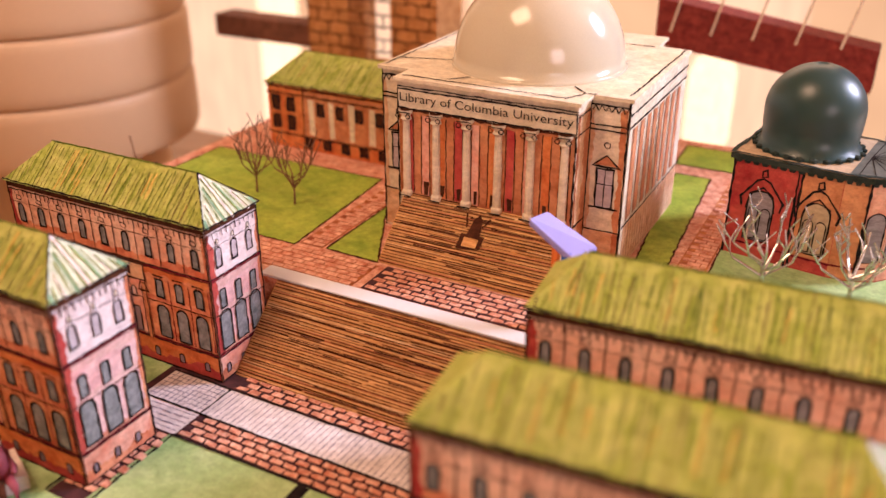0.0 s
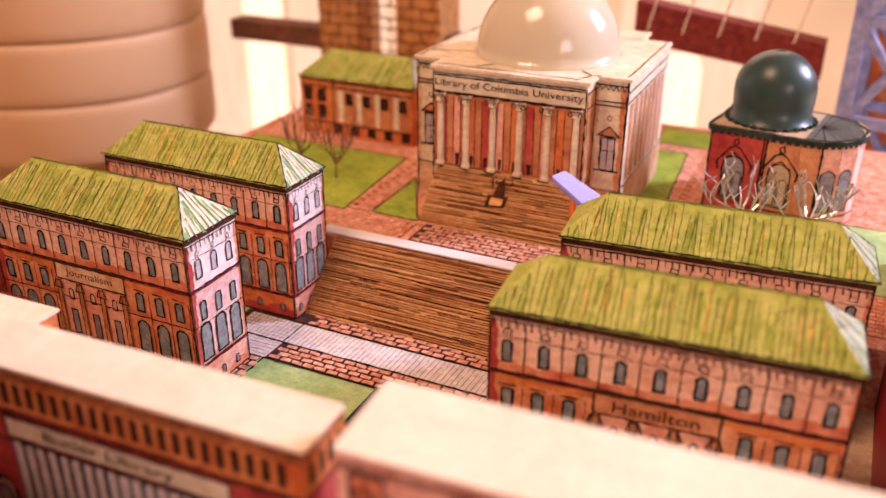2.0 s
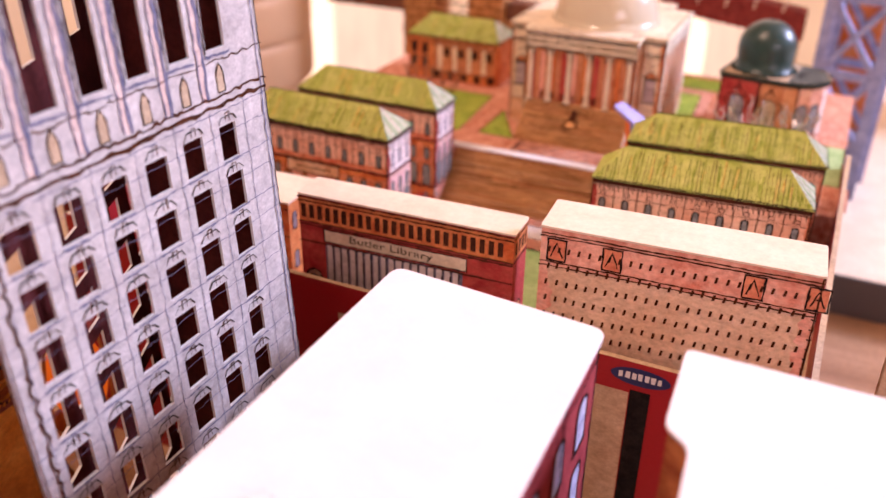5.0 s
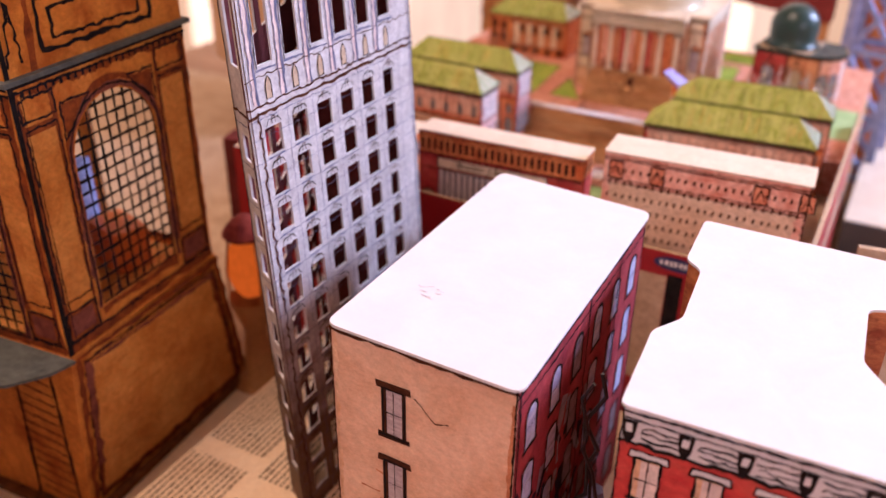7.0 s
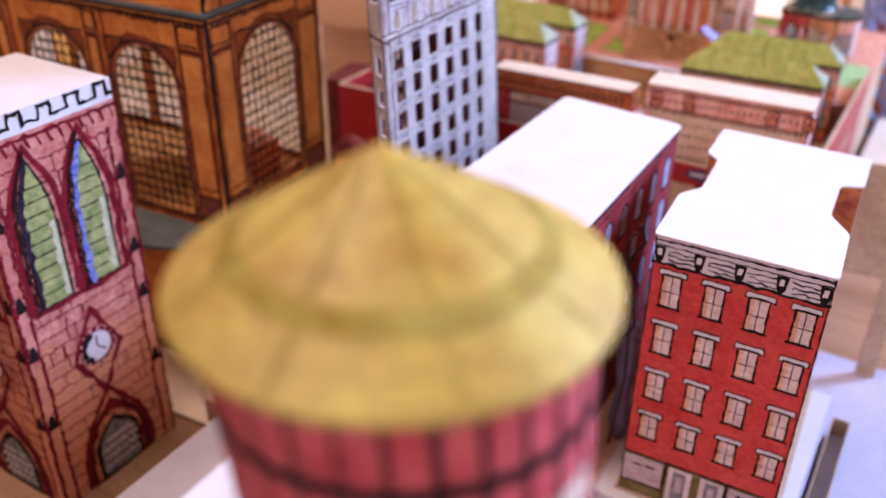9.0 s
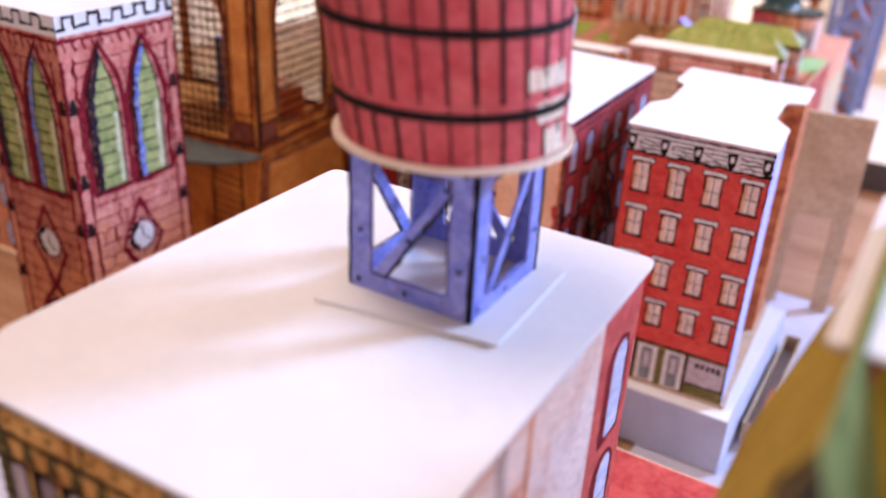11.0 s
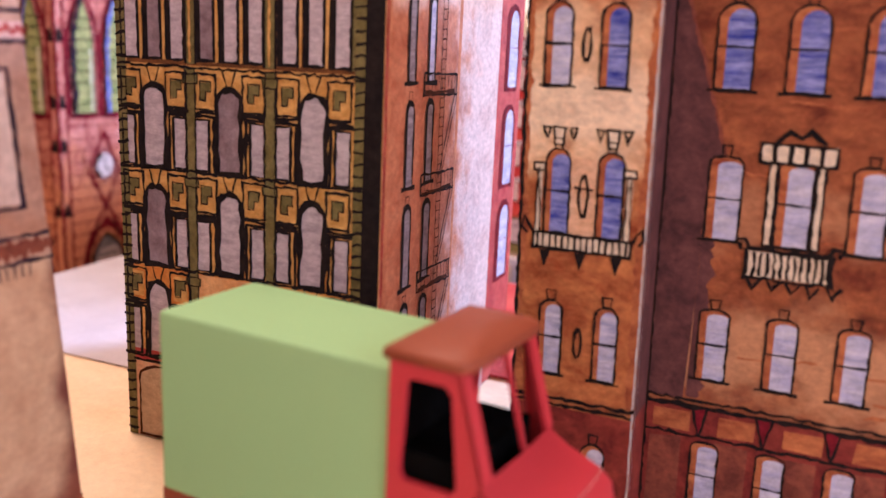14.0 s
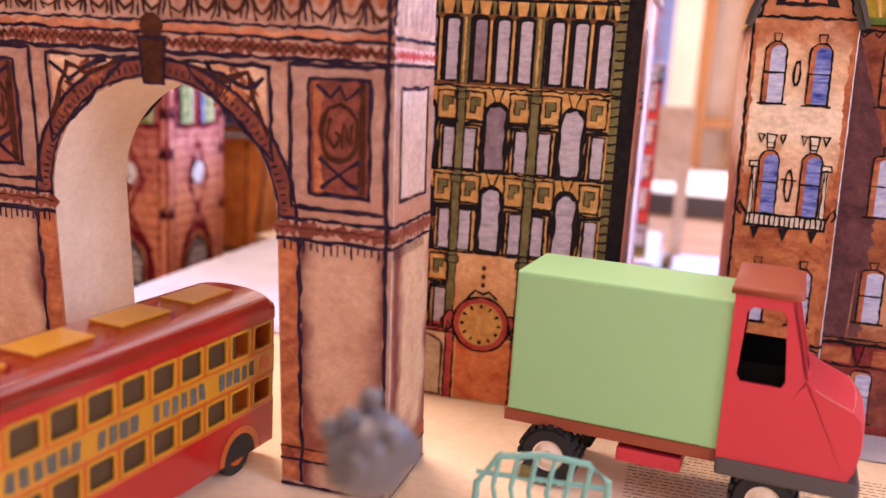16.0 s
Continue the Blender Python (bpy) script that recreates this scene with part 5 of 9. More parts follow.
def white_tower():
    b = thing("cut_paper_tower", "tall pale grey paper tower with cut-out windows", "building", -24.8, 45.0, 0, -0.8)
    W, H = 14.4, 34.5
    cols = [1.15 + 2.03 * k for k in range(6)]
    holes, heads = [], []
    for r in range(11):
        top = 23.2 - r * 2.08
        for k, c in enumerate(cols):
            w, h = RNG.uniform(1.02, 1.2) * (1.06 - 0.03 * k), RNG.uniform(1.3, 1.45)
            holes.append((c - 0.05 + 0.5 - w / 2 + jitter(0.05), top - h + jitter(0.05), c + 0.45 + w / 2 + jitter(0.05), top + jitter(0.05)))
            heads.append((c + 0.45, top))
    for k, c in enumerate(cols):
        holes.append((c - 0.12, 26.2, c + 0.98, 30.6))
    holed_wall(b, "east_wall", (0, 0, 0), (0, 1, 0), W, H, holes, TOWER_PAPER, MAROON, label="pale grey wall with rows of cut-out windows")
    f = Art(b, (0, 0, 0), (0, 1, 0))
    for r in range(12):
        v = 23.75 - r * 2.08
        f.line([(0, v), (W, v + 0.1)], 0.035, INK_BLUE, 2, 0.04)
        f.line([(0, v - 0.9), (W, v - 0.8)], 0.025, INK_BLUE, 2, 0.04)
    for k in range(7):
        u = 0.62 + 2.03 * k
        f.line([(u, 0), (u + 0.05, 24)], 0.03, INK_BLUE, 2, 0.05)
    for v, t in ((24.0, 0.16), (24.35, 0.10), (25.7, 0.05)):
        f.line([(0, v), (W, v + 0.1)], t, INK_BROWN, 3, 0.08, 0.5)
    f.line([(0.55, 0), (0.6, 24)], 0.09, INK_BROWN, 3, 0.12, 0.35)
    f.line([(W - 0.35, 0), (W - 0.3, H)], 0.06, INK_BLUE, 3, 0.05)
    f.line([(W - 0.08, 0), (W - 0.08, H)], 0.05, INK, 3, 0.03)
    f.emit("wall_ruling", "fine ruled storey lines")
    for u, v in heads:
        f.line([(u - 0.55, v + 0.12), (u - 0.35, v + 0.38), (u + 0.35, v + 0.38), (u + 0.55, v + 0.12)], 0.05, INK, 3, 0.03, 0.4)
        f.line([(u - 0.12, v + 0.15), (u - 0.1, v + 0.5), (u + 0.12, v + 0.5), (u + 0.12, v + 0.15)], 0.04, INK_BROWN, 3, 0.02, 0.4)
        f.line([(u - 0.6, v - 1.48), (u + 0.6, v - 1.46)], 0.06, INK_BLUE, 3, 0.03, 0.4)
    ob = f.emit("window_head_drawing", "small inked window heads")
    ob["kind"] = "stuff"
    for k, c in enumerate(cols):
        u = c + 0.42
        f.line([(u - 0.85, 24.5), (u - 0.82, 33)], 0.16, INK_BLUE, 3, 0.05, 0.5)
        f.line([(u - 1.18, 24.5), (u - 1.16, 33)], 0.06, INK_BLUE, 3, 0.05, 0.5)
        f.line([(u - 0.66, 26.1), (u - 0.66, 30.8)], 0.06, INK, 3, 0.03)
        f.line([(u - 0.7, 26.0), (u + 0.7, 25.95)], 0.1, INK_BLUE, 3, 0.03)
        f.rect(u - 1.16, 24.5, u - 0.86, 33, STRIP, 2, 0.05)
        f.emit("pilaster", "grey blue inked pilaster")
        f.window(u, 24.55, 0.42, 1.1, "gothic", KRAFT, 0.05)
    tops = Shape()
    for k, c in enumerate(cols):
        u0, u1 = c - 0.12, c + 0.98
        m = (u0 + u1) / 2
        for sg in (-1, 1):
            pts = [(m + sg * (u1 - u0) / 2, 30.6)] + [(m + sg * (u1 - u0) / 2 * math.cos(t), 29.9 + 0.7 * math.sin(t)) for t in [i * math.pi / 12 for i in range(7)]]
            tops.face([(0.005, p, q) for p, q in (pts if sg > 0 else pts[::-1])], GREY_PAPER)
    tops.link("arch_head", b, "rounded heads of the tall openings")
    hs = [(0.62, 21.6 - r * 2.08, 1.4, 22.9 - r * 2.08) for r in range(10)] + [(0.5, 26.2, 1.5, 30.4)]
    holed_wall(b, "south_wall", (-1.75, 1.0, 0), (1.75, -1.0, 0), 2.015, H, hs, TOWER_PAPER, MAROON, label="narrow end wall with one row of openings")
    g = Art(b, (-1.75, 1.0, 0), (1.75, -1.0, 0))
    for r in range(11):
        g.line([(0, 23.4 - r * 2.08), (2.0, 23.5 - r * 2.08)], 0.05, INK_BLUE, 2, 0.03)
    g.line([(0.04, 0), (0.04, H)], 0.08, INK, 3, 0.05)
    g.line([(1.8, 0), (1.8, 24)], 0.06, INK_BROWN, 3, 0.1, 0.4)
    g.line([(0, 24), (2.0, 24.05)], 0.12, INK_BROWN, 3, 0.06)
    g.emit("end_ruling")
    back = []
    for r in range(11):
        for k in range(6):
            back.append((1.2 + 2.15 * k + jitter(0.08), 21.7 - r * 2.08 + jitter(0.08), 2.35 + 2.15 * k + jitter(0.08), 23.1 - r * 2.08 + jitter(0.08)))
    back += [(1.2 + 2.15 * k, 26.2, 2.3 + 2.15 * k, 30.5) for k in range(6)]
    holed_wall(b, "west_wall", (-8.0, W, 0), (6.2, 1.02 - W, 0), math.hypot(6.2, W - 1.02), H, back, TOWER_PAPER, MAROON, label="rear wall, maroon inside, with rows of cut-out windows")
    Shape().box(-7.85, -0.05, W - 0.1, W, 0, H, MAROON).link("north_wall", b, "dark maroon inside wall")
    card([(0.1, -0.1), (0.1, W + 0.1), (-8.0, W + 0.1), (-1.8, 0.9)], H, 0.12, WHITE, "roof", b, "white card top")
    for ob in b.children_recursive:
        for v in ob.data.vertices:
            v.co.x -= 0.06 * v.co.z


white_tower()


def terminal():
    b = thing("railway_terminal", "brown paper railway terminal with tall lattice windows", "building", -37.6, 41.2, -3.97, 4.5)
    B, C, T = 13.0, 28.7, 33.6
    EW = 13.0

    def arched(name, at, u, W, cx, w, v0, spring, mat, z0, z1, label="", grid=True):
        """A wall strip from z0 to z1 with one arched opening."""
        at, u, v = Vector(at), Vector(u).normalized(), Vector((0, 0, 1))
        n = u.cross(v)
        s = Shape()

        def p(a, z, d=0.0):
            return at + u * a + v * z - n * d
        r = w / 2
        arc = [(cx + r * math.cos(t), spring + r * math.sin(t)) for t in [math.pi * i / 16 for i in range(17)]]
        for d, flip in ((0, False), (0.2, True)):
            def f(pts):
                q = [p(a, z, d) for a, z in pts]
                s.face(q[::-1] if flip else q, mat)
            f([(0, z0), (cx - r, z0), (cx - r, z1), (0, z1)])
            f([(cx + r, z0), (W, z0), (W, z1), (cx + r, z1)])
            f([(cx - r, z0), (cx + r, z0), (cx + r, v0), (cx - r, v0)])
            for a, c in zip(arc, arc[1:]):
                f([c, a, (a[0], z1), (c[0], z1)])
        rim = [(cx - r, spring), (cx - r, v0), (cx + r, v0), (cx + r, spring)] + arc[1:]
        for a, c in zip(rim, rim[1:]):
            s.face([p(*a), p(*c), p(*c, 0.2), p(*a, 0.2)], WOODY_DARK)
        s.link(name, b, label)
        lat = Art(b, at - n * 0.1, u)
        nx = int(w / 0.66)
        for k in range(nx + 1) if grid else ():
            a = cx - r + w * k / nx
            top = spring + math.sqrt(max(0, r * r - (a - cx) ** 2))
            lat.line([(a, v0), (a, top)], 0.17, INK, 0, 0.02, 2)
        z = v0 if grid else spring + r
        while z < spring + r:
            hw = r if z < spring else math.sqrt(max(0, r * r - (z - spring) ** 2))
            lat.line([(cx - hw, z), (cx + hw, z)], 0.17, INK, 0.4, 0.02, 2)
            z += 0.76
        if grid:
            lat.emit("lattice", "black window lattice")
        o = Art(b, at, u)
        o.bold = 1.5
        rim2 = [(cx - r - 0.25, v0), (cx - r - 0.25, spring)] + [(cx + (r + 0.3) * math.cos(t), spring + (r + 0.3) * math.sin(t)) for t in [math.pi - math.pi * i / 12 for i in range(13)]] + [(cx + r + 0.25, v0)]
        for a0, a1 in ((0.3, cx - r - 0.5), (cx + r + 0.5, W - 0.3)):
            if a1 - a0 > 0.8:
                o.bleed((a1, z0 + 2.6), (a1, z1 - 0.8), 0.4, UMBER, 0.8)
                o.bleed((a0, z1 - 0.8), (a0, z0 + 2.6), 0.4, UMBER, 0.82)
                o.bleed((a0, z1 - 2.3), (a1, z1 - 2.3), -0.9, UMBER, 0.84)
                o.poly([(a0 + 0.3, z0 + 3.3), (a1 - 0.3, z0 + 3.3), (a1 - 0.3, z1 - 2.8), (a0 + 0.3, z1 - 2.8)], AMBER_CARD, 1.0)
                o.loop([(a0 + 0.2, z0 + 3.1), (a1 - 0.15, z0 + 3.1), (a1 - 0.15, z1 - 2.5), (a0 + 0.2, z1 - 2.5)], 0.07, INK, 3, 0.05)
                o.loop([(a0 + 0.15, z1 - 2.1), (a1 - 0.1, z1 - 2.1), (a1 - 0.1, z1 - 0.9), (a0 + 0.15, z1 - 0.9)], 0.09, INK, 3, 0.04)
                o.rect(a0 + 0.1, z0 + 0.7, a1 - 0.1, z0 + 2.5, UMBER, 1.2)
                o.rect(a0 + 0.35, z0 + 0.95, a1 - 0.35, z0 + 2.25, PANEL_DARK, 1.5)
                o.loop([(a0 + 0.1, z0 + 0.7), (a1 - 0.1, z0 + 0.7), (a1 - 0.1, z0 + 2.5), (a0 + 0.1, z0 + 2.5)], 0.1, INK, 3, 0.04)
        for a in (0.3, W - 0.3):
            o.line([(a, z0 + 0.2), (a, z1 - 0.6)], 0.3, UMBER, 1.7, 0.04)
        o.line([(0.2, z0 + 0.35), (W - 0.2, z0 + 0.35)], 0.4, UMBER, 1.55, 0.04)
        o.line([(cx - r, v0 - 0.3), (cx + r, v0 - 0.3)], 0.4, UMBER, 1.56, 0.04)
        o.line([(p, q + 0.35) for p, q in rim2[2:-1]], 0.3, UMBER, 1.4, 0.04)
        o.line(rim2, 0.26, PANEL_DARK, 2, 0.03)
        o.line([(x, y + 0.05) for x, y in rim2], 0.09, INK, 3, 0.03)
        o.line([(0.2, z0 + 0.62), (W - 0.2, z0 + 0.6)], 0.09, INK, 3, 0.05)
        for sg in (-1, 1):
            o.poly([(cx + sg * (r + 0.2), spring + r + 0.25), (cx + sg * (r + 0.2), spring + r * 0.55), (cx + sg * r * 0.55, spring + r + 0.25)][::sg], UMBER, 1.5)
            o.loop([(cx + sg * (r + 0.3), spring + r + 0.35), (cx + sg * (r + 0.3), spring + r * 0.5), (cx + sg * r * 0.45, spring + r + 0.35)], 0.09, INK, 3, 0.04)
        o.line([(0, z1 - 0.5), (W, z1 - 0.5)], 0.1, INK, 3, 0.03)
        o.rect(0, z1 - 0.3, W, z1 - 0.02, INK, 3)
        o.bleed((0, z1 - 0.5), (W, z1 - 0.5), -0.5, UMBER, 1.1)
        k = 0.3
        while k < W:
            o.line([(k, z1 - 0.5), (k, z1 - 0.75)], 0.12, INK, 3, 0.02)
            k += 0.5
        o.emit("wall_drawing", "dark brown drawn mouldings")

    arched("east_upper_wall", (0, 0, 0), (0, 1, 0), EW, 6.4, 6.4, 14.7, 23.4, WOODY, B, C, "ochre brown wall with an arched lattice window")
    for k in range(3):
        arched("south_upper_wall", (-9.2 * (k + 1), 0, 0), (1, 0, 0), 9.2, 3.4 + (0.9 if k else 0), 5.6, 13.6, 23.2, WOODY, B, C, "ochre brown wall with an arched lattice window")
    low = Shape()
    foot = [(-27.6, -0.1), (-1.2, -0.1), (-0.9, EW + 3.5), (-27.6, EW + 3.5)]
    head = [(-27.6, -0.1), (0.15, -0.1), (0.15, EW + 0.1), (-27.6, EW + 0.1)]
    for k in range(4):
        n = (k + 1) % 4
        low.face([(*foot[k], 0), (*foot[n], 0), (*head[n], B), (*head[k], B)], WOODY)
    low.face([(*p, B) for p in head], WOODY)
    low.link("base", b, "plain brown base storey")
    Shape().box(-27.9, 0.4, -0.4, EW + 0.3, C, C + 0.25, SLATE).box(-27.6, 0.0, 0, EW, C + 0.25, T, WOODY, WOODY_DARK).link("attic", b, "panelled attic over a dark cornice")
    a = Art(b, (0, 0, 0), (0, 1, 0))
    a.bold = 1.5
    a.loop([(2.6, C + 1.0), (10.4, C + 1.0), (10.4, C + 3.6), (2.6, C + 3.6)], 0.18, INK, 3, 0.05)
    a.loop([(3.4, C + 1.5), (9.6, C + 1.5), (9.6, C + 3.0), (3.4, C + 3.0)], 0.12, INK, 3, 0.05)
    a.line([(1.9, C + 0.2), (2.2, T)], 0.3, UMBER, 2, 0.05)
    a.line([(0.4, C + 0.8), (0.9, C + 3.8), (1.3, C + 0.8)], 0.1, INK, 3, 0.06)
    a.emit("attic_panel", "inked panel of the attic")
    e = Art(b, (-1.2, 0, 0), (0.018, 1, 0), (1.35, 0, B))
    e.bold = 1.5
    e.poly([(1.3, 1.5), (14.9, 1.5), (12.2, 11.8), (1.3, 11.9)], HONEY, 0.7)
    for p, q in (((0.9, 1.2), (15.3, 1.2)), ((15.3, 1.2), (12.5, 12.1)), ((12.5, 12.1), (0.9, 12.2)), ((0.9, 12.2), (0.9, 1.2))):
        e.bleed(p, q, 0.55, UMBER, 0.9)
    e.loop([(0.9, 1.2), (15.3, 1.2), (12.5, 12.1), (0.9, 12.2)], 0.12, INK_BROWN, 2, 0.08)
    e.loop([(0.45, 0.75), (16.1, 0.75), (12.85, 12.7), (0.5, 12.7)], 0.26, UMBER, 1.4, 0.06)
    e.line([(1.1, 12.0), (12.3, 11.9)], 0.34, PANEL_DARK, 2.2, 0.05)
    e.line([(1.1, 11.9), (1.15, 4.0)], 0.34, PANEL_DARK, 2.2, 0.05)
    for k in range(40):
        e.line([(1.3 + k * 0.28, 11.95), (1.36 + k * 0.28, 12.1)], 0.1, WOODY, 3.4, 0.01)
    for k in range(6):
        v = 2.5 + 1.6 * k + jitter(0.3)
        e.line([(RNG.uniform(1.5, 4), v), (RNG.uniform(8, 12), v + jitter(0.3))], RNG.uniform(0.05, 0.12), AMBER_CARD, 0.9, 0.05)
    e.emit("base_panel", "inked outline on the base")
    c = Art(b, (0, 0, 0), (0, 1, 0))
    c.poly([(0.0, B), (0.36, B), (0.28, (B + C) / 2), (0.34, C), (0.0, C)], INK, 5)
    c.poly([(0.0, C), (0.3, C), (0.24, T), (0.0, T)], INK, 5)
    c.line([(0.7, B + 0.5), (0.66, C - 0.6)], 0.07, INK, 5, 0.03)
    c.emit("corner_line", "heavy black corner line")
    s = Art(b, (-27.6, -0.1, 0))
    for k in range(14):
        s.line([(22.5, 1.0 + k * 0.75), (25.6, 0.6 + k * 0.75)], 0.1, INK_BROWN, 2, 0.05)
    s.line([(22.3, 0), (23.0, 12.5)], 0.2, INK, 3)
    s.line([(25.8, 0), (25.8, 12.5)], 0.2, INK, 3)
    s.emit("base_drawing", "brown hatched pier")
    can = [(-27.6, -0.15), (-27.6, -4.6), (-8.0, -4.7), (-3.5, -4.3), (-1.2, -3.4), (0.2, -1.6), (0.6, -0.15)]
    card(can, 12.85, 0.22, SLATE, "canopy", b, "dark grey rounded canopy", 0.0)
    Shape().box(-28.2, 1.4, -6.5, EW + 4.8, 0.0, 0.35, KRAFT, PAGE).link("base_board", b, "paper-covered base board")
    Shape().box(-27.9, -0.5, -0.7, EW + 3.9, 0.35, 0.85, WOODY_DARK).link("plinth", b, "dark painted plinth", bevel=0.08)
    for k in range(3):
        arched("north_upper_wall", (-9.2 * k, EW, 0), (-1, 0, 0), 9.2, 4.6, 8.0, 13.4, 24.0, WOODY, B, C, "ochre brown wall with an open arch", False)
    arched("west_upper_wall", (-27.6, EW, 0), (0, -1, 0), EW, 6.5, 8.8, 13.4, 23.6, WOODY, B, C, "ochre brown wall with an open arch", False)
    card([(-27.5, 0.1), (-0.1, 0.1), (-0.1, EW - 0.1), (-27.5, EW - 0.1)], B + 0.02, 0.1, HONEY, "inner_floor", b)
    return b


terminal()
# made-up sheet that keeps the view through the terminal windows pale
paper = thing("backing_sheet", "large tan paper sheet added as backing behind the terminal", "paper", -78, 84, -3.97)
Shape().box(-24, 30, -22, 30, 0.0, 0.06, KRAFT).link("sheet", paper)
blue = thing("small_box", "grey blue card box inside the terminal", "box", -46.8, 49.5, 9.2, 20)
Shape().box(-2.0, 2.0, -1.2, 1.2, 0.0, 6.6, LATTICE).link("body", blue, bevel=0.1)
amber = thing("small_box", "orange card box inside the terminal", "box", -43.0, 50.5, 9.2, -15)
Shape().box(-1.8, 1.8, -1.2, 1.2, 0.0, 2.8, ORANGE_PLASTIC).link("body", amber, bevel=0.1)
lan2 = thing("toy_lantern", "glowing orange toy lantern with a brown cap behind the tower", "lantern", -38.6, 57.6, -3.95, 20)
Shape().lathe(0, 0, [(0, 0), (2.2, 0), (2.2, 0.5), (1.2, 1.2), (0.8, 5.0), (1.6, 7.2), (1.7, 7.8)], PANEL_WOOD, 20).link("base", lan2, "turned brown wooden base", smooth=True)
Shape().lathe(0, 0, [(0.0, 7.6)] + [(1.55 * math.cos(t), 10.4 + 2.7 * math.sin(t)) for t in [-math.pi / 2 + math.pi * k / 12 for k in range(2, 11)]] + [(0, 13.2)], EMBER, 20).link("globe", lan2, "glowing orange globe", smooth=True)
for k in range(4):
    t = math.pi / 4 + k * math.pi / 2
    Shape().tube([(1.6 * math.cos(t), 1.6 * math.sin(t), 7.6), (1.7 * math.cos(t), 1.7 * math.sin(t), 10.4), (1.3 * math.cos(t), 1.3 * math.sin(t), 13.2)], 0.1, PANEL_WOOD, 6).link("post", lan2)
Shape().lathe(0, 0, [(0, 12.9), (1.6, 12.9), (1.65, 13.1), (1.0, 14.0), (0.4, 14.4), (0, 14.5)], MAROON_WASH, 20).link("cap", lan2, "brown turned cap")
rb = thing("red_box", "dull maroon box standing behind the terminal", "box", -44, 72, -3.97, 12)
Shape().box(-6, 6, -3, 3, 0, 14.5, MAROON).link("body", rb, bevel=0.15)


def white_roof_block():
    b = thing("white_roofed_house", "tan and red paper house with a blank white top", "building", -14.8, 40.5, 0)
    Z = 17.7
    pts = [(-4.35, 0.15), (4.5, -0.2), (4.35, 16.6), (-4.35, 17.4)]
    s = Shape()
    for i, m in enumerate((HOUSE_TAN, WINE, HOUSE_TAN, WINE)):
        p, q = pts[i], pts[(i + 1) % 4]
        s.face([(*p, 0), (*q, 0), (*q, Z), (*p, Z)], m)
    s.face([(*p, Z) for p in pts], WHITE)
    s.link("body", b, "tan front and crimson side walls")
    card([(-4.5, 0.0), (4.65, -0.35), (4.5, 16.8), (-4.5, 17.6)], Z, 0.14, WHITE, "roof", b, "blank white card top with rounded corners", 0.6)
    f = Art(b, (*pts[0], 0), (pts[1][0] - pts[0][0], pts[1][1] - pts[0][1], 0))
    top = Art(b, (0, 0, Z + 0.14), (1, 0, 0), (0, 1, 0))
    for k in range(9):
        u, v = -2.0 + jitter(0.7), 4.2 + jitter(0.4)
        top.line([(u, v), (u + RNG.uniform(0.2, 0.6), v + jitter(0.15))], 0.06, SMUDGE, 1, 0.03)
    top.emit("smudge", "faint violet pencil smudge")
    f.line([(0, Z - 0.15), (8.85, Z - 0.15)], 0.22, INK_BROWN, 2, 0.05)
    for k in range(7):
        u, v = RNG.uniform(1.0, 7.5), RNG.uniform(2, 15)
        f.line([(u, v), (u + RNG.uniform(0.5, 1.6), v - RNG.uniform(0.0, 0.5))], 0.09, RUST, 0.5, 0.05)
    f.line([(8.8, 0), (8.8, Z)], 0.09, INK, 3)
    f.line([(0.04, 0), (0.04, Z)], 0.07, INK_BROWN, 3)
    f.line([(4.2, 15.5), (5.2, 14.6), (5.8, 14.8)], 0.05, INK_BROWN, 3)
    f.bleed((8.75, 1.0), (8.75, 12.0), 0.55, CRIMSON, 0.8)
    f.bleed((8.75, 12.0), (8.75, 17.0), 0.2, RUST, 0.8)
    f.bleed((0.1, 17.4), (0.1, 0.5), 0.25, RUST_PALE, 0.8)
    f.emit("edge_drawing", "brown ink edges")
    for u, v in ((3.15, 12.95), (3.15, 8.95), (3.15, 5.0), (4.95, 4.8), (3.15, 1.0), (4.95, 0.8)):
        f.rect(u - 0.85, v + 2.45, u + 0.85, v + 2.85, INK_BROWN, 2, 0.06)
        f.rect(u - 0.8, v - 0.2, u + 0.8, v + 0.08, INK_BROWN, 2, 0.05)
        f.rect(u - 0.62, v, u - 0.35, v + 2.5, INK_BROWN, 2)
        f.rect(u + 0.42, v, u + 0.62, v + 2.5, INK_BROWN, 2)
        f.window(u, v, 1.05, 2.5, "rect", PANE_LILAC, 0.1, bars=(("h", 0.5), ("v", 0.5)), sill=0.25, label="inked sash window with heavy lintel")
    e = Art(b, (*pts[1], 0), (pts[2][0] - pts[1][0], pts[2][1] - pts[1][1], 0))
    e.line([(0, Z - 0.3), (16.8, Z - 0.3)], 0.25, INK, 2, 0.06)
    e.line([(0, Z - 0.9), (16.8, Z - 0.9)], 0.08, INK, 2, 0.06)
    for u in (0.2, 8.2, 12.6, 16.6):
        e.line([(u, 0), (u, Z)], 0.12, INK, 2, 0.06)
    for k in range(60):
        u, v = RNG.uniform(0.6, 8.5), RNG.uniform(3.0, 12.0)
        e.line([(u, v), (u + jitter(0.7), v + RNG.uniform(0.4, 1.6))], RNG.uniform(0.25, 0.7), RNG.choice((PANE_DIM, NAVY_INK, NAVY_INK, PANE_SMOKE)), 0.9, 0.1, 0.5)
    e.emit("pier_drawing", "black ink cornice, piers and grey smudges")
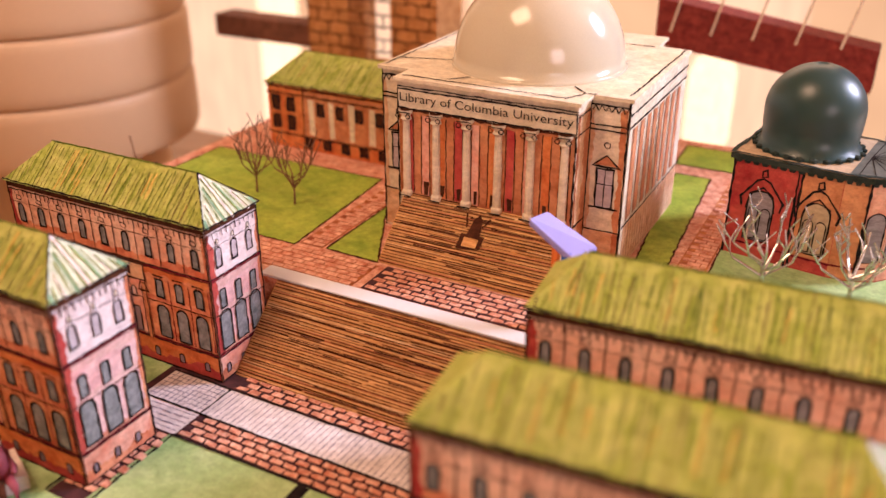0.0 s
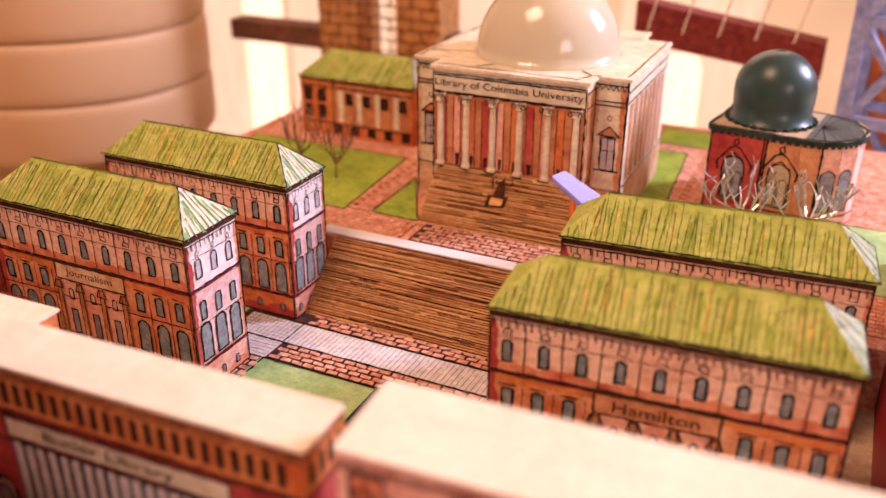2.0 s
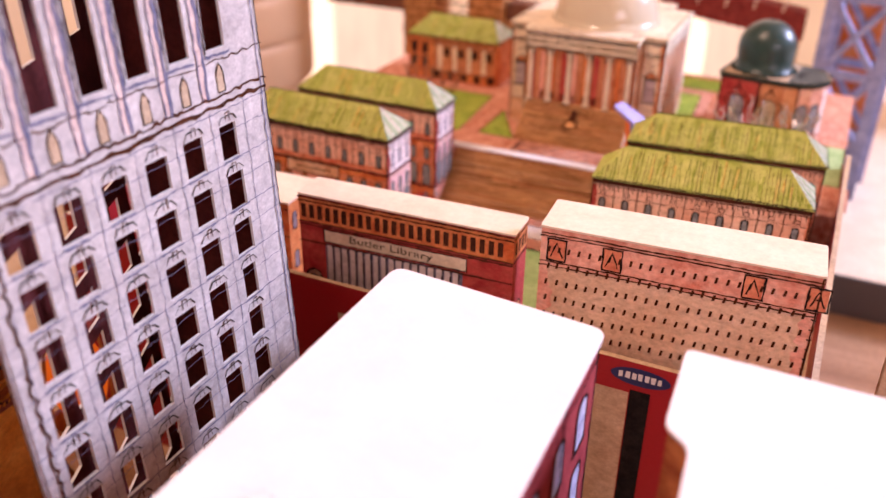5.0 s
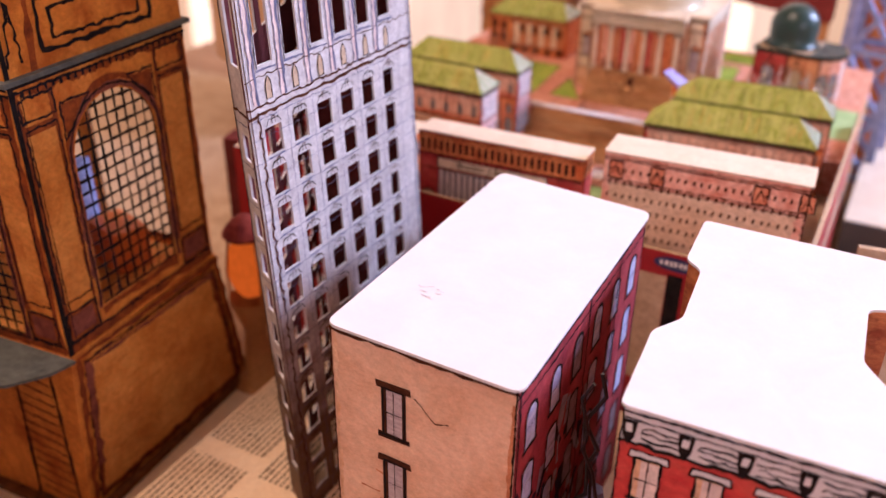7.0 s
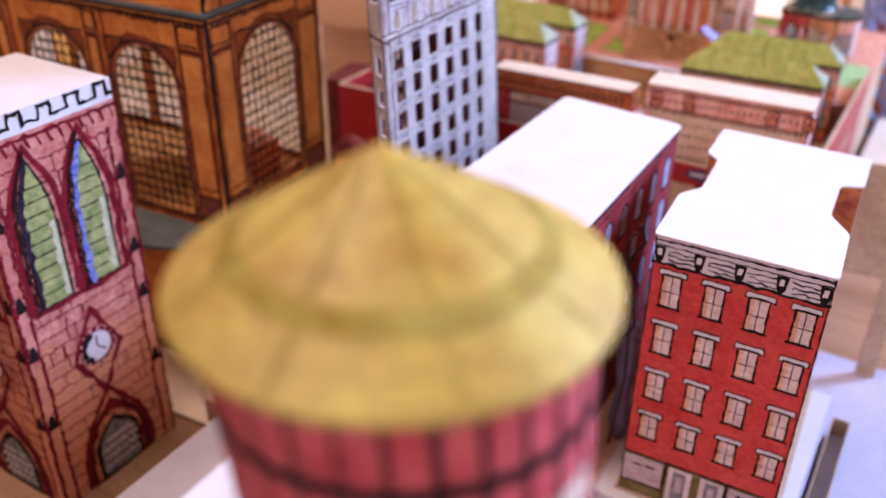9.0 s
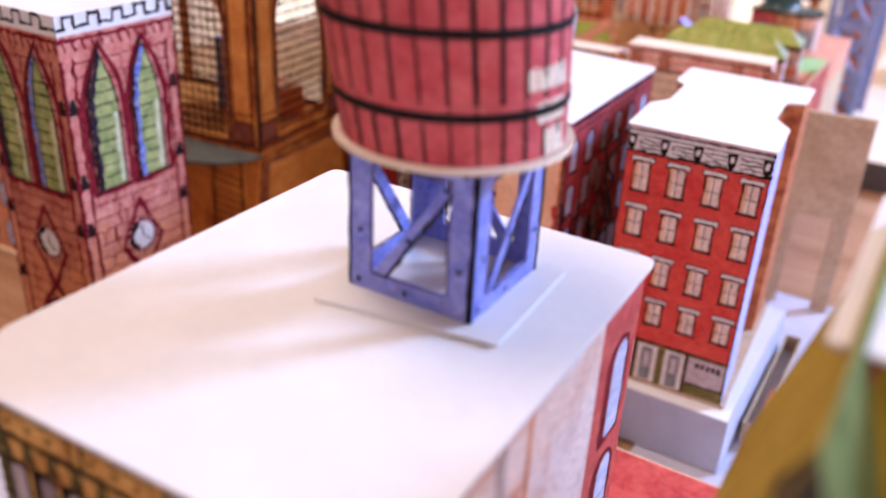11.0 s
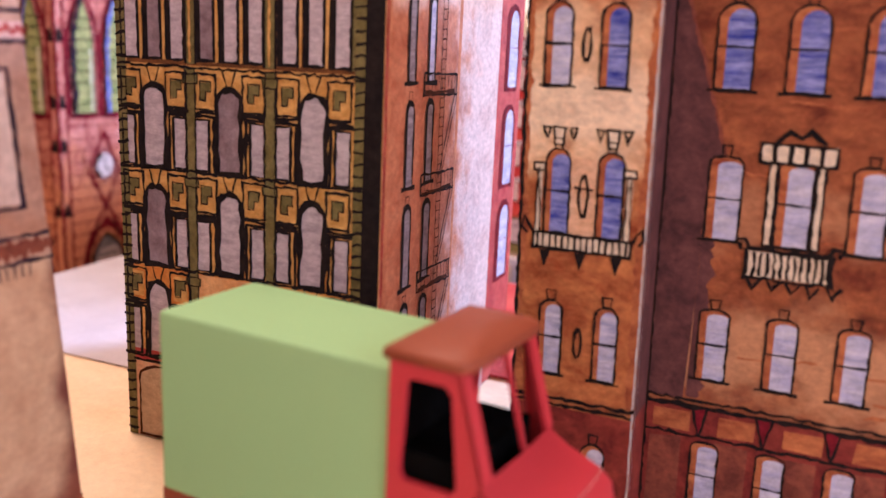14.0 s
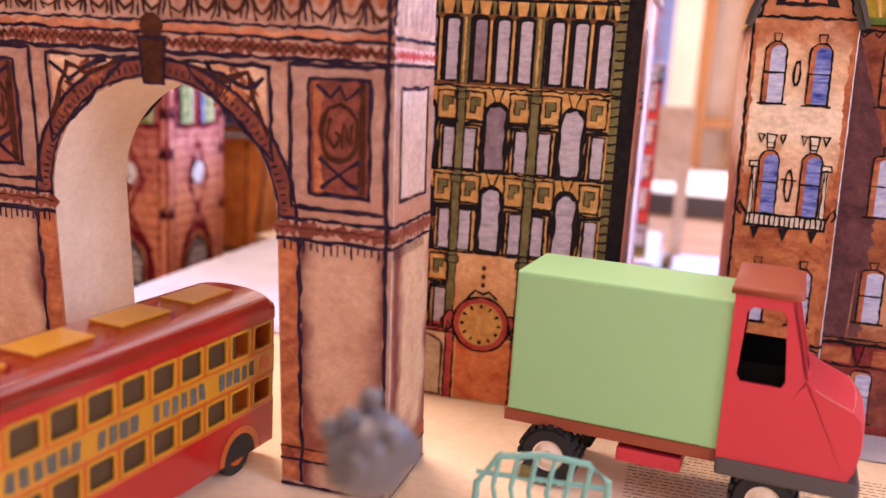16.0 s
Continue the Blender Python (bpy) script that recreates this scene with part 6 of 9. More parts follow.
    for r in range(5):
        for k in range(6):
            u = 1.5 + 2.7 * k
            e.window(u, 1.2 + 3.2 * r, 1.15, 2.2, "arch" if r == 4 else "segment", PANE_PALE if k != 2 and r > 1 else PANE_DIM, 0.14, bars=(("h", 0.5),), sill=0.15)


white_roof_block()


def red_block():
    b = thing("red_shop_house", "red paper house over a grey shop front with a white top", "building", -2.0, 40.7, 0.82)
    Z = 17.7
    o = (-2.0, 40.7)
    top = rel([(-6.5, 40.4), (2.45, 40.75), (2.1, 45.6), (0.85, 47.3), (0.65, 51.4), (1.85, 51.9), (1.65, 56.2), (-7.35, 56.2), (-7.15, 51.9), (-6.3, 51.2), (-6.0, 46.9), (-6.85, 45.5)], o)
    inner = [(x * 0.975, 0.15 + y * 0.985) for x, y in top]
    s = Shape()
    for i in range(len(inner)):
        p, q = inner[i], inner[(i + 1) % len(inner)]
        s.face([(*p, 0), (*q, 0), (*q, Z), (*p, Z)], RED if i in (0, 11) else (LAVENDER if i == 1 else BROWNSTONE))
    s.face([(*p, Z) for p in inner], WHITE)
    s.link("body", b, "red front, pale side walls")
    card(top, Z, 0.12, WHITE, "roof", b, "blank white card top with cut-in sides", 0.35)
    p, q = inner[0], inner[1]
    f = Art(b, (*p, 0), (q[0] - p[0], q[1] - p[1], 0))
    W = math.hypot(q[0] - p[0], q[1] - p[1])
    f.bold = 1.35
    f.rect(0, 16.15, W, 17.6, WHITE, 1)
    f.line([(0, 17.5), (W, 17.5)], 0.08, INK, 3)
    f.line([(0, 17.2), (W, 17.2)], 0.05, INK, 3)
    f.line([(0, 16.15), (W, 16.15)], 0.12, INK, 3, 0.06, 0.4)
    for k in range(5):
        u = 0.3 + k * (W - 0.6) / 4
        f.poly([(u - 0.3, 17.15), (u + 0.3, 17.15), (u + 0.22, 16.4), (u, 16.0), (u - 0.22, 16.4)], INK, 2.5)
        f.rect(u - 0.12, 16.6, u + 0.12, 17.0, WHITE, 3.5, 0.03)
        if k < 4:
            for i in range(3):
                f.line([(u + 0.45, 16.4 + i * 0.25), (u + 1.8, 16.42 + i * 0.25)], 0.06, INK, 3, 0.06, 0.25)
    f.line([(0.03, 0), (0.03, Z)], 0.05, INK, 3)
    f.line([(W - 0.03, 0), (W - 0.03, Z)], 0.06, INK, 3)
    f.emit("cornice_drawing", "white cornice with black inked brackets")
    for r, (vt, h) in enumerate(((15.55, 1.95), (12.4, 1.85), (9.15, 1.8), (6.1, 1.65))):
        for k in range(4):
            u = 1.15 + k * 2.22
            f.rect(u - 0.72, vt - 0.02, u + 0.72, vt + 0.28, WHITE, 2, 0.04)
            f.loop([(u - 0.74, vt - 0.04), (u + 0.74, vt - 0.04), (u + 0.7, vt + 0.3), (u - 0.7, vt + 0.3)], 0.05, INK, 3)
            f.window(u, vt - h, 1.0, h, "rect", PINK_WHITE, 0.08, RUST_PALE, (("h", 0.48), ("v", 0.52)), 0.12, label="white sash window with tan reveal")
    f.rect(0, 0, W, 3.1, OLIVE, 1)
    f.rect(0.1, 0.9, 2.4, 2.9, PANE_LILAC, 2)
    f.rect(6.2, 0.9, W - 0.15, 2.9, PANE_LILAC, 2)
    for u in (2.75, 4.6):
        f.rect(u, 0.1, u + 1.35, 2.9, PAVE, 2)
        f.rect(u + 0.3, 0.2, u + 1.05, 2.7, PANE, 2.6)
        f.rect(u + 0.5, 1.2, u + 0.85, 2.4, PANE_LILAC, 3.2)
    for k in range(5):
        f.rect(6.7 + k * 0.35, 2.2, 6.93 + k * 0.35, 2.6, INK, 4, 0.06)
    f.line([(0.6, 2.3), (1.1, 2.3)], 0.07, INK, 4)
    f.line([(1.4, 2.35), (1.9, 2.3)], 0.07, INK, 4)
    for pts in ([(0, 3.1), (W, 3.1)], [(2.55, 0), (2.55, 3.1)], [(6.05, 0), (6.05, 3.1)], [(0.1, 0.9), (2.4, 0.9)], [(6.2, 0.9), (W, 0.9)]):
        f.line(pts, 0.09, INK, 4)
    f.emit("shop_front", "grey shop front with two doors")
    base = [(x * 1.03, 0.15 + y * 1.02) for x, y in ((-4.5, -0.35), (4.5, 0.0), (3.75, 15.6), (-5.3, 15.6))]
    Shape().prism(base, -0.22, -0.005, KRAFT).link("base", b, "thin tan card base")
    pl = thing("plinth", "pale lavender card plinth under the red house", "plinth", -2, 48, 0)
    Shape().box(-5.9, 5.3, -8.4, 9.0, -3.75, 0.56, CLOTH, WHITE).link("block", pl, bevel=0.12)


red_block()


def church():
    b = thing("church_tower", "pink stone church tower with gothic windows and a clock", "church", -42.2, 29.0, -3.97)
    X, Y0, Y1, Z = 4.2, -4.7, 4.7, 25.6
    s = Shape()
    c = [(-X, Y0), (X, Y0), (X, Y1), (-X, Y1)]
    for i, m in enumerate((CHURCH, CHURCH_PINK, CHURCH, CHURCH)):
        p, q = c[i], c[(i + 1) % 4]
        s.face([(*p, 0), (*q, 0), (*q, Z), (*p, Z)], m)
        s.face([(*p, Z), (*q, Z), (*q, Z + 1.3), (*p, Z + 1.3)], WHITE)
    s.face([(*p, Z + 1.3) for p in c], WHITE)
    s.link("body", b, "pink stone washed walls under a white top")
    for at, u in (((X, Y0, 0), (0, 1, 0)), ((-X, Y0, 0), (1, 0, 0))):
        W = 9.4 if u[1] else 8.4
        f = Art(b, at, u)
        f.bold = 1.8
        f.line([(0, Z - 0.3), (W, Z - 0.3)], 0.14, INK_RED, 2, 0.04)
        for k in range(13):
            f.line([(0.3 + k * W / 13, Z - 0.4), (0.5 + k * W / 13, Z - 1.0)], 0.1, INK_RED, 2)
        bat, x = [(0, Z + 0.45)], 0.0
        while x < W - 0.9:
            bat += [(x + 0.55, Z + 0.45), (x + 0.55, Z + 1.15), (x + 1.35, Z + 1.15), (x + 1.35, Z + 0.45)]
            x += 1.9
        f.line(bat + [(W, Z + 0.45)], 0.11, INK, 3, 0.04, 0.5)
        for k in range(24):
            v = 0.8 + k * 1.0
            f.line([(0.9, v), (W - 0.9, v + jitter(0.1))], 0.05, INK_RED, 2, 0.06, 1.0)
            for j in range(4):
                q = 1.2 + RNG.uniform(0, W - 2.4)
                f.line([(q, v), (q, v + 0.95)], 0.045, INK_RED, 2, 0.03)
        for e in (0.45, W - 0.45):
            f.rect(e - 0.4, 0, e + 0.4, 15.2, CHURCH_PINK, 1.4, 0.04)
            for sg in (-0.42, 0.42):
                f.line([(e + sg, 0), (e + sg, 24)], 0.12, INK_RED, 3, 0.05)
            for v in (6.5, 11.8, 15.3, 20.5):
                f.poly([(e - 0.45, v), (e + 0.45, v), (e + 0.1, v + 1.1), (e - 0.15, v + 1.0)], INK, 3)
        f.emit("masonry_drawing", "maroon inked masonry and battlements")
        m = W / 2
        for u_ in (m - 1.85, m + 1.75):
            f.window(u_, 14.6, 3.3, 10.2, "gothic", CHURCH_PINK, 0.26, ink=INK_RED, name="window_arch")
            f.window(u_, 14.8, 2.2, 9.3, "gothic", PANE_GREEN, 0.08, bars=tuple(("h", q / 11) for q in range(1, 10)), label="tall gothic window with green louvres", bar_w=0.06)
            f.line([(u_ - 1.0, 14.9), (u_ - 1.02, 20.2), (u_ - 0.75, 22.2), (u_ - 0.15, 23.9)], 0.2, NAVY_INK if u_ < m else PANE_BLUE, 11, 0.04)
            f.line([(u_ - 1.35, 14.6), (u_ - 1.4, 20.4), (u_ - 1.0, 22.6), (u_, 24.6)], 0.1, INK, 11, 0.05)
            f.bleed((u_ + 0.95, 15.0), (u_ + 0.95, 20.0), 0.5, PANE_PALE_GREEN, 6)
            f.emit("window_shade", "dark blue brush line inside the arch")
        f.loop([(m, 7.0), (m + 1.75, 9.9), (m, 13.2), (m - 1.75, 9.9)], 0.2, INK_RED, 3)
        f.poly([(m + 1.35 * math.cos(t), 10.35 + 1.35 * math.sin(t)) for t in [i * math.pi / 10 for i in range(20)]], INK_RED, 2)
        f.poly([(m + 1.05 * math.cos(t), 10.35 + 1.05 * math.sin(t)) for t in [i * math.pi / 10 for i in range(20)]], WHITE, 3)
        # crescent of shadow drawn in black on the clock disc
        f.line([(m + 1.0 * math.cos(t), 10.35 + 1.0 * math.sin(t)) for t in [math.pi * (0.62 + i * 0.09) for i in range(9)]], 0.22, INK, 4, 0.02)
        for i in range(14):
            t = i * math.pi / 7
            f.line([(m + 1.22 * math.cos(t), 10.35 + 1.22 * math.sin(t)), (m + 1.32 * math.cos(t), 10.35 + 1.32 * math.sin(t))], 0.08, PINK_PALE, 4, 0.01)
        f.line([(m, 10.35), (m + 0.05, 11.1)], 0.07, INK, 4)
        f.line([(m, 10.35), (m + 0.5, 9.9)], 0.07, INK, 4)
        f.emit("clock", "round white clock in a diamond frame")
        for sg in (-1, 1):
            f.line([(m + sg * 2.7, 0.2), (m + sg * 2.6, 2.4), (m + sg * 2.0, 4.2), (m + sg * 1.0, 5.7), (m + sg * 0.35, 6.5), (m - sg * 0.5, 7.6)], 0.26, INK_RED, 3.4, 0.04)
            f.line([(m + sg * 2.45, 0.2), (m + sg * 2.3, 2.3), (m + sg * 1.7, 4.0), (m + sg * 0.7, 5.5)], 0.1, INK, 3.8, 0.04)
        f.emit("ogee_drawing", "maroon ogee lines over the door")
        f.window(m, 0.1, 4.6, 5.4, "gothic", CHURCH, 0.35, ink=INK_RED, name="door_arch")
        f.window(m, 0.1, 3.3, 4.4, "gothic", PANE, 0.2, bars=(("v", 0.25), ("v", 0.5), ("v", 0.75)), name="door", label="grey gothic door with wavy tracery")
        for v in (0.9, 1.6, 2.3, 3.0):
            half = 1.5 if v < 2.5 else 1.0
            f.line([(m - half + i * half / 6, v + (0.22 if i % 2 else -0.1)) for i in range(13)], 0.09, PAVE, 12, 0.02)
        f.emit("tracery", "white wavy tracery")


church()


def far_house(label, x, y, w, d, h, turn, wall, pane):
    b = thing("painted_house", label, "building", x, y, -3.97, turn)
    Shape().box(-w / 2, w / 2, 0, d, 0, h, wall, WHITE).link("body", b)
    for at, u, W in (((-w / 2, 0, 0), (1, 0, 0), w), ((w / 2, 0, 0), (0, 1, 0), d)):
        f = Art(b, at, u)
        for r in range(int(h / 4)):
            for k in range(int(W / 2.6)):
                f.window(1.3 + k * 2.6, 1.0 + r * 4, 1.2, 2.4, "segment", pane, 0.12, bars=(("h", 0.5),))
    return b


far_house("pink paper house with pale blue windows", -63, 33, 9, 8, 20, 4, CHURCH_PINK, PANE_PALE)

# ---- the street ----
def ornate_building():
    b = thing("cast_iron_building", "ornate gold and black paper warehouse with a white roof", "building", 0, 0, 0)
    Z = 21.72
    pts = [(-9.2, 0.0), (2.9, 0.25), (2.6, 16.9), (-10.8, 16.9), (-10.8, 1.8)]
    s = Shape()
    for i, m in enumerate((GOLD, RUST, CRIMSON, CRIMSON, GOLD)):
        p, q = pts[i], pts[(i + 1) % 5]
        s.face([(*p, 0), (*q, 0), (*q, Z), (*p, Z)], m)
    s.face([(*p, Z) for p in pts], WHITE)
    s.link("body", b)
    card([(-9.4, -0.25), (3.15, 0.0), (2.85, 17.2), (-11.1, 17.2), (-11.1, 1.75)], Z, 0.13, WHITE, "roof", b, "white card roof with rounded corners", 0.45)
    f = Art(b, (*pts[0], 0), (12.1, 0.25, 0))
    f.bold = 1.12
    W = 12.1
    # frieze
    f.rect(0, 20.55, W - 0.5, 21.6, GOLD, 1)
    f.rect(0, 19.75, W - 0.5, 20.5, INK, 1)
    for k in range(22):
        f.line([(0.25 + k * 0.53, 21.62), (0.45 + k * 0.53, 21.45)], 0.08, INK, 3)
        f.line([(0.3 + k * 0.53, 20.55), (0.32 + k * 0.53, 20.4)], 0.09, INK, 4)
    f.line([(0, 21.35), (W, 21.3)], 0.08, INK, 3, 0.05, 0.4)
    f.line([(0, 20.55), (W, 20.5)], 0.1, INK, 3, 0.05, 0.4)
    for k in range(14):
        f.poly([(0.75 + k * 0.78 + 0.12 * math.cos(t), 20.98 + 0.1 * math.sin(t)) for t in [i * math.pi / 4 for i in range(8)]], INK, 3)
    for k in range(12):
        u = 0.55 + k * 0.92
        f.poly([(u, 20.4), (u + 0.62, 20.4), (u + 0.5, 19.75), (u + 0.12, 19.75)], GOLD, 2)
        f.poly([(u + 0.66, 20.4), (u + 0.88, 20.4), (u + 0.8, 19.75), (u + 0.72, 19.75)], OLIVE, 2)
    for u in (3.3, 6.1, 10.6):
        f.poly([(u - 0.2, 21.5), (u + 0.2, 21.5), (u + 0.25, 20.6), (u - 0.22, 20.6)], GOLD, 3.5)
        f.loop([(u - 0.2, 21.5), (u + 0.2, 21.5), (u + 0.25, 20.6), (u - 0.22, 20.6)], 0.1, INK, 4)
    f.emit("frieze", "gold frieze with black dots and brackets")
    bays = (1.8, 5.45, 9.2)
    f.rect(0.5, 16.35, W - 1.15, 19.8, WOODY_DARK, 1)
    f.emit("top_storey_ground", "black ground of the top storey")
    for i, c in enumerate(bays):
        for j in (-1, 0, 1):
            u = c + j * 1.12
            f.window(u, 16.55, 0.84, 3.15, "segment", PANE_DIM if (i + j) % 4 == 0 else PANE_LILAC, 0.1, reveal=INK, label="tall lilac top-storey window")
            f.rect(u + 0.42, 16.5, u + 0.62, 19.5, OLIVE if j == 1 else GOLD, 2.5, 0.03)
            f.rect(u + 0.44, 16.5, u + 0.5, 19.5, INK, 3)
        if i < 2:
            u = c + 1.86
            f.rect(u - 0.2, 16.4, u + 0.2, 19.7, OLIVE, 2.4, 0.02)
            f.rect(u - 0.32, 16.4, u - 0.2, 19.6, INK, 2.7, 0.02)
            f.rect(u + 0.18, 16.4, u + 0.28, 19.6, INK, 2.7, 0.02)
            f.line([(u - 0.05, 16.5), (u - 0.04, 19.6)], 0.1, GOLD, 3, 0.02)
        f.emit("mullion", "gold and olive mullions")
    for r, z0 in enumerate((12.05, 7.9, 3.75)):
        f.rect(0.45, z0, W - 1.1, z0 + 4.25, HONEY if r == 2 else GOLD, 1)
        f.line([(0, z0 + 4.22), (W - 0.5, z0 + 4.2)], 0.09, INK, 3, 0.05, 0.5)
        f.line([(0, z0 + 0.05), (W - 0.5, z0 + 0.02)], 0.07, INK, 3, 0.05, 0.5)
        if r:
            f.bleed((0.45, z0 + 0.05), (W - 1.1, z0 + 0.05), 1.2 + 0.8 * r, HONEY, 1.08)
        f.emit("storey_ground", "gold storey panel")
        for i, c in enumerate(bays):
            if r == 2 and i == 1:
                continue
            f.line([(c - 0.72, z0 + 0.1), (c - 0.72, z0 + 2.3), (c - 1.7, z0 + 2.35)], 0.16, INK, 2.5, 0.03)
            f.line([(c + 0.75, z0 + 0.1), (c + 0.75, z0 + 2.3), (c + 1.7, z0 + 2.35)], 0.16, INK, 2.5, 0.03)
            f.rect(c - 1.62, z0 + 0.1, c - 0.8, z0 + 2.25, BRIDGE_STONE, 1.25)
            f.rect(c + 0.82, z0 + 0.1, c + 1.62, z0 + 2.25, BRIDGE_STONE, 1.25)
            f.rect(c - 0.96, z0 + 0.1, c - 0.72, z0 + 2.3, GOLD, 2.2, 0.02)
            f.rect(c + 0.74, z0 + 0.1, c + 0.98, z0 + 2.3, GOLD, 2.2, 0.02)
            for sg in (-1, 1):
                f.window(c + sg * 1.3, z0 + 0.15, 0.62, 2.05, "rect", PANE_LILAC, 0.07, name="side_window")
                f.line([(c + sg * 0.95, z0 + 0.15), (c + sg * 0.95, z0 + 2.2)], 0.1, INK, 3)
                q = c + sg * 1.12
                f.poly([(q - 0.34, z0 + 2.75), (q + 0.34, z0 + 2.75), (q + 0.34, z0 + 3.85), (q - 0.34, z0 + 3.85)], GOLD, 2)
                f.loop([(q - 0.5, z0 + 2.6), (q + 0.5, z0 + 2.6), (q + 0.5, z0 + 4.0), (q - 0.5, z0 + 4.0)], 0.09, INK, 3, 0.03)
                f.poly([(q - 0.24, z0 + 3.0), (q + 0.0, z0 + 3.0), (q + 0.02, z0 + 3.3), (q + 0.24, z0 + 3.32), (q + 0.24, z0 + 3.68), (q - 0.24, z0 + 3.66)], OLIVE, 2.6)
                f.loop([(q - 0.26, z0 + 2.97), (q + 0.02, z0 + 2.97), (q + 0.03, z0 + 3.3), (q + 0.26, z0 + 3.3), (q + 0.26, z0 + 3.7), (q - 0.26, z0 + 3.7)], 0.05, INK, 3.5, 0.02)
                f.line([(c + sg * 0.1, z0 + 3.5), (c + sg * 0.3, z0 + 4.15)], 0.06, INK, 3)
            f.line([(c - 1.7, z0 + 2.45), (c - 0.6, z0 + 2.5)], 0.14, INK, 3, 0.05, 0.3)
            f.line([(c + 0.6, z0 + 2.5), (c + 1.7, z0 + 2.45)], 0.14, INK, 3, 0.05, 0.3)
            f.emit("bay_drawing", "gold spandrels with olive squares and black ink")
            f.window(c, z0 + 0.12, 1.12, 3.35, "arch", PANE_DIM if (r + i) % 3 == 1 and i < 2 else PANE_LILAC, 0.2, label="round-headed lilac window")
        for u in (3.62, 7.32):
            f.rect(u - 0.22, z0, u + 0.22, z0 + 4.2, OLIVE, 3.2, 0.03)
            f.line([(u - 0.24, z0), (u - 0.24, z0 + 4.2)], 0.07, INK, 4, 0.03)
            f.line([(u + 0.22, z0), (u + 0.24, z0 + 4.2)], 0.05, INK, 4, 0.03)
            f.rect(u - 0.34, z0 + 3.6, u + 0.34, z0 + 3.95, OLIVE, 4.2, 0.04)
            f.loop([(u - 0.34, z0 + 3.6), (u + 0.34, z0 + 3.6), (u + 0.34, z0 + 3.95), (u - 0.34, z0 + 3.95)], 0.06, INK, 5, 0.03)
        f.emit("pilaster", "olive pilasters with block capitals")
    for e0, e1 in ((0.0, 0.45), (W - 1.15, W - 0.62)):
        f.rect(e0, 0, e1, 21.4, OLIVE, 3)
        for k in range(48):
            f.line([(e0, 0.3 + k * 0.44), (e1, 0.35 + k * 0.44 + jitter(0.05))], 0.10, INK, 4, 0.04, 0.3)
    f.rect(W - 0.75, 0, W, 21.5, INK, 3.4)
    f.emit("corner_drawing", "olive and black corner quoins")
    # street level
    f.rect(0.4, 0, W - 1.1, 3.75, RUST_PALE, 1.2)
    f.rect(0.4, 3.6, W - 1.1, 4.1, CRIMSON, 2.4, 0.05)
    f.line([(0.4, 3.58), (W - 1.1, 3.6)], 0.1, INK, 3)
    f.rect(3.55, 0, 7.4, 7.85, AMBER, 2.2)
    f.rect(4.1, 0.1, 7.0, 3.4, ORANGE, 2.8, 0.05)
    for u in (3.75, 7.25):
        f.rect(u - 0.2, 0, u + 0.2, 3.9, CRIMSON, 3, 0.03)
        f.line([(u - 0.22, 0), (u - 0.22, 4)], 0.08, INK, 3.5)
        f.line([(u + 0.22, 0), (u + 0.22, 4)], 0.08, INK, 3.5)
    ring = [(5.35 + 1.5 * math.cos(t), 4.2 + 1.45 * math.sin(t)) for t in [i * math.pi / 12 for i in range(24)]]
    f.poly(ring, CRIMSON, 3.6)
    f.loop(ring, 0.1, INK, 5, 0.02)
    f.poly([(5.35 + 1.15 * math.cos(t), 4.2 + 1.15 * math.sin(t)) for t in [i * math.pi / 12 for i in range(24)]], GOLD, 4.4)
    for k in range(12):
        t = k * math.pi / 6
        f.line([(5.35 + 0.9 * math.cos(t), 4.2 + 0.9 * math.sin(t)), (5.35 + 1.02 * math.cos(t), 4.2 + 1.02 * math.sin(t))], 0.12, INK, 5.2, 0.01)
    f.line([(4.6, 5.6), (5.0, 5.95), (5.35, 5.8), (5.7, 6.0), (6.1, 5.6)], 0.1, INK, 5, 0.05, 0.3)
    for sg in (-1, 1):
        x = 5.35 + sg * 1.75
        f.poly([(x - sg * 0.4, 4.7), (x, 4.75), (x + sg * 0.35, 4.2), (x + sg * 0.1, 3.6), (x - sg * 0.35, 3.75)][::-sg], CRIMSON, 3.8)
        f.line([(x - sg * 0.4, 4.75), (x, 4.8), (x + sg * 0.4, 4.2), (x + sg * 0.1, 3.55), (x - sg * 0.2, 3.9), (x + sg * 0.05, 4.2)], 0.09, INK, 5.2, 0.03)
    for q in (6.3, 6.75, 7.2):
        f.poly([(5.35 + 0.12 * math.cos(t), q + 0.14 * math.sin(t)) for t in [i * math.pi / 4 for i in range(8)]], INK_BROWN, 5)
    f.emit("clock_door", "rust doorway with a round clock over it")
    for u in (0.65,):
        f.poly(f.outline(2.0, 0.1, 2.7, 3.3, "segment"), KRAFT, 3.2)
        f.loop(f.outline(2.0, 0.1, 2.7, 3.3, "segment"), 0.1, INK_BROWN, 4)
        f.emit("shop_arch", "brown arched shop opening")
    # side wall
    e = Art(b, (*pts[1], 0), (pts[2][0] - pts[1][0], pts[2][1] - pts[1][1], 0))
    e.rect(0.3, 0, 12.9, 21.3, SIDE_WASH, 0.6)
    e.rect(7.3, 3.0, 7.55, 21.2, RUST, 1.2, 0.08)
    e.line([(0.4, 21.2), (5.2, 21.25)], 0.3, RUST, 1.5, 0.04)
    e.line([(0.4, 0.2), (0.42, 21.2)], 0.25, RUST, 1.5, 0.04)
    e.rect(12.9, 0, 16.6, 21.6, CRIMSON, 1)
    e.line([(0.15, 0), (0.15, 21.4)], 0.12, CRIMSON, 3)
    e.line([(0, 21.3), (13, 21.4)], 0.12, INK_BROWN, 3)
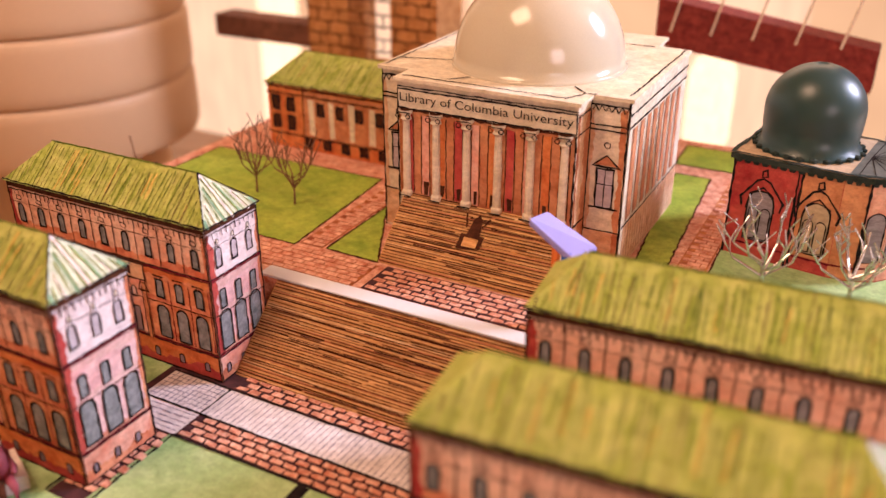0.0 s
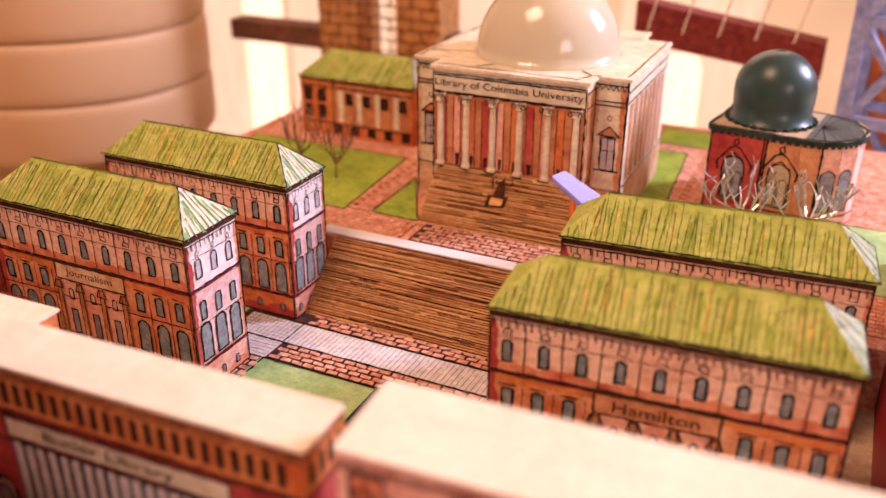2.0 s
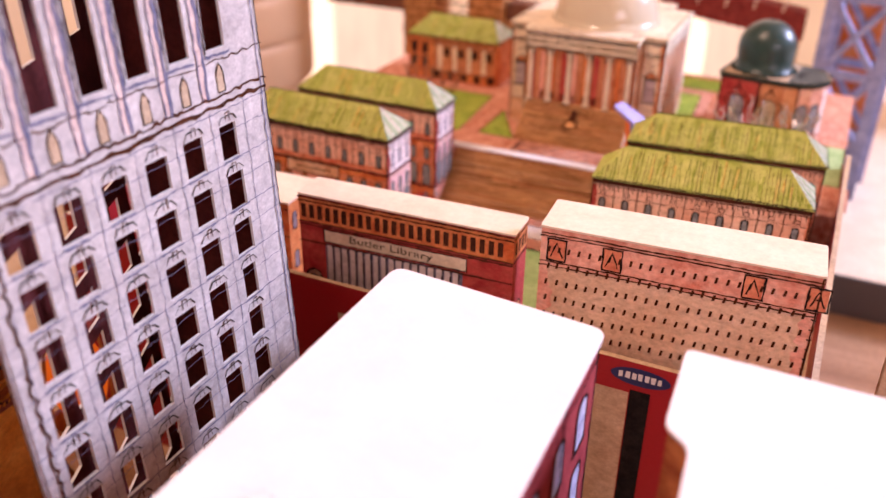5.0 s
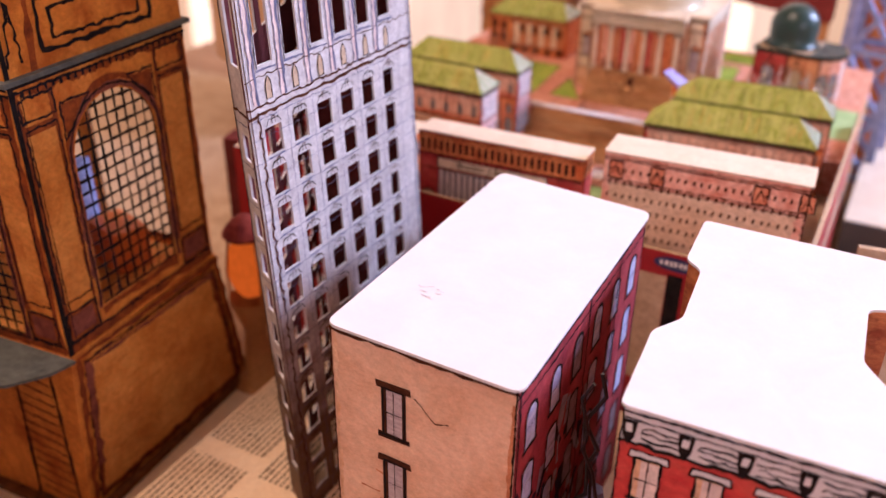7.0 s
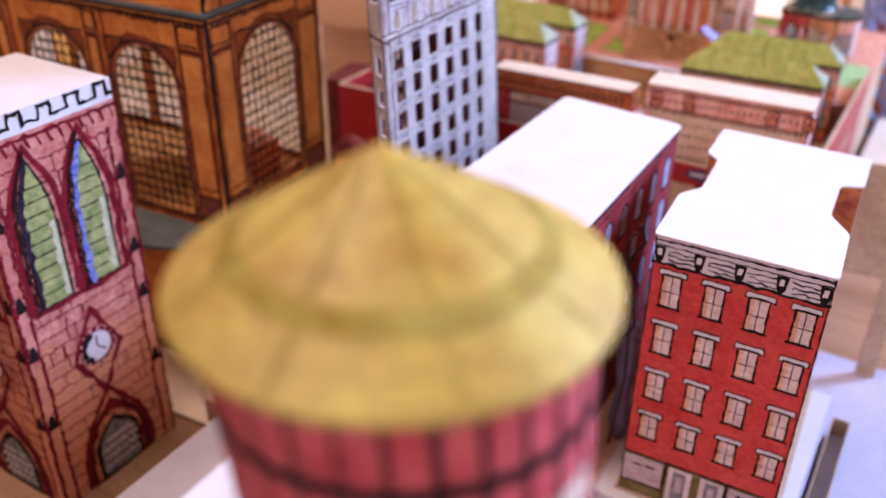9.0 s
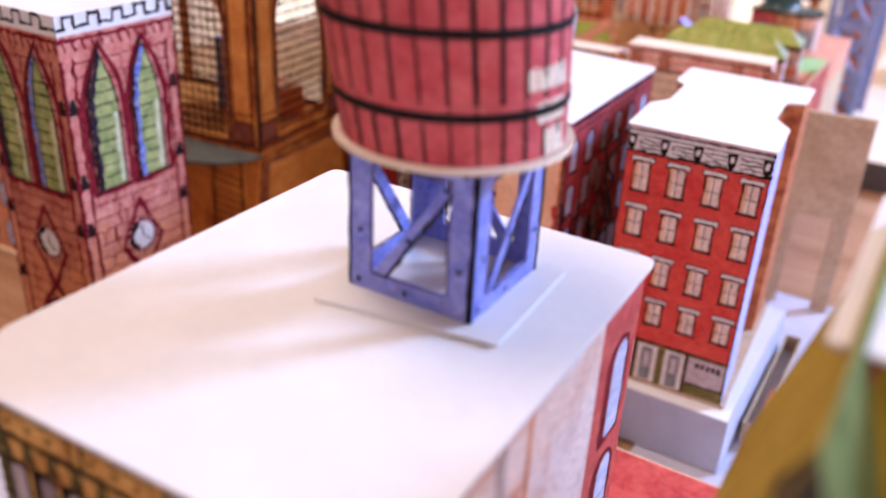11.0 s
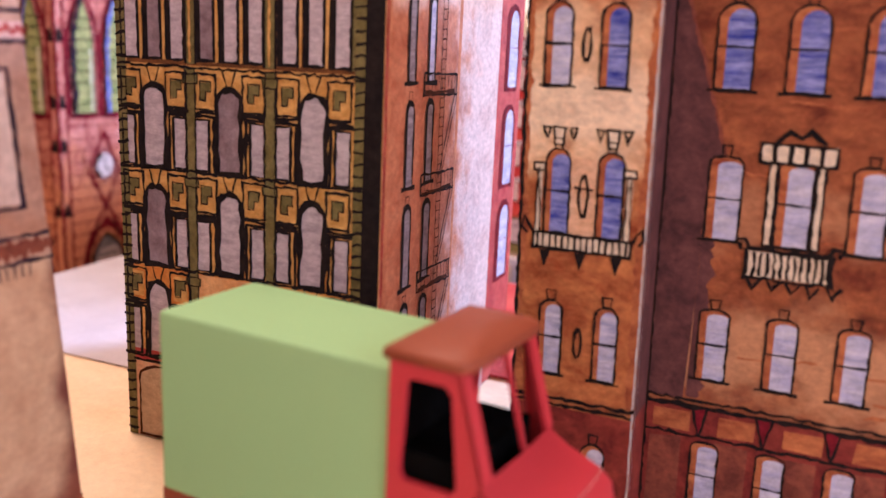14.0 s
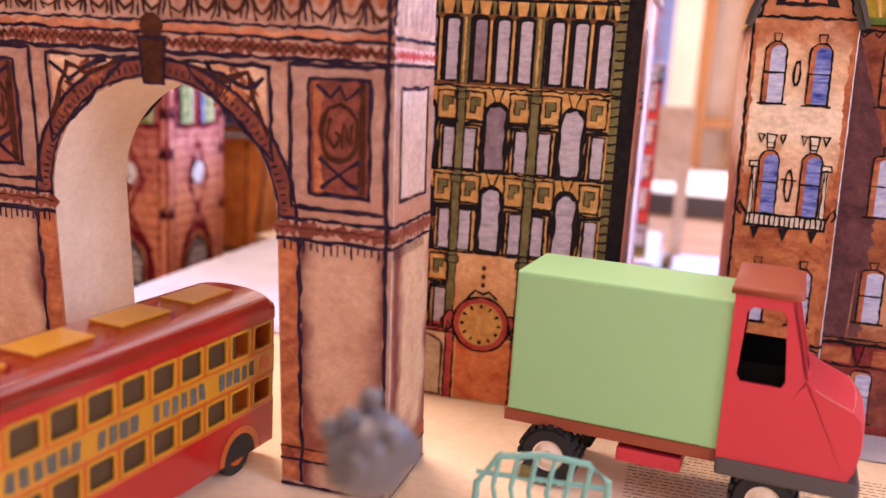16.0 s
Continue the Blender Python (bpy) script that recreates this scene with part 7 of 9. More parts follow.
    for k in range(52):
        e.line([(5.35, 1 + k * 0.4), (5.8, 1.02 + k * 0.4)], 0.05, INK_BROWN, 3, 0.02)
    e.line([(5.35, 1), (5.35, 21.5)], 0.06, INK_BROWN, 3, 0.02)
    e.line([(5.8, 1), (5.8, 21.5)], 0.06, INK_BROWN, 3, 0.02)
    for z0 in (15.6, 11.5, 7.4, 3.2):
        e.loop([(3.6, z0), (7.2, z0 - 0.1), (7.2, z0 + 0.75), (3.6, z0 + 0.85)], 0.1, INK, 3, 0.04)
        for k in range(10):
            e.line([(3.7 + k * 0.36, z0), (3.7 + k * 0.36, z0 + 0.75)], 0.04, INK, 3, 0.03)
        e.line([(3.8, z0 + 0.05), (6.9, z0 + 0.05)], 0.18, INK_BROWN, 3, 0.03)
        e.line([(7.0, z0), (5.6, z0 - 3.2)], 0.08, INK, 3, 0.03)
        e.line([(7.3, z0), (5.9, z0 - 3.2)], 0.06, INK, 3, 0.03)
    e.emit("fire_escape", "inked fire escape and ladder")
    for z0 in (16.1, 12.0, 7.9, 3.8):
        for u in (2.35, 4.3):
            e.window(u, z0, 0.74, 3.4, "arch", PANE_PALE if z0 > 15 and u > 4 else PANE_SMOKE, 0.14, reveal=INK, sill=0.25, key=0.25, label="narrow round-headed side window")
    for z0 in (15.5, 10.5, 5.5):
        e.window(14.9, z0, 1.9, 4.2, "arch", PANE_PALE, 0.2, INK_RED, (("h", 0.5),), ink=INK_RED)


ornate_building()


def water_tower():
    b = thing("water_tower", "red paper water tank on a blue trestle with a yellow cone", "water tower", -2.45, 11.7, 21.86)
    card([(-2.55, -3.6), (3.35, -2.7), (3.1, 2.7), (-2.9, 2.4)], 0.0, 0.12, WHITE, "foot_card", b, "white card foot", 0.2)
    a = 2.2
    z0, z1 = 0.12, 5.0
    corners = [(-a, -a), (a, -a), (a, a), (-a, a)]
    for i in range(4):
        p, q = corners[i], corners[(i + 1) % 4]
        u = Vector((q[0] - p[0], q[1] - p[1], 0)).normalized()
        W = 2 * a
        n = u.cross(Vector((0, 0, 1)))

        def quad(pl, name):
            s = Shape()
            o = Vector((*p, 0))
            for d, fl in ((0, False), (0.1, True)):
                pts3 = [o + u * x + Vector((0, 0, z)) - n * d for x, z in pl]
                s.face(pts3[::-1] if fl else pts3, BLUE_PAINT)
            for (x, z), (xx, zz) in zip(pl, pl[1:] + pl[:1]):
                s.face([o + u * x + Vector((0, 0, z)), o + u * xx + Vector((0, 0, zz)), o + u * xx + Vector((0, 0, zz)) - n * 0.1, o + u * x + Vector((0, 0, z)) - n * 0.1], BLUE_PAINT)
            s.link(name, b)
        quad([(0, z0), (0.85, z0), (0.85, z1), (0, z1)], "post")
        quad([(W - 0.85, z0), (W, z0), (W, z1), (W - 0.85, z1)], "post")
        quad([(0.85, z0), (W - 0.85, z0), (W - 0.85, z0 + 0.65), (0.85, z0 + 0.65)], "sill")
        quad([(0.85, z1 - 0.6), (W - 0.85, z1 - 0.6), (W - 0.85, z1), (0.85, z1)], "head")
        quad([(0.85, z0 + 0.6), (1.35, z0 + 0.6), (W - 0.8, z1 - 1.0), (W - 0.85, z1 - 0.5)], "brace")
        f = Art(b, (*p, 0), u)
        f.loop([(0.87, z0 + 0.65), (W - 0.87, z0 + 0.65), (W - 0.87, z1 - 0.6), (0.87, z1 - 0.6)], 0.06, INK_BROWN, 2, 0.02)
        f.line([(1.38, z0 + 0.62), (W - 0.82, z1 - 1.05)], 0.12, INK, 2, 0.03)
        f.line([(W - 0.08, z0), (W - 0.08, z1)], 0.14, INK, 2, 0.02)
        for x, z in ((0.4, z0 + 0.3), (0.45, z0 + 2.0), (0.4, z1 - 0.3), (W - 0.45, z0 + 1.6), (W - 0.4, z1 - 0.3), (2.1, z0 + 0.3), (W / 2, z0 + 2.1), (W - 1.0, z1 - 0.85)):
            f.poly([(x + 0.09 * math.cos(t), z + 0.09 * math.sin(t)) for t in [k * math.pi / 4 for k in range(8)]], INK, 3)
        f.emit("rivet_drawing", "black rivets and edge lines")
    Shape().lathe(0, 0.1, [(0, 5.0), (3.62, 5.0), (3.62, 5.12), (0, 5.12)], CREAM, 48).link("tank_floor", b, "cream card disc")
    tank = Shape().lathe(0, 0.1, [(3.35, 5.12), (3.55, 7.0), (3.74, 9.5), (3.79, 10.3)], BARREL, 48)
    tank.link("tank", b, "red washed paper tank", smooth=True)
    st = Shape()
    for k in range(30):
        t = 2 * math.pi * k / 30
        for r0, za, r1, zb in ((3.37, 5.15, 3.52, 6.4 + jitter(0.3)), (3.545, 6.75, 3.82, 10.2)):
            d = RNG.uniform(0.010, 0.022)
            st.face([(r0 * math.cos(t - d), 0.1 + r0 * math.sin(t - d), za), (r0 * math.cos(t + d), 0.1 + r0 * math.sin(t + d), za), (r1 * math.cos(t + d), 0.1 + r1 * math.sin(t + d), zb), (r1 * math.cos(t - d), 0.1 + r1 * math.sin(t - d), zb)], INK)
    ob = st.link("stave_drawing", b, "black stave lines")
    ob["kind"] = "stuff"
    Shape().lathe(0, 0.1, [(3.53, 6.30), (3.55, 6.55)], INK, 48).link("hoop", b, "black drawn hoop")
    Shape().lathe(0, 0.1, [(3.70, 8.42), (3.72, 8.68)], INK, 48).link("hoop", b, "black drawn hoop")
    for k in range(6):
        for j in range(3):
            if k + j < 3:
                continue
            t0, t1 = -0.50 + k * 0.10, -0.50 + k * 0.10 + 0.085
            r, z = 3.43 + 0.08 * j, 5.2 + j * 0.9
            pn = Shape()
            pn.face([(r * math.cos(t0), 0.1 + r * math.sin(t0), z), (r * math.cos(t1), 0.1 + r * math.sin(t1), z), (r * math.cos(t1), 0.1 + r * math.sin(t1), z + 0.8), (r * math.cos(t0), 0.1 + r * math.sin(t0), z + 0.8)], CREAM)
            pn.link("patch", b, "cream painted patch on the tank")
    Shape().lathe(0, 0.1, [(3.7, 10.25), (4.2, 10.1), (4.2, 10.22), (2.1, 11.4), (0.12, 12.5), (0, 12.5)], CONE, 48).link("cone_roof", b, "yellow washed paper cone", smooth=False)
    def on_cone(r, t):
        z = 12.5 - (r - 0.12) * (12.5 - 11.4) / 1.98 if r < 2.1 else 11.4 - (r - 2.1) * (11.4 - 10.22) / 2.1
        return (r * math.cos(t), 0.1 + r * math.sin(t), z + 0.03)
    for r0, r1, mat, nm in ((2.75, 3.15, CONE_SHADE, "wash_ring"),):
        ring = Shape()
        for k in range(48):
            a, d = 2 * math.pi * k / 48, 2 * math.pi * (k + 1) / 48
            q = 0.05 * math.sin(k * 0.9)
            ring.face([on_cone(r1 + q * 0.5, a), on_cone(r1 + q * 0.5, d), on_cone(r0 + q * 0.5, d), on_cone(r0 + q * 0.5, a)], mat)
        ring.link(nm, b, "olive wash ring on the cone")["kind"] = "stuff"
    for k in range(9):
        t = 2 * math.pi * (k + jitter(0.15)) / 9
        seam = Shape()
        for r0, r1 in ((0.5, 1.3), (1.3, 2.1), (2.1, 3.0), (3.0, 4.1)):
            d = 0.035
            seam.face([on_cone(r1, t - d / r1), on_cone(r1, t + d / r1), on_cone(r0, t + d / r0), on_cone(r0, t - d / r0)], CONE_SHADE)
        seam.link("seam_stroke", b)
    for ob in b.children:
        if ob.name.split(".")[0] in ("tank", "stave_drawing", "hoop", "patch", "cone_roof", "wash_ring", "seam_stroke", "tank_floor"):
            for v in ob.data.vertices:
                up = v.co.z - 5.0 * U
                v.co.x -= 0.198 * up
                v.co.y += 0.125 * up


water_tower()


def brownstone():
    b = thing("gabled_brownstone", "rust brown paper apartment house with a gable and mansard roof", "building", 0, 0, 0)
    M = Shape()
    M.box(7.95, 12.55, 1.5, 14, 0, 20.3, GABLE_WASH)
    M.face([(7.95, 1.5, 20.3), (12.55, 1.5, 20.3), (10.15, 1.5, 27.4)], GABLE_WASH)
    M.link("gable_bay", b, "rust brown gabled bay")
    Shape().box(12.6, 22.6, 3.75, 15, 0, 20.2, MAIN_WASH).link("main_block", b)
    r = Shape()
    r.face([(12.75, 1.2, 19.9), (12.75, 12, 19.9), (11.3, 12, 24.2), (11.3, 1.2, 24.2)], MANSARD_GREEN)
    r.face([(11.3, 1.2, 24.2), (11.3, 12, 24.2), (10.15, 12, 27.6), (10.15, 1.2, 27.6)], ROOF_SLOPE)
    r.face([(7.75, 12, 19.9), (7.75, 1.2, 19.9), (10.15, 1.2, 27.6), (10.15, 12, 27.6)], MANSARD)
    r.face([(12.75, 1.2, 19.9), (10.15, 1.2, 27.6), (10.15, 1.45, 27.45), (12.6, 1.45, 20.3)], MANSARD_GREEN)
    r.link("gable_roof", b, "yellow and green gable roof")
    m = Shape()
    lo = [(12.4, 3.55), (22.8, 3.55), (22.8, 15.2), (12.4, 15.2)]
    hi = [(9.9, 5.6), (21.3, 5.6), (21.3, 13.5), (9.9, 13.5)]
    for i in range(4):
        m.face([(*lo[i], 20.25), (*lo[(i + 1) % 4], 20.25), (*hi[(i + 1) % 4], 27.0), (*hi[i], 27.0)], MANSARD)
    m.face([(*p, 27.0) for p in hi], WHITE)
    m.link("mansard_roof", b, "yellow striped mansard roof")
    card([(9.6, 5.4), (21.6, 5.4), (21.6, 13.8), (9.6, 13.8)], 27.02, 0.12, WHITE, "roof_top", b, "white card roof top")
    ra = Art(b, (12.4, 3.55, 20.25), (1, 0, 0), (0, 2.05, 6.75))
    L = math.hypot(2.05, 6.75)
    for k in range(26):
        u = RNG.uniform(0.2, 10.1)
        v = RNG.uniform(0.4, L * 0.5)
        ra.line([(u, v), (u + jitter(0.3), v + RNG.uniform(1.0, L * 0.45))], RNG.uniform(0.1, 0.4), RNG.choice((MANSARD_GREEN, GOLD, MOSS_STRIPE)), 1, 0.06)
    ra.rect(0, 0, 10.3, 0.35, MANSARD_GREEN, 2)
    for x in range(22):
        k = x - 4
        ra.poly([(k * 0.52, L - 0.05), (k * 0.52 + 0.3, L - 0.05), (k * 0.52 + 0.25, L - 0.55), (k * 0.52 + 0.02, L - 0.5)], MAROON_WASH, 3)
    ra.line([(-2.4, L - 0.05), (8.9, L - 0.05)], 0.15, INK_RED, 3)
    ra.emit("roof_paint", "green stripes and a red cresting")
    for u in (2.6, 5.0, 7.4):
        ra.poly([(u - 0.95, 0.2), (u + 0.95, 0.2), (u + 0.8, 2.9), (u + 0.35, 3.6), (u, 4.6), (u - 0.35, 3.6), (u - 0.8, 2.9)], INK, 2.6)
        ra.rect(u - 0.72, 0.35, u + 0.72, 2.7, STONE, 3, 0.03)
        ra.poly([(u - 0.6, 2.75), (u + 0.6, 2.75), (u + 0.3, 3.3), (u - 0.3, 3.3)], STONE, 3)
        ra.rect(u - 0.14, 0.4, u + 0.14, 2.5, RUST, 3.6, 0.03)
        for k in (-0.42, 0.42):
            ra.line([(u + k, 0.4), (u + k, 2.6)], 0.09, INK, 4, 0.02)
        ra.line([(u - 0.72, 1.5), (u + 0.72, 1.52)], 0.07, INK, 4, 0.02)
        ra.line([(u - 0.25, 2.8), (u, 3.2), (u + 0.25, 2.8)], 0.06, INK, 4, 0.02)
        ra.emit("dormer", "white drawn dormer window with rust panes")
    f = Art(b, (7.95, 1.5, 0))
    f.bold = 1.45
    f.rect(0.9, 11.2, 3.7, 13.9, RUST_PALE, 0.6, 0.1)
    f.bleed((4.55, 5), (4.55, 20), 0.35, BROWNSTONE, 0.6)
    f.bleed((0.05, 20), (0.05, 5), 0.3, BROWNSTONE, 0.6)
    f.rect(0.0, 0, 4.6, 4.6, MAROON_WASH, 1, 0.02)
    for v in (4.7, 4.95, 20.3):
        f.line([(0, v), (4.6, v)], 0.09, INK, 3, 0.04)
    f.line([(0.03, 0), (0.03, 20.2)], 0.09, INK, 3)
    f.line([(4.57, 0), (4.57, 20.2)], 0.035, WHITE, 3, 0.008)
    f.line([(-0.15, 20.0), (2.2, 27.3), (4.75, 20.0)], 0.28, DARK_GREY, 4, 0.02)
    f.line([(0.25, 20.4), (2.2, 26.6), (4.35, 20.4)], 0.1, INK, 4, 0.04)
    f.line([(2.2, 25.4), (2.2, 24.4)], 0.18, INK, 3)
    for k in range(4):
        t = k * math.pi / 2
        f.poly([(2.2 + 0.75 * math.cos(t) + 0.28 * math.cos(t + d), 22.75 + 0.75 * math.sin(t) + 0.28 * math.sin(t + d)) for d in [j * math.pi / 3 for j in range(6)]], BROWNSTONE, 1.6)
        f.loop([(2.2 + 0.78 * math.cos(t) + 0.2 * math.cos(t + d), 22.75 + 0.78 * math.sin(t) + 0.2 * math.sin(t + d)) for d in [j * math.pi / 3 for j in range(6)]], 0.08, INK, 3)
    ring = [(2.2 + 0.6 * math.cos(t), 22.75 + 0.62 * math.sin(t)) for t in [k * math.pi / 9 for k in range(18)]]
    f.poly(ring, PANE_PALE, 2)
    f.loop(ring, 0.15, INK, 4)
    f.loop([(0.95, 20.9), (3.45, 20.9), (3.2, 21.6), (3.4, 22.0), (2.2, 21.75), (1.1, 22.0), (1.25, 21.6)], 0.13, INK, 3)
    f.poly([(1.3, 20.95), (3.1, 20.95), (3.0, 21.6), (1.35, 21.6)], RUST, 2)
    f.line([(2.2, 20.9), (2.2, 21.7)], 0.16, INK, 3)
    for k in (-1, 1):
        f.poly([(2.2 + k * 1.25, 20.9), (2.2 + k * 0.98, 21.62), (2.2 + k * 1.2, 22.0), (2.2 + k * 0.82, 21.6), (2.2 + k * 0.9, 20.95)][::k], INK, 3.2)
    f.emit("gable_drawing", "inked gable with a round window")
    for (u, v, w, h, k) in ((1.15, 16.4, 0.95, 2.8, PANE_PALE), (3.1, 16.4, 0.95, 2.8, PANE_BLUE), (1.35, 11.2, 0.9, 3.0, PANE_BLUE), (3.25, 11.2, 0.9, 3.0, PANE_BLUE), (1.35, 5.9, 0.85, 2.8, PANE_PALE), (3.4, 5.9, 0.85, 2.8, PANE_PALE), (1.3, 0.6, 0.9, 2.8, PANE_PALE), (3.2, 0.6, 0.9, 2.8, PANE_PALE)):
        f.window(u, v, w, h, "arch", k, 0.06, BROWNSTONE, (("h", 0.5),), 0.15, key=0.26, label="round-headed blue sash window", bar_w=0.06)
    for u, v in ((2.15, 17.8), (2.4, 7.2)):
        f.loop([(u + 0.14 * math.cos(t), v + 0.55 * math.sin(t)) for t in [k * math.pi / 5 for k in range(10)]], 0.07, INK, 3)
    f.loop([(2.3 + 0.16 * math.cos(t), 12.6 + 0.75 * math.sin(t)) for t in [k * math.pi / 5 for k in range(10)]], 0.07, INK, 3)
    f.line([(2.0, 12.9), (2.6, 12.85)], 0.06, INK, 3)
    for c in (1.35, 3.25):
        for dx, dy in ((-0.45, 0.35), (0.5, 0.35)):
            f.loop([(c + dx - 0.13, 14.6 + dy), (c + dx + 0.13, 14.6 + dy), (c + dx, 14.2 + dy)], 0.05, INK, 3)
        f.poly([(c - 0.14, 14.35), (c + 0.14, 14.35), (c + 0.22, 14.95), (c - 0.22, 14.95)], STONE, 3)
        f.loop([(c - 0.14, 14.35), (c + 0.14, 14.35), (c + 0.22, 14.95), (c - 0.22, 14.95)], 0.06, INK, 4)
        sg = -1 if c < 2 else 1
        f.rect(c + sg * 0.66 - 0.1, 11.15, c + sg * 0.66 + 0.1, 13.4, STONE, 1.8, 0.03)
        f.loop([(c + sg * 0.66 - 0.1, 11.15), (c + sg * 0.66 + 0.1, 11.15), (c + sg * 0.7, 13.5), (c + sg * 0.66 - 0.08, 13.4)], 0.04, INK, 3)
        f.rect(c + sg * 0.66 - 0.22, 13.4, c + sg * 0.66 + 0.22, 13.65, STONE, 2.2, 0.03)
        f.loop([(c + sg * 0.66 - 0.22, 13.4), (c + sg * 0.66 + 0.22, 13.4), (c + sg * 0.66 + 0.22, 13.65), (c + sg * 0.66 - 0.22, 13.65)], 0.05, INK, 3)
    f.rect(0.55, 10.6, 4.1, 11.15, STONE, 4)
    f.loop([(0.55, 10.6), (4.1, 10.6), (4.1, 11.15), (0.55, 11.15)], 0.08, INK, 5)
    for k in range(15):
        f.line([(0.7 + k * 0.23, 10.62), (0.7 + k * 0.23, 11.12)], 0.06, INK, 5)
    for u in (1.0, 2.3, 3.6):
        f.poly([(u - 0.22, 10.55), (u + 0.22, 10.55), (u, 9.9)], INK, 4)
    f.line([(0.5, 11.2), (0.2, 11.7), (0.1, 11.3), (0.3, 11.1)], 0.07, INK, 4)
    f.line([(4.15, 11.2), (4.45, 11.7), (4.55, 11.3), (4.35, 11.1)], 0.07, INK, 4)
    f.emit("balcony_drawing", "inked white balcony with scrolls")
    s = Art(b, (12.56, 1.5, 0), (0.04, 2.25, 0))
    # shade put into the colour: the return is darker than the bay's front
    s.rect(0, 4.6, 2.25, 20.2, BROWNSTONE_SHADE, 1)
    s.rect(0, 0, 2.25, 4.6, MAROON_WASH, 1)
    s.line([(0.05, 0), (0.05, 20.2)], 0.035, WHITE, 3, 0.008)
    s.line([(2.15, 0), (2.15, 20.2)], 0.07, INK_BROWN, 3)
    s.emit("bay_side", "return of the bay painted in the dark shade tone")
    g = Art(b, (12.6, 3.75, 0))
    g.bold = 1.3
    # shadow of the gable, painted on the wall as a dark wedge
    g.poly([(0, 5), (1.35, 5), (1.5, 8.6), (1.55, 11.4), (2.35, 13.6), (1.2, 17.2), (0.35, 19.9), (0, 19.9)], BROWNSTONE_SHADE, 0.9)
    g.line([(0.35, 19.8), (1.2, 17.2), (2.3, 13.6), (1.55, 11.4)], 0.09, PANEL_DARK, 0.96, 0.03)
    g.bleed((1.45, 5.1), (1.55, 11.2), -0.7, BROWNSTONE_SHADE, 0.86)
    for k in range(26):
        u, v = RNG.uniform(2.4, 9.6), RNG.uniform(5.2, 19.5)
        g.line([(u, v), (u + RNG.uniform(0.5, 1.8), v + jitter(0.12))], RNG.uniform(0.04, 0.1), BROWNSTONE, 0.5, 0.03)
    g.rect(0, 0, 10, 4.7, MAROON_WASH, 1, 0.02)
    for k in range(5):
        g.rect(0.25 + k * 2.35, 0.55, 1.45 + k * 2.35, 3.4, PANEL_DARK, 1.6, 0.08)
        g.rect(0.35 + k * 2.35, 3.75, 1.7 + k * 2.35, 4.5, BROWNSTONE, 1.6, 0.06)
    for v, t in ((4.75, 0.14), (5.0, 0.08), (3.6, 0.09), (20.0, 0.14)):
        g.line([(0, v), (10, v)], t, INK, 3, 0.04)
    for k in range(16):
        g.line([(0.3 + k * 0.62, 19.9), (0.5 + k * 0.62, 19.65), (0.7 + k * 0.62, 19.9)], 0.05, INK, 3)
    g.line([(0.03, 0), (0.03, 20.1)], 0.09, INK, 3)
    for u in (1.9, 4.2, 6.5):
        g.poly([(u - 0.15, 4.7), (u + 0.35, 4.7), (u + 0.15, 3.6)], INK_RED, 3)
        g.line([(u - 0.15, 4.7), (u + 0.15, 3.6), (u + 0.4, 4.7)], 0.07, INK, 4)
    g.emit("front_drawing", "inked bands and a painted shadow of the gable")
    rows = ((16.5, 2.9, PANE_BLUE, "arch", 1.25), (11.2, 3.0, PANE_PALE, "segment", 1.15), (5.9, 2.7, PANE_PALE, "segment", 1.05), (0.7, 2.7, PANE_PALE, "segment", 1.0))
    for i, (v, h, p, kd, w) in enumerate(rows):
        for k in range(4):
            u = 2.1 + k * 2.35 + i * 0.07
            g.window(u, v, w, h, kd, p, 0.065, BROWNSTONE, (("h", 0.5),), 0.18, key=0.26 if i < 3 else 0.0, label="blue sash window with brown reveal", bar_w=0.06)
    u = 2.1 + 2.35 + 0.07
    for sg in (-1, 1):
        g.rect(u + sg * 0.78 - 0.13, 11.2, u + sg * 0.78 + 0.13, 14.1, STONE, 3, 0.03)
        g.loop([(u + sg * 0.78 - 0.13, 11.2), (u + sg * 0.78 + 0.13, 11.2), (u + sg * 0.78 + 0.13, 14.1), (u + sg * 0.78 - 0.13, 14.1)], 0.07, INK, 4)
    for k in range(5):
        g.rect(u - 1.25 + k * 0.5, 14.1, u - 0.8 + k * 0.5, 14.75, STONE, 3.4, 0.06)
        g.loop([(u - 1.25 + k * 0.5, 14.1), (u - 0.8 + k * 0.5, 14.1), (u - 0.8 + k * 0.5, 14.75), (u - 1.25 + k * 0.5, 14.75)], 0.08, INK, 4.4)
    g.line([(u - 0.8, 14.85), (u - 0.3, 15.2), (u, 15.05), (u + 0.3, 15.25), (u + 0.8, 14.85)], 0.12, INK, 4, 0.05, 0.3)
    g.rect(u - 1.4, 10.05, u + 1.4, 10.95, STONE, 4)
    g.loop([(u - 1.45, 10.0), (u + 1.45, 10.0), (u + 1.4, 11.0), (u - 1.4, 11.0)], 0.1, INK, 5, 0.04)
    g.line([(u - 1.6, 11.0), (u - 1.75, 11.3), (u - 1.45, 11.35), (u - 1.3, 11.05), (u + 1.3, 11.05), (u + 1.45, 11.35), (u + 1.75, 11.3), (u + 1.6, 11.0)], 0.09, INK, 5, 0.04, 0.3)
    for k in range(13):
        g.line([(u - 1.35 + k * 0.225, 10.08), (u - 1.35 + k * 0.225, 10.9)], 0.08, INK, 5, 0.03)
    for k in range(5):
        g.line([(u - 1.3 + k * 0.65, 9.95), (u - 1.1 + k * 0.65, 9.55), (u - 0.85 + k * 0.65, 9.95)], 0.09, INK, 5, 0.05, 0.3)
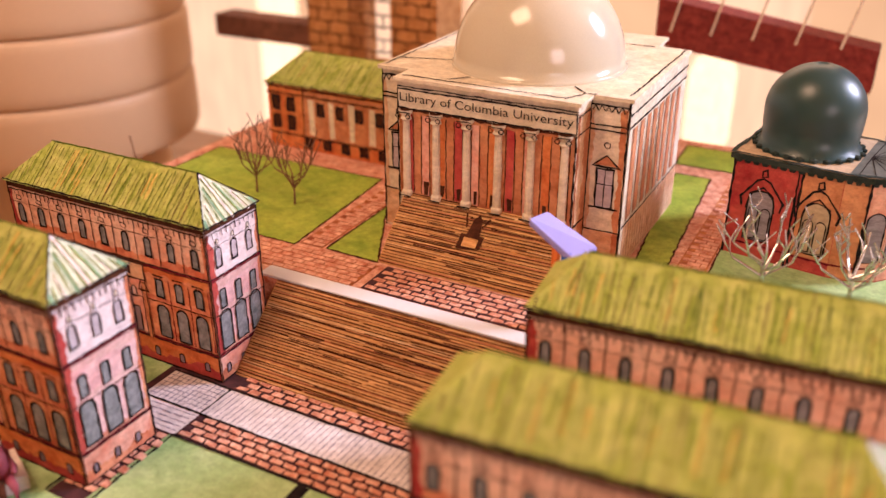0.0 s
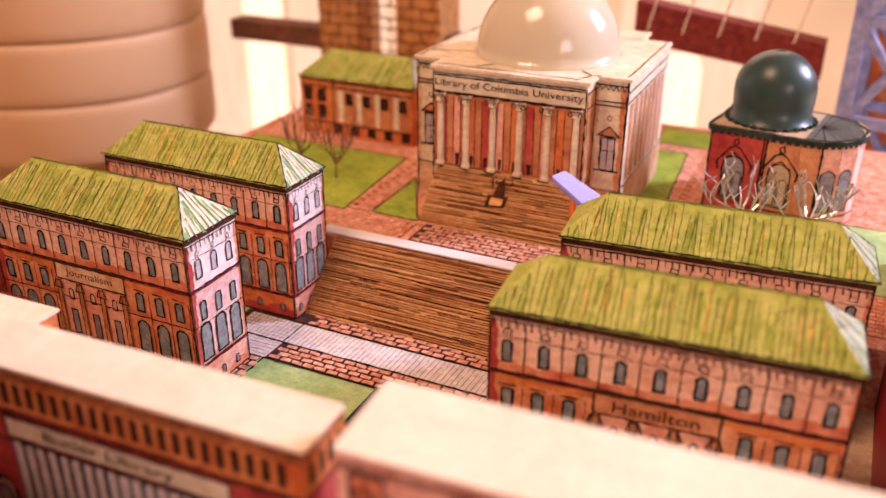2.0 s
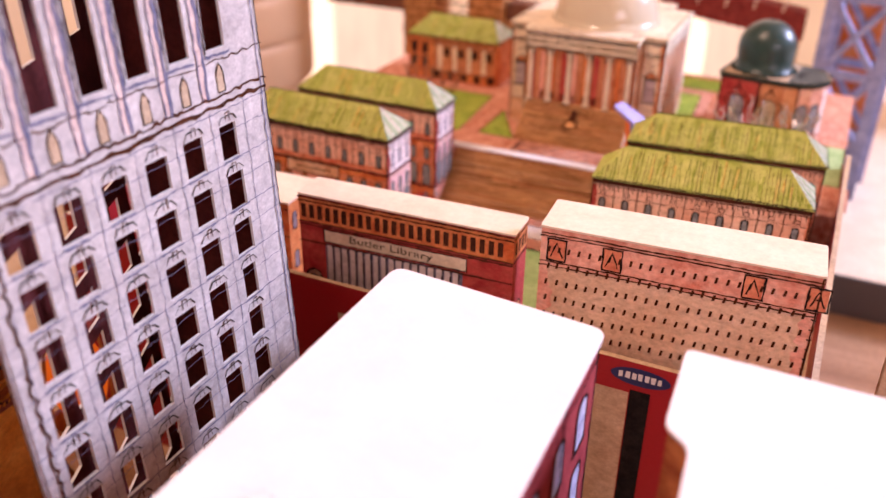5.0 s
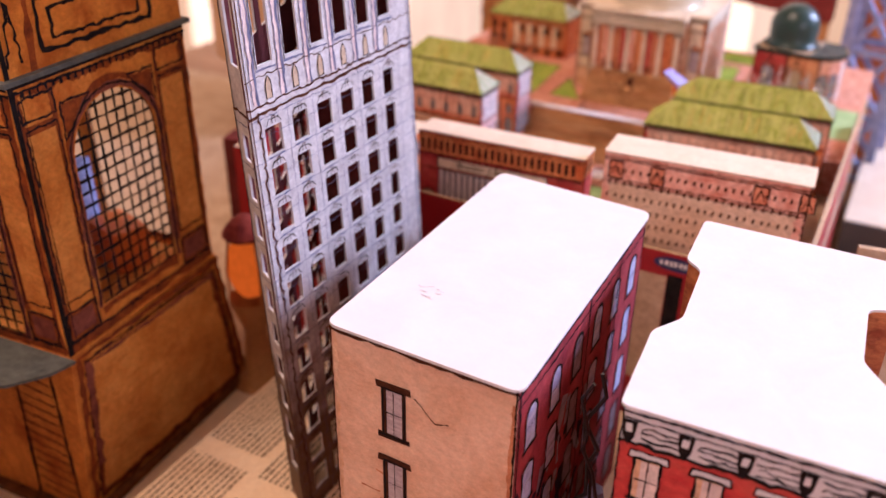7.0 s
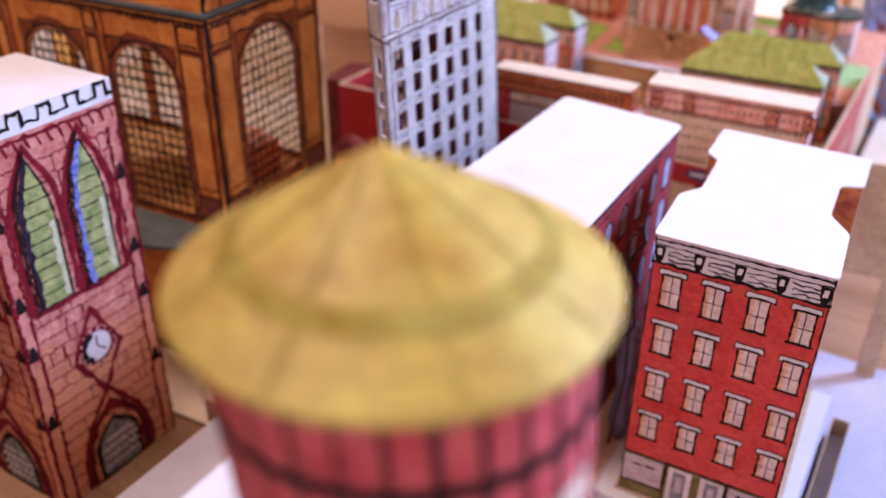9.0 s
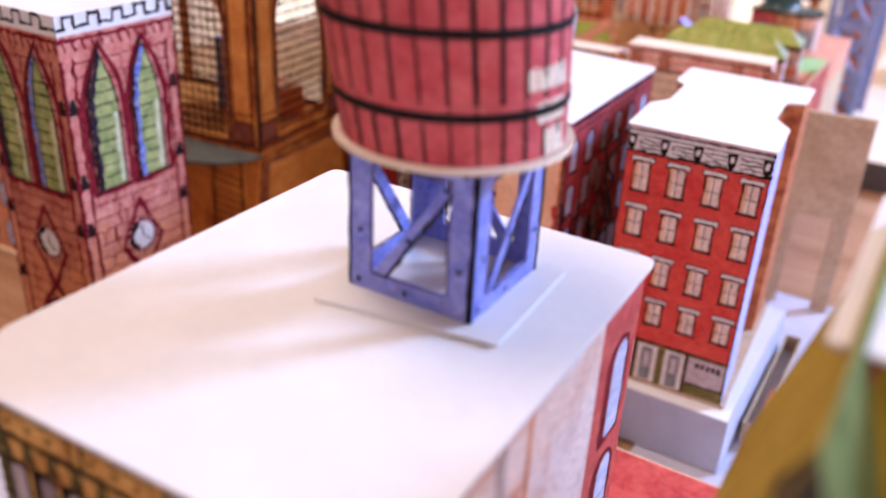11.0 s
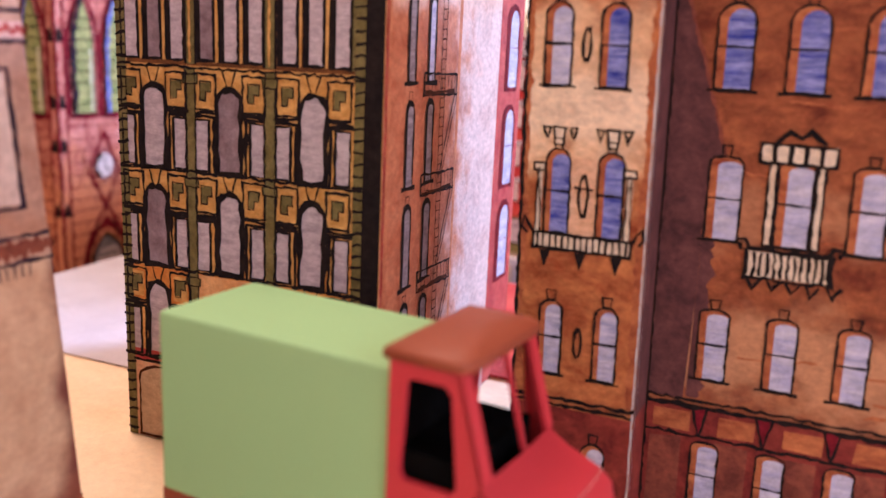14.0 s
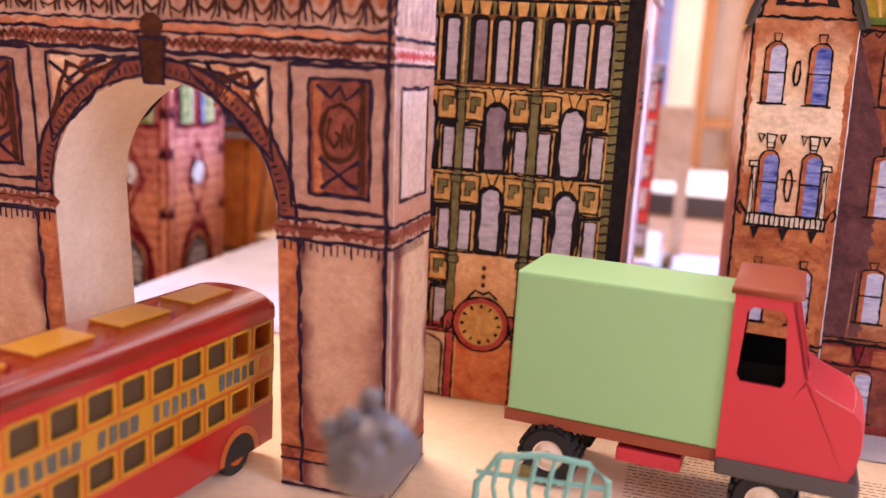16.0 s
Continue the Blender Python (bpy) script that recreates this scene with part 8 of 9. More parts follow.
    g.emit("balcony_drawing", "inked white balcony and stone frame")
    for ob in b.children_recursive:
        for v in ob.data.vertices:
            v.co.x -= 0.022 * (v.co.z - 11.5 * U)


brownstone()
walk_strip = thing("pavement_strip", "grey blue painted card pavement before the brownstone", "pavement", 0, 0, 0)
Shape().box(7.6, 23.0, 0.5, 1.42, 0.02, 0.14, SHEET).box(12.8, 23.0, 1.42, 3.66, 0.02, 0.14, SHEET).link("card_strip", walk_strip)


def arch_monument():
    b = thing("triumphal_arch", "buff paper triumphal arch with inked panels", "arch", -13.9, -12.25, 0)
    r, sp, W, D, H = 4.95, 11.15, 9.5, 4.75, 22.5
    s = Shape()
    arc = [(r * math.cos(t), sp + r * math.sin(t)) for t in [math.pi * k / 24 for k in range(25)]]
    for y, fl in ((0, False), (D, True)):
        def f(pl):
            q = [(x, y, z) for x, z in pl]
            s.face(q[::-1] if fl else q, BUFF)
        f([(-W, 0), (-r, 0), (-r, H), (-W, H)])
        f([(r, 0), (W, 0), (W, H), (r, H)])
        for a, c in zip(arc, arc[1:]):
            f([c, a, (a[0], H), (c[0], H)])
    rim = [(r, 0)] + arc + [(-r, 0)]
    for a, c in zip(rim, rim[1:]):
        s.face([(a[0], 0, a[1]), (c[0], 0, c[1]), (c[0], D, c[1]), (a[0], D, a[1])], CREAM)
    s.face([(W, 0, 0), (W, D, 0), (W, D, H), (W, 0, H)], BUFF)
    s.face([(-W, D, 0), (-W, 0, 0), (-W, 0, H), (-W, D, H)], BUFF)
    s.face([(-W, 0, H), (W, 0, H), (W, D, H), (-W, D, H)], STONE)
    s.link("body", b, "buff paper body with plain soffit")
    for face_at, u in (((0, 0, 0), (1, 0, 0)), ((0, D, 0), (-1, 0, 0))):
        f = Art(b, face_at, u)
        f.bold = 1.05
        ring_in = [(r * 1.02 * math.cos(t), sp + r * 1.02 * math.sin(t)) for t in [math.pi * k / 24 for k in range(25)]]
        ring_out = [((r + 0.75) * math.cos(t), sp + (r + 0.75) * math.sin(t)) for t in [math.pi * k / 24 for k in range(25)]]
        for k in range(24):
            f.poly([ring_in[k + 1], ring_in[k], ring_out[k], ring_out[k + 1]], PANEL_DARK, 1)
        f.line([(p * 1.01, q) for p, q in ring_out], 0.14, NAVY_INK, 3, 0.03, 0.5)
        f.line(ring_in, 0.1, NAVY_INK, 3, 0.03, 0.5)
        for k in range(60):
            t = math.pi * (k + 0.5) / 60
            f.line([((r + 0.25) * math.cos(t), sp + (r + 0.25) * math.sin(t)), ((r + 0.45) * math.cos(t), sp + (r + 0.45) * math.sin(t))], 0.07, NAVY_INK, 3, 0.02)
        f.emit("archivolt", "rust brown arch ring with ink teeth")
        for sg in (-1, 1):
            x0, x1 = (r + 0.6, W - 0.25)
            q = [(sg * x0, 11.75), (sg * x1, 11.75), (sg * x1, 16.95), (sg * x0, 16.95)]
            f.loop(q, 0.16, NAVY_INK, 3, 0.04)
            f.poly([(sg * (x0 + 0.75), 12.3), (sg * (x1 - 0.6), 12.3), (sg * (x1 - 0.6), 16.5), (sg * (x0 + 0.75), 16.5)][::sg], PANEL_DARK, 1.5)
            f.loop([(sg * (x0 + 0.75), 12.3), (sg * (x1 - 0.6), 12.3), (sg * (x1 - 0.6), 16.5), (sg * (x0 + 0.75), 16.5)], 0.14, NAVY_INK, 3, 0.05)
            m = sg * (x0 + x1 + 0.15) / 2
            f.loop([(m + 0.75 * math.cos(t), 14.6 + 1.0 * math.sin(t)) for t in [k * math.pi / 6 for k in range(12)]], 0.18, INK_BROWN, 4, 0.05)
            f.line([(m - 0.7, 12.6), (m + 0.7, 13.6)], 0.16, NAVY_INK, 4, 0.05)
            f.line([(m + 0.7, 12.6), (m - 0.7, 13.6)], 0.16, NAVY_INK, 4, 0.05)
            f.line([(m - 0.8, 16.2), (m - 0.3, 15.8), (m, 16.2), (m + 0.3, 15.8), (m + 0.8, 16.2)], 0.14, NAVY_INK, 4, 0.05)
            f.line([(m - 0.35, 15.1), (m - 0.5, 14.5), (m - 0.2, 14.1), (m + 0.05, 14.5), (m - 0.15, 14.6)], 0.12, INK_BROWN, 4.6, 0.04)
            f.line([(m + 0.1, 14.1), (m + 0.15, 15.0), (m + 0.45, 14.2), (m + 0.5, 15.0)], 0.12, INK_BROWN, 4.6, 0.04)
            f.bleed((m + 1.0, 12.4), (m + 1.0, 16.4), 0.4, INK_BROWN, 2.2)
            f.bleed((m - 1.0, 16.4), (m - 1.0, 12.4), 0.4, BROWNSTONE, 2.2)
            f.emit("carved_panel", "rust brown drawn relief panel")
            e0, e1 = sorted((sg * r, sg * W))
            f.rect(e0, 10.5, e1, 11.25, BUFF, 1.2)
            f.line([(e0 + (e1 - e0) * k / 28, 10.92 + (0.09 if k % 2 else -0.09)) for k in range(29)], 0.36, PANEL_DARK, 2.4, 0.02)
            for v, t in ((11.3, 0.14), (10.5, 0.18), (10.95, 0.06)):
                f.line([(sg * (r + 0.02), v), (sg * W, v)], t, NAVY_INK if t > 0.1 else INK_BROWN, 3, 0.04, 0.5)
            for k in range(16):
                x = r + 0.3 + k * 0.27
                f.line([(sg * x, 10.4), (sg * x, 10.05 + jitter(0.1))], 0.08, NAVY_INK, 3, 0.02)
            e0, e1 = sorted((sg * (r + 0.05), sg * (r + 0.85)))
            f.rect(e0, 0.3, e1, 10.4, BROWNSTONE, 1, 0.05)
            f.line([(sg * (r + 0.9), 0.3), (sg * (r + 0.9), 10.3)], 0.16, NAVY_INK, 3, 0.05)
            f.line([(sg * (W - 0.2), 0), (sg * (W - 0.2), H)], 0.16, NAVY_INK, 3, 0.04)
            e0, e1 = sorted((sg * r, sg * W))
            f.rect(e0, 1.3, e1, 1.75, BROWNSTONE, 2, 0.04)
            f.line([(sg * r, 0.12), (sg * W, 0.12)], 0.14, NAVY_INK, 3)
            f.line([(sg * r, 1.25), (sg * W, 1.25)], 0.1, NAVY_INK, 3)
            f.line([(sg * r, 1.8), (sg * W, 1.8)], 0.1, INK_BROWN, 3)
            f.poly([(sg * 0.9, 16.85), (sg * 4.6, 16.85), (sg * 4.6, 13.6), (sg * 3.6, 15.3)][::sg], RUST_PALE, 0.9)
            f.line([(sg * 1.5, 16.7), (sg * 3.0, 16.2), (sg * 3.8, 16.5), (sg * 4.3, 15.2), (sg * 4.6, 14.4)], 0.22, INK_BROWN, 3, 0.1, 0.4)
            f.line([(sg * 2.2, 16.75), (sg * 3.9, 15.9), (sg * 4.5, 16.4)], 0.16, NAVY_INK, 3, 0.1, 0.4)
            xa, xb = sorted((sg * (r + 0.95), sg * (W - 0.28)))
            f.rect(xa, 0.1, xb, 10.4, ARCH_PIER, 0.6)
            xa, xb = sorted((sg * (r + 0.65), sg * (W - 0.3)))
            f.rect(xa, 11.3, xb, 17.0, ARCH_TOP, 0.5)
            f.loop([(sg * 1.2, 16.8), (sg * 4.75, 16.8), (sg * 4.8, 13.4)], 0.14, NAVY_INK, 3.6, 0.05)
            for k in range(16):
                p = sg * RNG.uniform(2.2, 4.5)
                q = 16.6 - RNG.uniform(0, 1.0) * (abs(p) - 1.6) * 0.75
                f.line([(p, q), (p + jitter(0.4), q + jitter(0.3)), (p + jitter(0.6), q - RNG.uniform(0.1, 0.5))], RNG.uniform(0.08, 0.2), RNG.choice((INK_BROWN, BROWNSTONE, PANEL_DARK)), 2.4, 0.05)
            f.emit("pier_drawing", "inked mouldings of the pier")
        f.rect(-W, 17.15, W, 17.75, BUFF, 1.2)
        f.line([(-W + 2 * W * k / 110, 17.45 + (0.08 if k % 2 else -0.08)) for k in range(111)], 0.3, PANEL_DARK, 2.2, 0.02)
        for v, t in ((17.1, 0.16), (17.8, 0.12), (18.2, 0.1), (20.4, 0.16)):
            f.line([(-W, v), (W, v)], t, NAVY_INK, 3, 0.05)
        for k in range(17):
            x = -W + 0.6 + k * 1.12
            f.loop([(x + 0.42 * math.cos(t), 19.2 + 0.62 * math.sin(t)) for t in [j * math.pi / 4 for j in range(8)]], 0.12, INK_BROWN, 3, 0.06)
            f.poly([(x + 0.16 * math.cos(t), 19.2 + 0.3 * math.sin(t)) for t in [j * math.pi / 3 for j in range(6)]], BROWNSTONE, 3)
            f.line([(x + 0.5, 18.4), (x + 0.65, 20.2)], 0.09, NAVY_INK, 3, 0.05)
        for k in range(16):
            x = -W + 1.16 + k * 1.12
            f.line([(x - 0.3, 18.4), (x + 0.25, 20.2)], 0.09, INK_BROWN, 3, 0.05)
            f.line([(x + 0.3, 18.4), (x - 0.25, 20.2)], 0.09, INK_BROWN, 3, 0.05)
        f.bleed((-W, 17.75), (W, 17.75), 0.5, RUST, 0.8)
        f.bleed((W, 20.4), (-W, 20.4), 0.7, RUST_PALE, 0.8)
        k = -W
        while k < W - 0.3:
            f.line([(k, 17.55), (k + 0.15, 17.35), (k + 0.3, 17.55)], 0.08, INK_BROWN, 3, 0.02)
            k += 0.33
        f.emit("entablature", "inked frieze of rosettes")
        f.poly([(-0.42, 15.9), (0.42, 15.9), (0.55, 17.6), (-0.55, 17.6)], INK_BROWN, 4)
        f.loop([(-0.42, 15.9), (0.42, 15.9), (0.55, 17.6), (-0.55, 17.6)], 0.12, NAVY_INK, 5)
        f.poly([(0.5 * math.cos(t), 18.0 + 0.5 * math.sin(t)) for t in [k * math.pi / 5 for k in range(10)]], INK_BROWN, 5)
        f.emit("keystone", "dark drawn keystone")
    e = Art(b, (W, 0, 0), (0, 1, 0))
    e.loop([(0.8, 12.2), (3.95, 12.2), (3.95, 16.3), (0.8, 16.3)], 0.14, NAVY_INK, 3, 0.04)
    e.rect(0.9, 12.3, 3.85, 16.2, STRIP, 1.2)
    e.rect(0, 10.5, D, 11.25, BUFF, 1.2)
    e.line([(D * k / 28, 10.92 + (0.09 if k % 2 else -0.09)) for k in range(29)], 0.36, PANEL_DARK, 2.4, 0.02)
    e.rect(0, 17.2, D, 17.7, PINK_PALE, 1.2, 0.05)
    e.line([(D * k / 24, 17.45 + (0.09 if k % 2 else -0.09)) for k in range(25)], 0.18, CRIMSON, 2.4, 0.02)
    for k in range(7):
        e.line([(0.5 + k * 0.6, 18.4), (0.6 + k * 0.6 + jitter(0.15), 20.0)], 0.06, INK_BLUE, 2, 0.08)
    for v in (11.3, 10.5, 17.1, 18.0, 20.4, 0.12, 1.25):
        e.line([(0, v), (D, v)], 0.13, NAVY_INK, 3, 0.04)
    e.rect(0, 1.3, D, 1.75, BROWNSTONE, 2, 0.03)
    for k in range(14):
        e.line([(0.2 + k * 0.28, 10.4), (0.2 + k * 0.28, 10.05)], 0.07, NAVY_INK, 3)
    e.line([(0.03, 0), (0.03, H)], 0.05, WHITE, 3, 0.01)
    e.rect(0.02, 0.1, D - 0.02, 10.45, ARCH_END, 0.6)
    e.rect(0.02, 11.25, D - 0.02, 17.1, ARCH_TOP, 0.6)
    e.emit("end_drawing", "inked end panel")
    for ob in b.children_recursive:
        for v in ob.data.vertices:
            v.co.y -= 0.085 * v.co.z


arch_monument()


# ---- toys ----
def wheel(parent, x, y, z, r, w, tyre, hub, tread=True, name="wheel"):
    s = Shape()
    n = 36
    prof = [(r * 0.55, y - w / 2), (r * 0.9, y - w / 2), (r, y - w * 0.3), (r, y + w * 0.3), (r * 0.9, y + w / 2), (r * 0.55, y + w / 2)]
    s.lathe(x, z, prof, tyre, n, "y")
    ob = s.link(name, parent)
    s = Shape()
    if tread:
        for k in range(20):
            t = 2 * math.pi * k / 20
            for sg in (-1, 1):
                c, d = math.cos(t), math.sin(t)
                tx, tz = -d * 0.09 * r, c * 0.09 * r
                yy0, yy1 = (y - w / 2, y - w * 0.05) if sg < 0 else (y + w * 0.05, y + w / 2)
                p = [(x + c * r * 0.98 + tx, z + d * r * 0.98 + tz), (x + c * r * 0.98 - tx, z + d * r * 0.98 - tz), (x + c * r * 1.09 - tx, z + d * r * 1.09 - tz), (x + c * r * 1.09 + tx, z + d * r * 1.09 + tz)]
                s.face([(a, yy0, b) for a, b in p], tyre)
                s.face([(a, yy1, b) for a, b in p[::-1]], tyre)
                for i in range(4):
                    a, c2 = p[i], p[(i + 1) % 4]
                    s.face([(a[0], yy0, a[1]), (a[0], yy1, a[1]), (c2[0], yy1, c2[1]), (c2[0], yy0, c2[1])], tyre)
        t = s.link("tread", ob)
        t["kind"] = "stuff"
    h = Shape().lathe(x, z, [(0.0, y - w / 2 - 0.02), (r * 0.25, y - w / 2 - 0.06), (r * 0.5, y - w * 0.42), (r * 0.58, y - w * 0.48), (r * 0.58, y + w * 0.48), (0, y + w * 0.48)], hub, 24, "y")
    h.link("hub", ob, "pale wheel hub")
    return ob


def toy_truck():
    b = thing("toy_truck", "toy lorry with a pale green box and red cab", "toy truck", -0.5, -7.85, 0, -6.0)
    Shape().box(-0.15, 8.15, 0.0, 3.9, 3.15, 9.35, TRUCK_GREEN).link("cargo_box", b, "pale green painted box", bevel=0.12)
    Shape().box(-0.3, 9.0, 0.1, 3.8, 2.55, 3.12, CAB_ROOF).link("chassis", b, "dull red chassis", bevel=0.08)
    c = Shape()
    x0, x1, y0, y1 = 8.3, 13.3, -0.1, 4.0
    nose = [(13.0, 2.9), (13.22, 3.4), (13.34, 4.2), (13.32, 4.9), (13.2, 5.4), (12.9, 5.72), (12.4, 5.95), (11.8, 6.2), (11.1, 6.65)]
    hole = [(8.82, 6.2), (10.3, 6.2), (10.45, 6.45), (10.2, 9.0), (10.0, 9.25), (9.0, 9.25), (8.8, 9.05), (8.68, 6.45)]
    ring = [(8.3, 5.9), (10.75, 5.9), (11.22, 6.72), (10.46, 9.7), (9.9, 9.75), (9.0, 9.78), (8.3, 9.8), (8.3, 6.6)]
    for y, fl in ((y0, False), (y1, True)):
        low = [(x0, 2.9)] + nose + [(11.22, 6.6), (10.75, 5.9), (x0, 5.9)]
        q = [(x, y, z) for x, z in low]
        c.face(q[::-1] if fl else q, TRUCK_RED)
        for i in range(8):
            a, d, e, g = ring[i], ring[(i + 1) % 8], hole[(i + 1) % 8], hole[i]
            q = [(a[0], y, a[1]), (d[0], y, d[1]), (e[0], y, e[1]), (g[0], y, g[1])]
            c.face(q[::-1] if fl else q, TRUCK_RED)
        inn = 0.18 if not fl else -0.18
        for i in range(8):
            e, g = hole[i], hole[(i + 1) % 8]
            c.face([(e[0], y, e[1]), (g[0], y, g[1]), (g[0], y + inn, g[1]), (e[0], y + inn, e[1])], TRUCK_RED)
    hood = Shape()
    for a, d in zip(nose, nose[1:]):
        ks = [(y0 + (y1 - y0) * k / 10, 0.16 * (1 - (k / 5 - 1) ** 2)) for k in range(11)]
        for (ya, da), (yb, db) in zip(ks, ks[1:]):
            hood.face([(a[0] + da, ya, a[1] + da * 0.6), (a[0] + db, yb, a[1] + db * 0.6), (d[0] + db, yb, d[1] + db * 0.6), (d[0] + da, ya, d[1] + da * 0.6)], TRUCK_RED)
    hood.link("bonnet", b, "rounded red bonnet", smooth=True)
    for ya, yb in ((y0, y0 + 0.5), (y1 - 0.4, y1), ((y0 + y1) / 2 + 0.25, (y0 + y1) / 2 + 0.36)):
        p = Shape()
        p.face([(11.25, ya, 6.7), (11.25, yb, 6.7), (10.45, yb, 9.65), (10.45, ya, 9.65)], TRUCK_RED)
        p.face([(11.1, yb, 6.7), (11.1, ya, 6.7), (10.3, ya, 9.65), (10.3, yb, 9.65)], TRUCK_RED)
        for y in (ya, yb):
            q = [(11.1, y, 6.7), (11.25, y, 6.7), (10.45, y, 9.65), (10.3, y, 9.65)]
            p.face(q if y == ya else q[::-1], TRUCK_RED)
        p.link("windscreen_pillar", b)
    c.face([(x0, y0, 2.9), (x0, y0, 9.8), (x0, y1, 9.8), (x0, y1, 2.9)], TRUCK_RED)
    c.face([(x0, y0, 2.9), (x0, y1, 2.9), (12.9, y1, 2.9), (12.9, y0, 2.9)], TRUCK_RED)
    c.link("cab", b, "red plastic cab with open windows")
    Shape().box(8.5, 10.6, 0.12, 3.78, 5.0, 7.0, CAB_BLACK).link("seat", b, "black seat block")
    rim = [(11.5, y0 - 0.02, 6.38), (12.1, y0 - 0.02, 6.09), (12.6, y0 - 0.01, 5.88)] + [(12.88 + 0.17 * (1 - (k / 5 - 1) ** 2), y0 + (y1 - y0) * k / 10, 5.76 + 0.1 * (1 - (k / 5 - 1) ** 2)) for k in range(11)]
    Shape().tube(rim, 0.012, PINK_PALE, 6).link("bonnet_seam", b, "thin white worn seam")
    # added black sheet in place of the shade behind the cab windows
    Shape().box(8.42, 8.5, 0.1, 3.8, 3.0, 9.6, CAB_BLACK).link("rear_lining", b, "black sheet painting the dark inside of the cab")
    plan = []
    for cx, cy, t0 in ((10.25, 0.3, -90), (10.25, 3.6, 0)):
        plan += [(cx + 0.5 * math.cos(math.radians(t0 + 15 * k)), cy + 0.5 * math.sin(math.radians(t0 + 15 * k))) for k in range(7)]
    plan = [(8.15, -0.2)] + plan + [(8.15, 4.1)]
    mid = (9.7, 1.95)
    rf = Shape()
    for (f0, z0), (f1, z1) in (((1.0, 9.72), (1.0, 9.92)), ((1.0, 9.92), (0.985, 9.99)), ((0.985, 9.99), (0.95, 10.05)), ((0.95, 10.05), (0.6, 10.25)), ((0.6, 10.25), (0.0, 10.34))):
        for i in range(len(plan)):
            p, q = plan[i], plan[(i + 1) % len(plan)]

            def put(v, f, z):
                return (mid[0] + (v[0] - mid[0]) * f, mid[1] + (v[1] - mid[1]) * f, z)
            rf.face([put(p, f0, z0), put(q, f0, z0), put(q, f1, z1), put(p, f1, z1)] if f1 else [put(p, f0, z0), put(q, f0, z0), put(p, 0, z1)], CAB_ROOF)
    rf.face([(*p, 9.72) for p in plan[::-1]], CAB_BLACK)
    rf.link("cab_roof", b, "faded brown-red cab roof", smooth=True)
    Shape().box(8.3, 13.5, -0.2, 4.1, 2.2, 2.95, DARK_GREY).link("bumper", b, "dark grey skirt", bevel=0.15)
    Shape().lathe(13.3, 0.8, [(0.0, -0.02), (0.5, 0.0), (0.5, 0.1)], WHITE, 16, "y").link("headlamp", b, "pale round headlamp")
    Shape().box(4.4, 7.0, 0.2, 3.0, 1.7, 2.3, TRUCK_RED).link("fuel_tank", b, "red block under the chassis", bevel=0.05)
    for x in (1.6, 10.2):
        for y in (0.35, 3.55):
            wheel(b, x, y, 1.35, 1.22, 0.9, RUBBER, CREAM)
    for ob in b.children_recursive:
        nm = ob.name.split(".")[0]
        rolling = nm in ("wheel", "tread", "hub")
        for v in ob.data.vertices:
            v.co.x = v.co.x * 1.05 if nm in ("cargo_box", "chassis") else v.co.x + (0.2 if rolling else 0.16) * U
            v.co.y *= 1.14
            if not rolling:
                v.co.z = v.co.z * 0.972 + 0.02 * U


toy_truck()


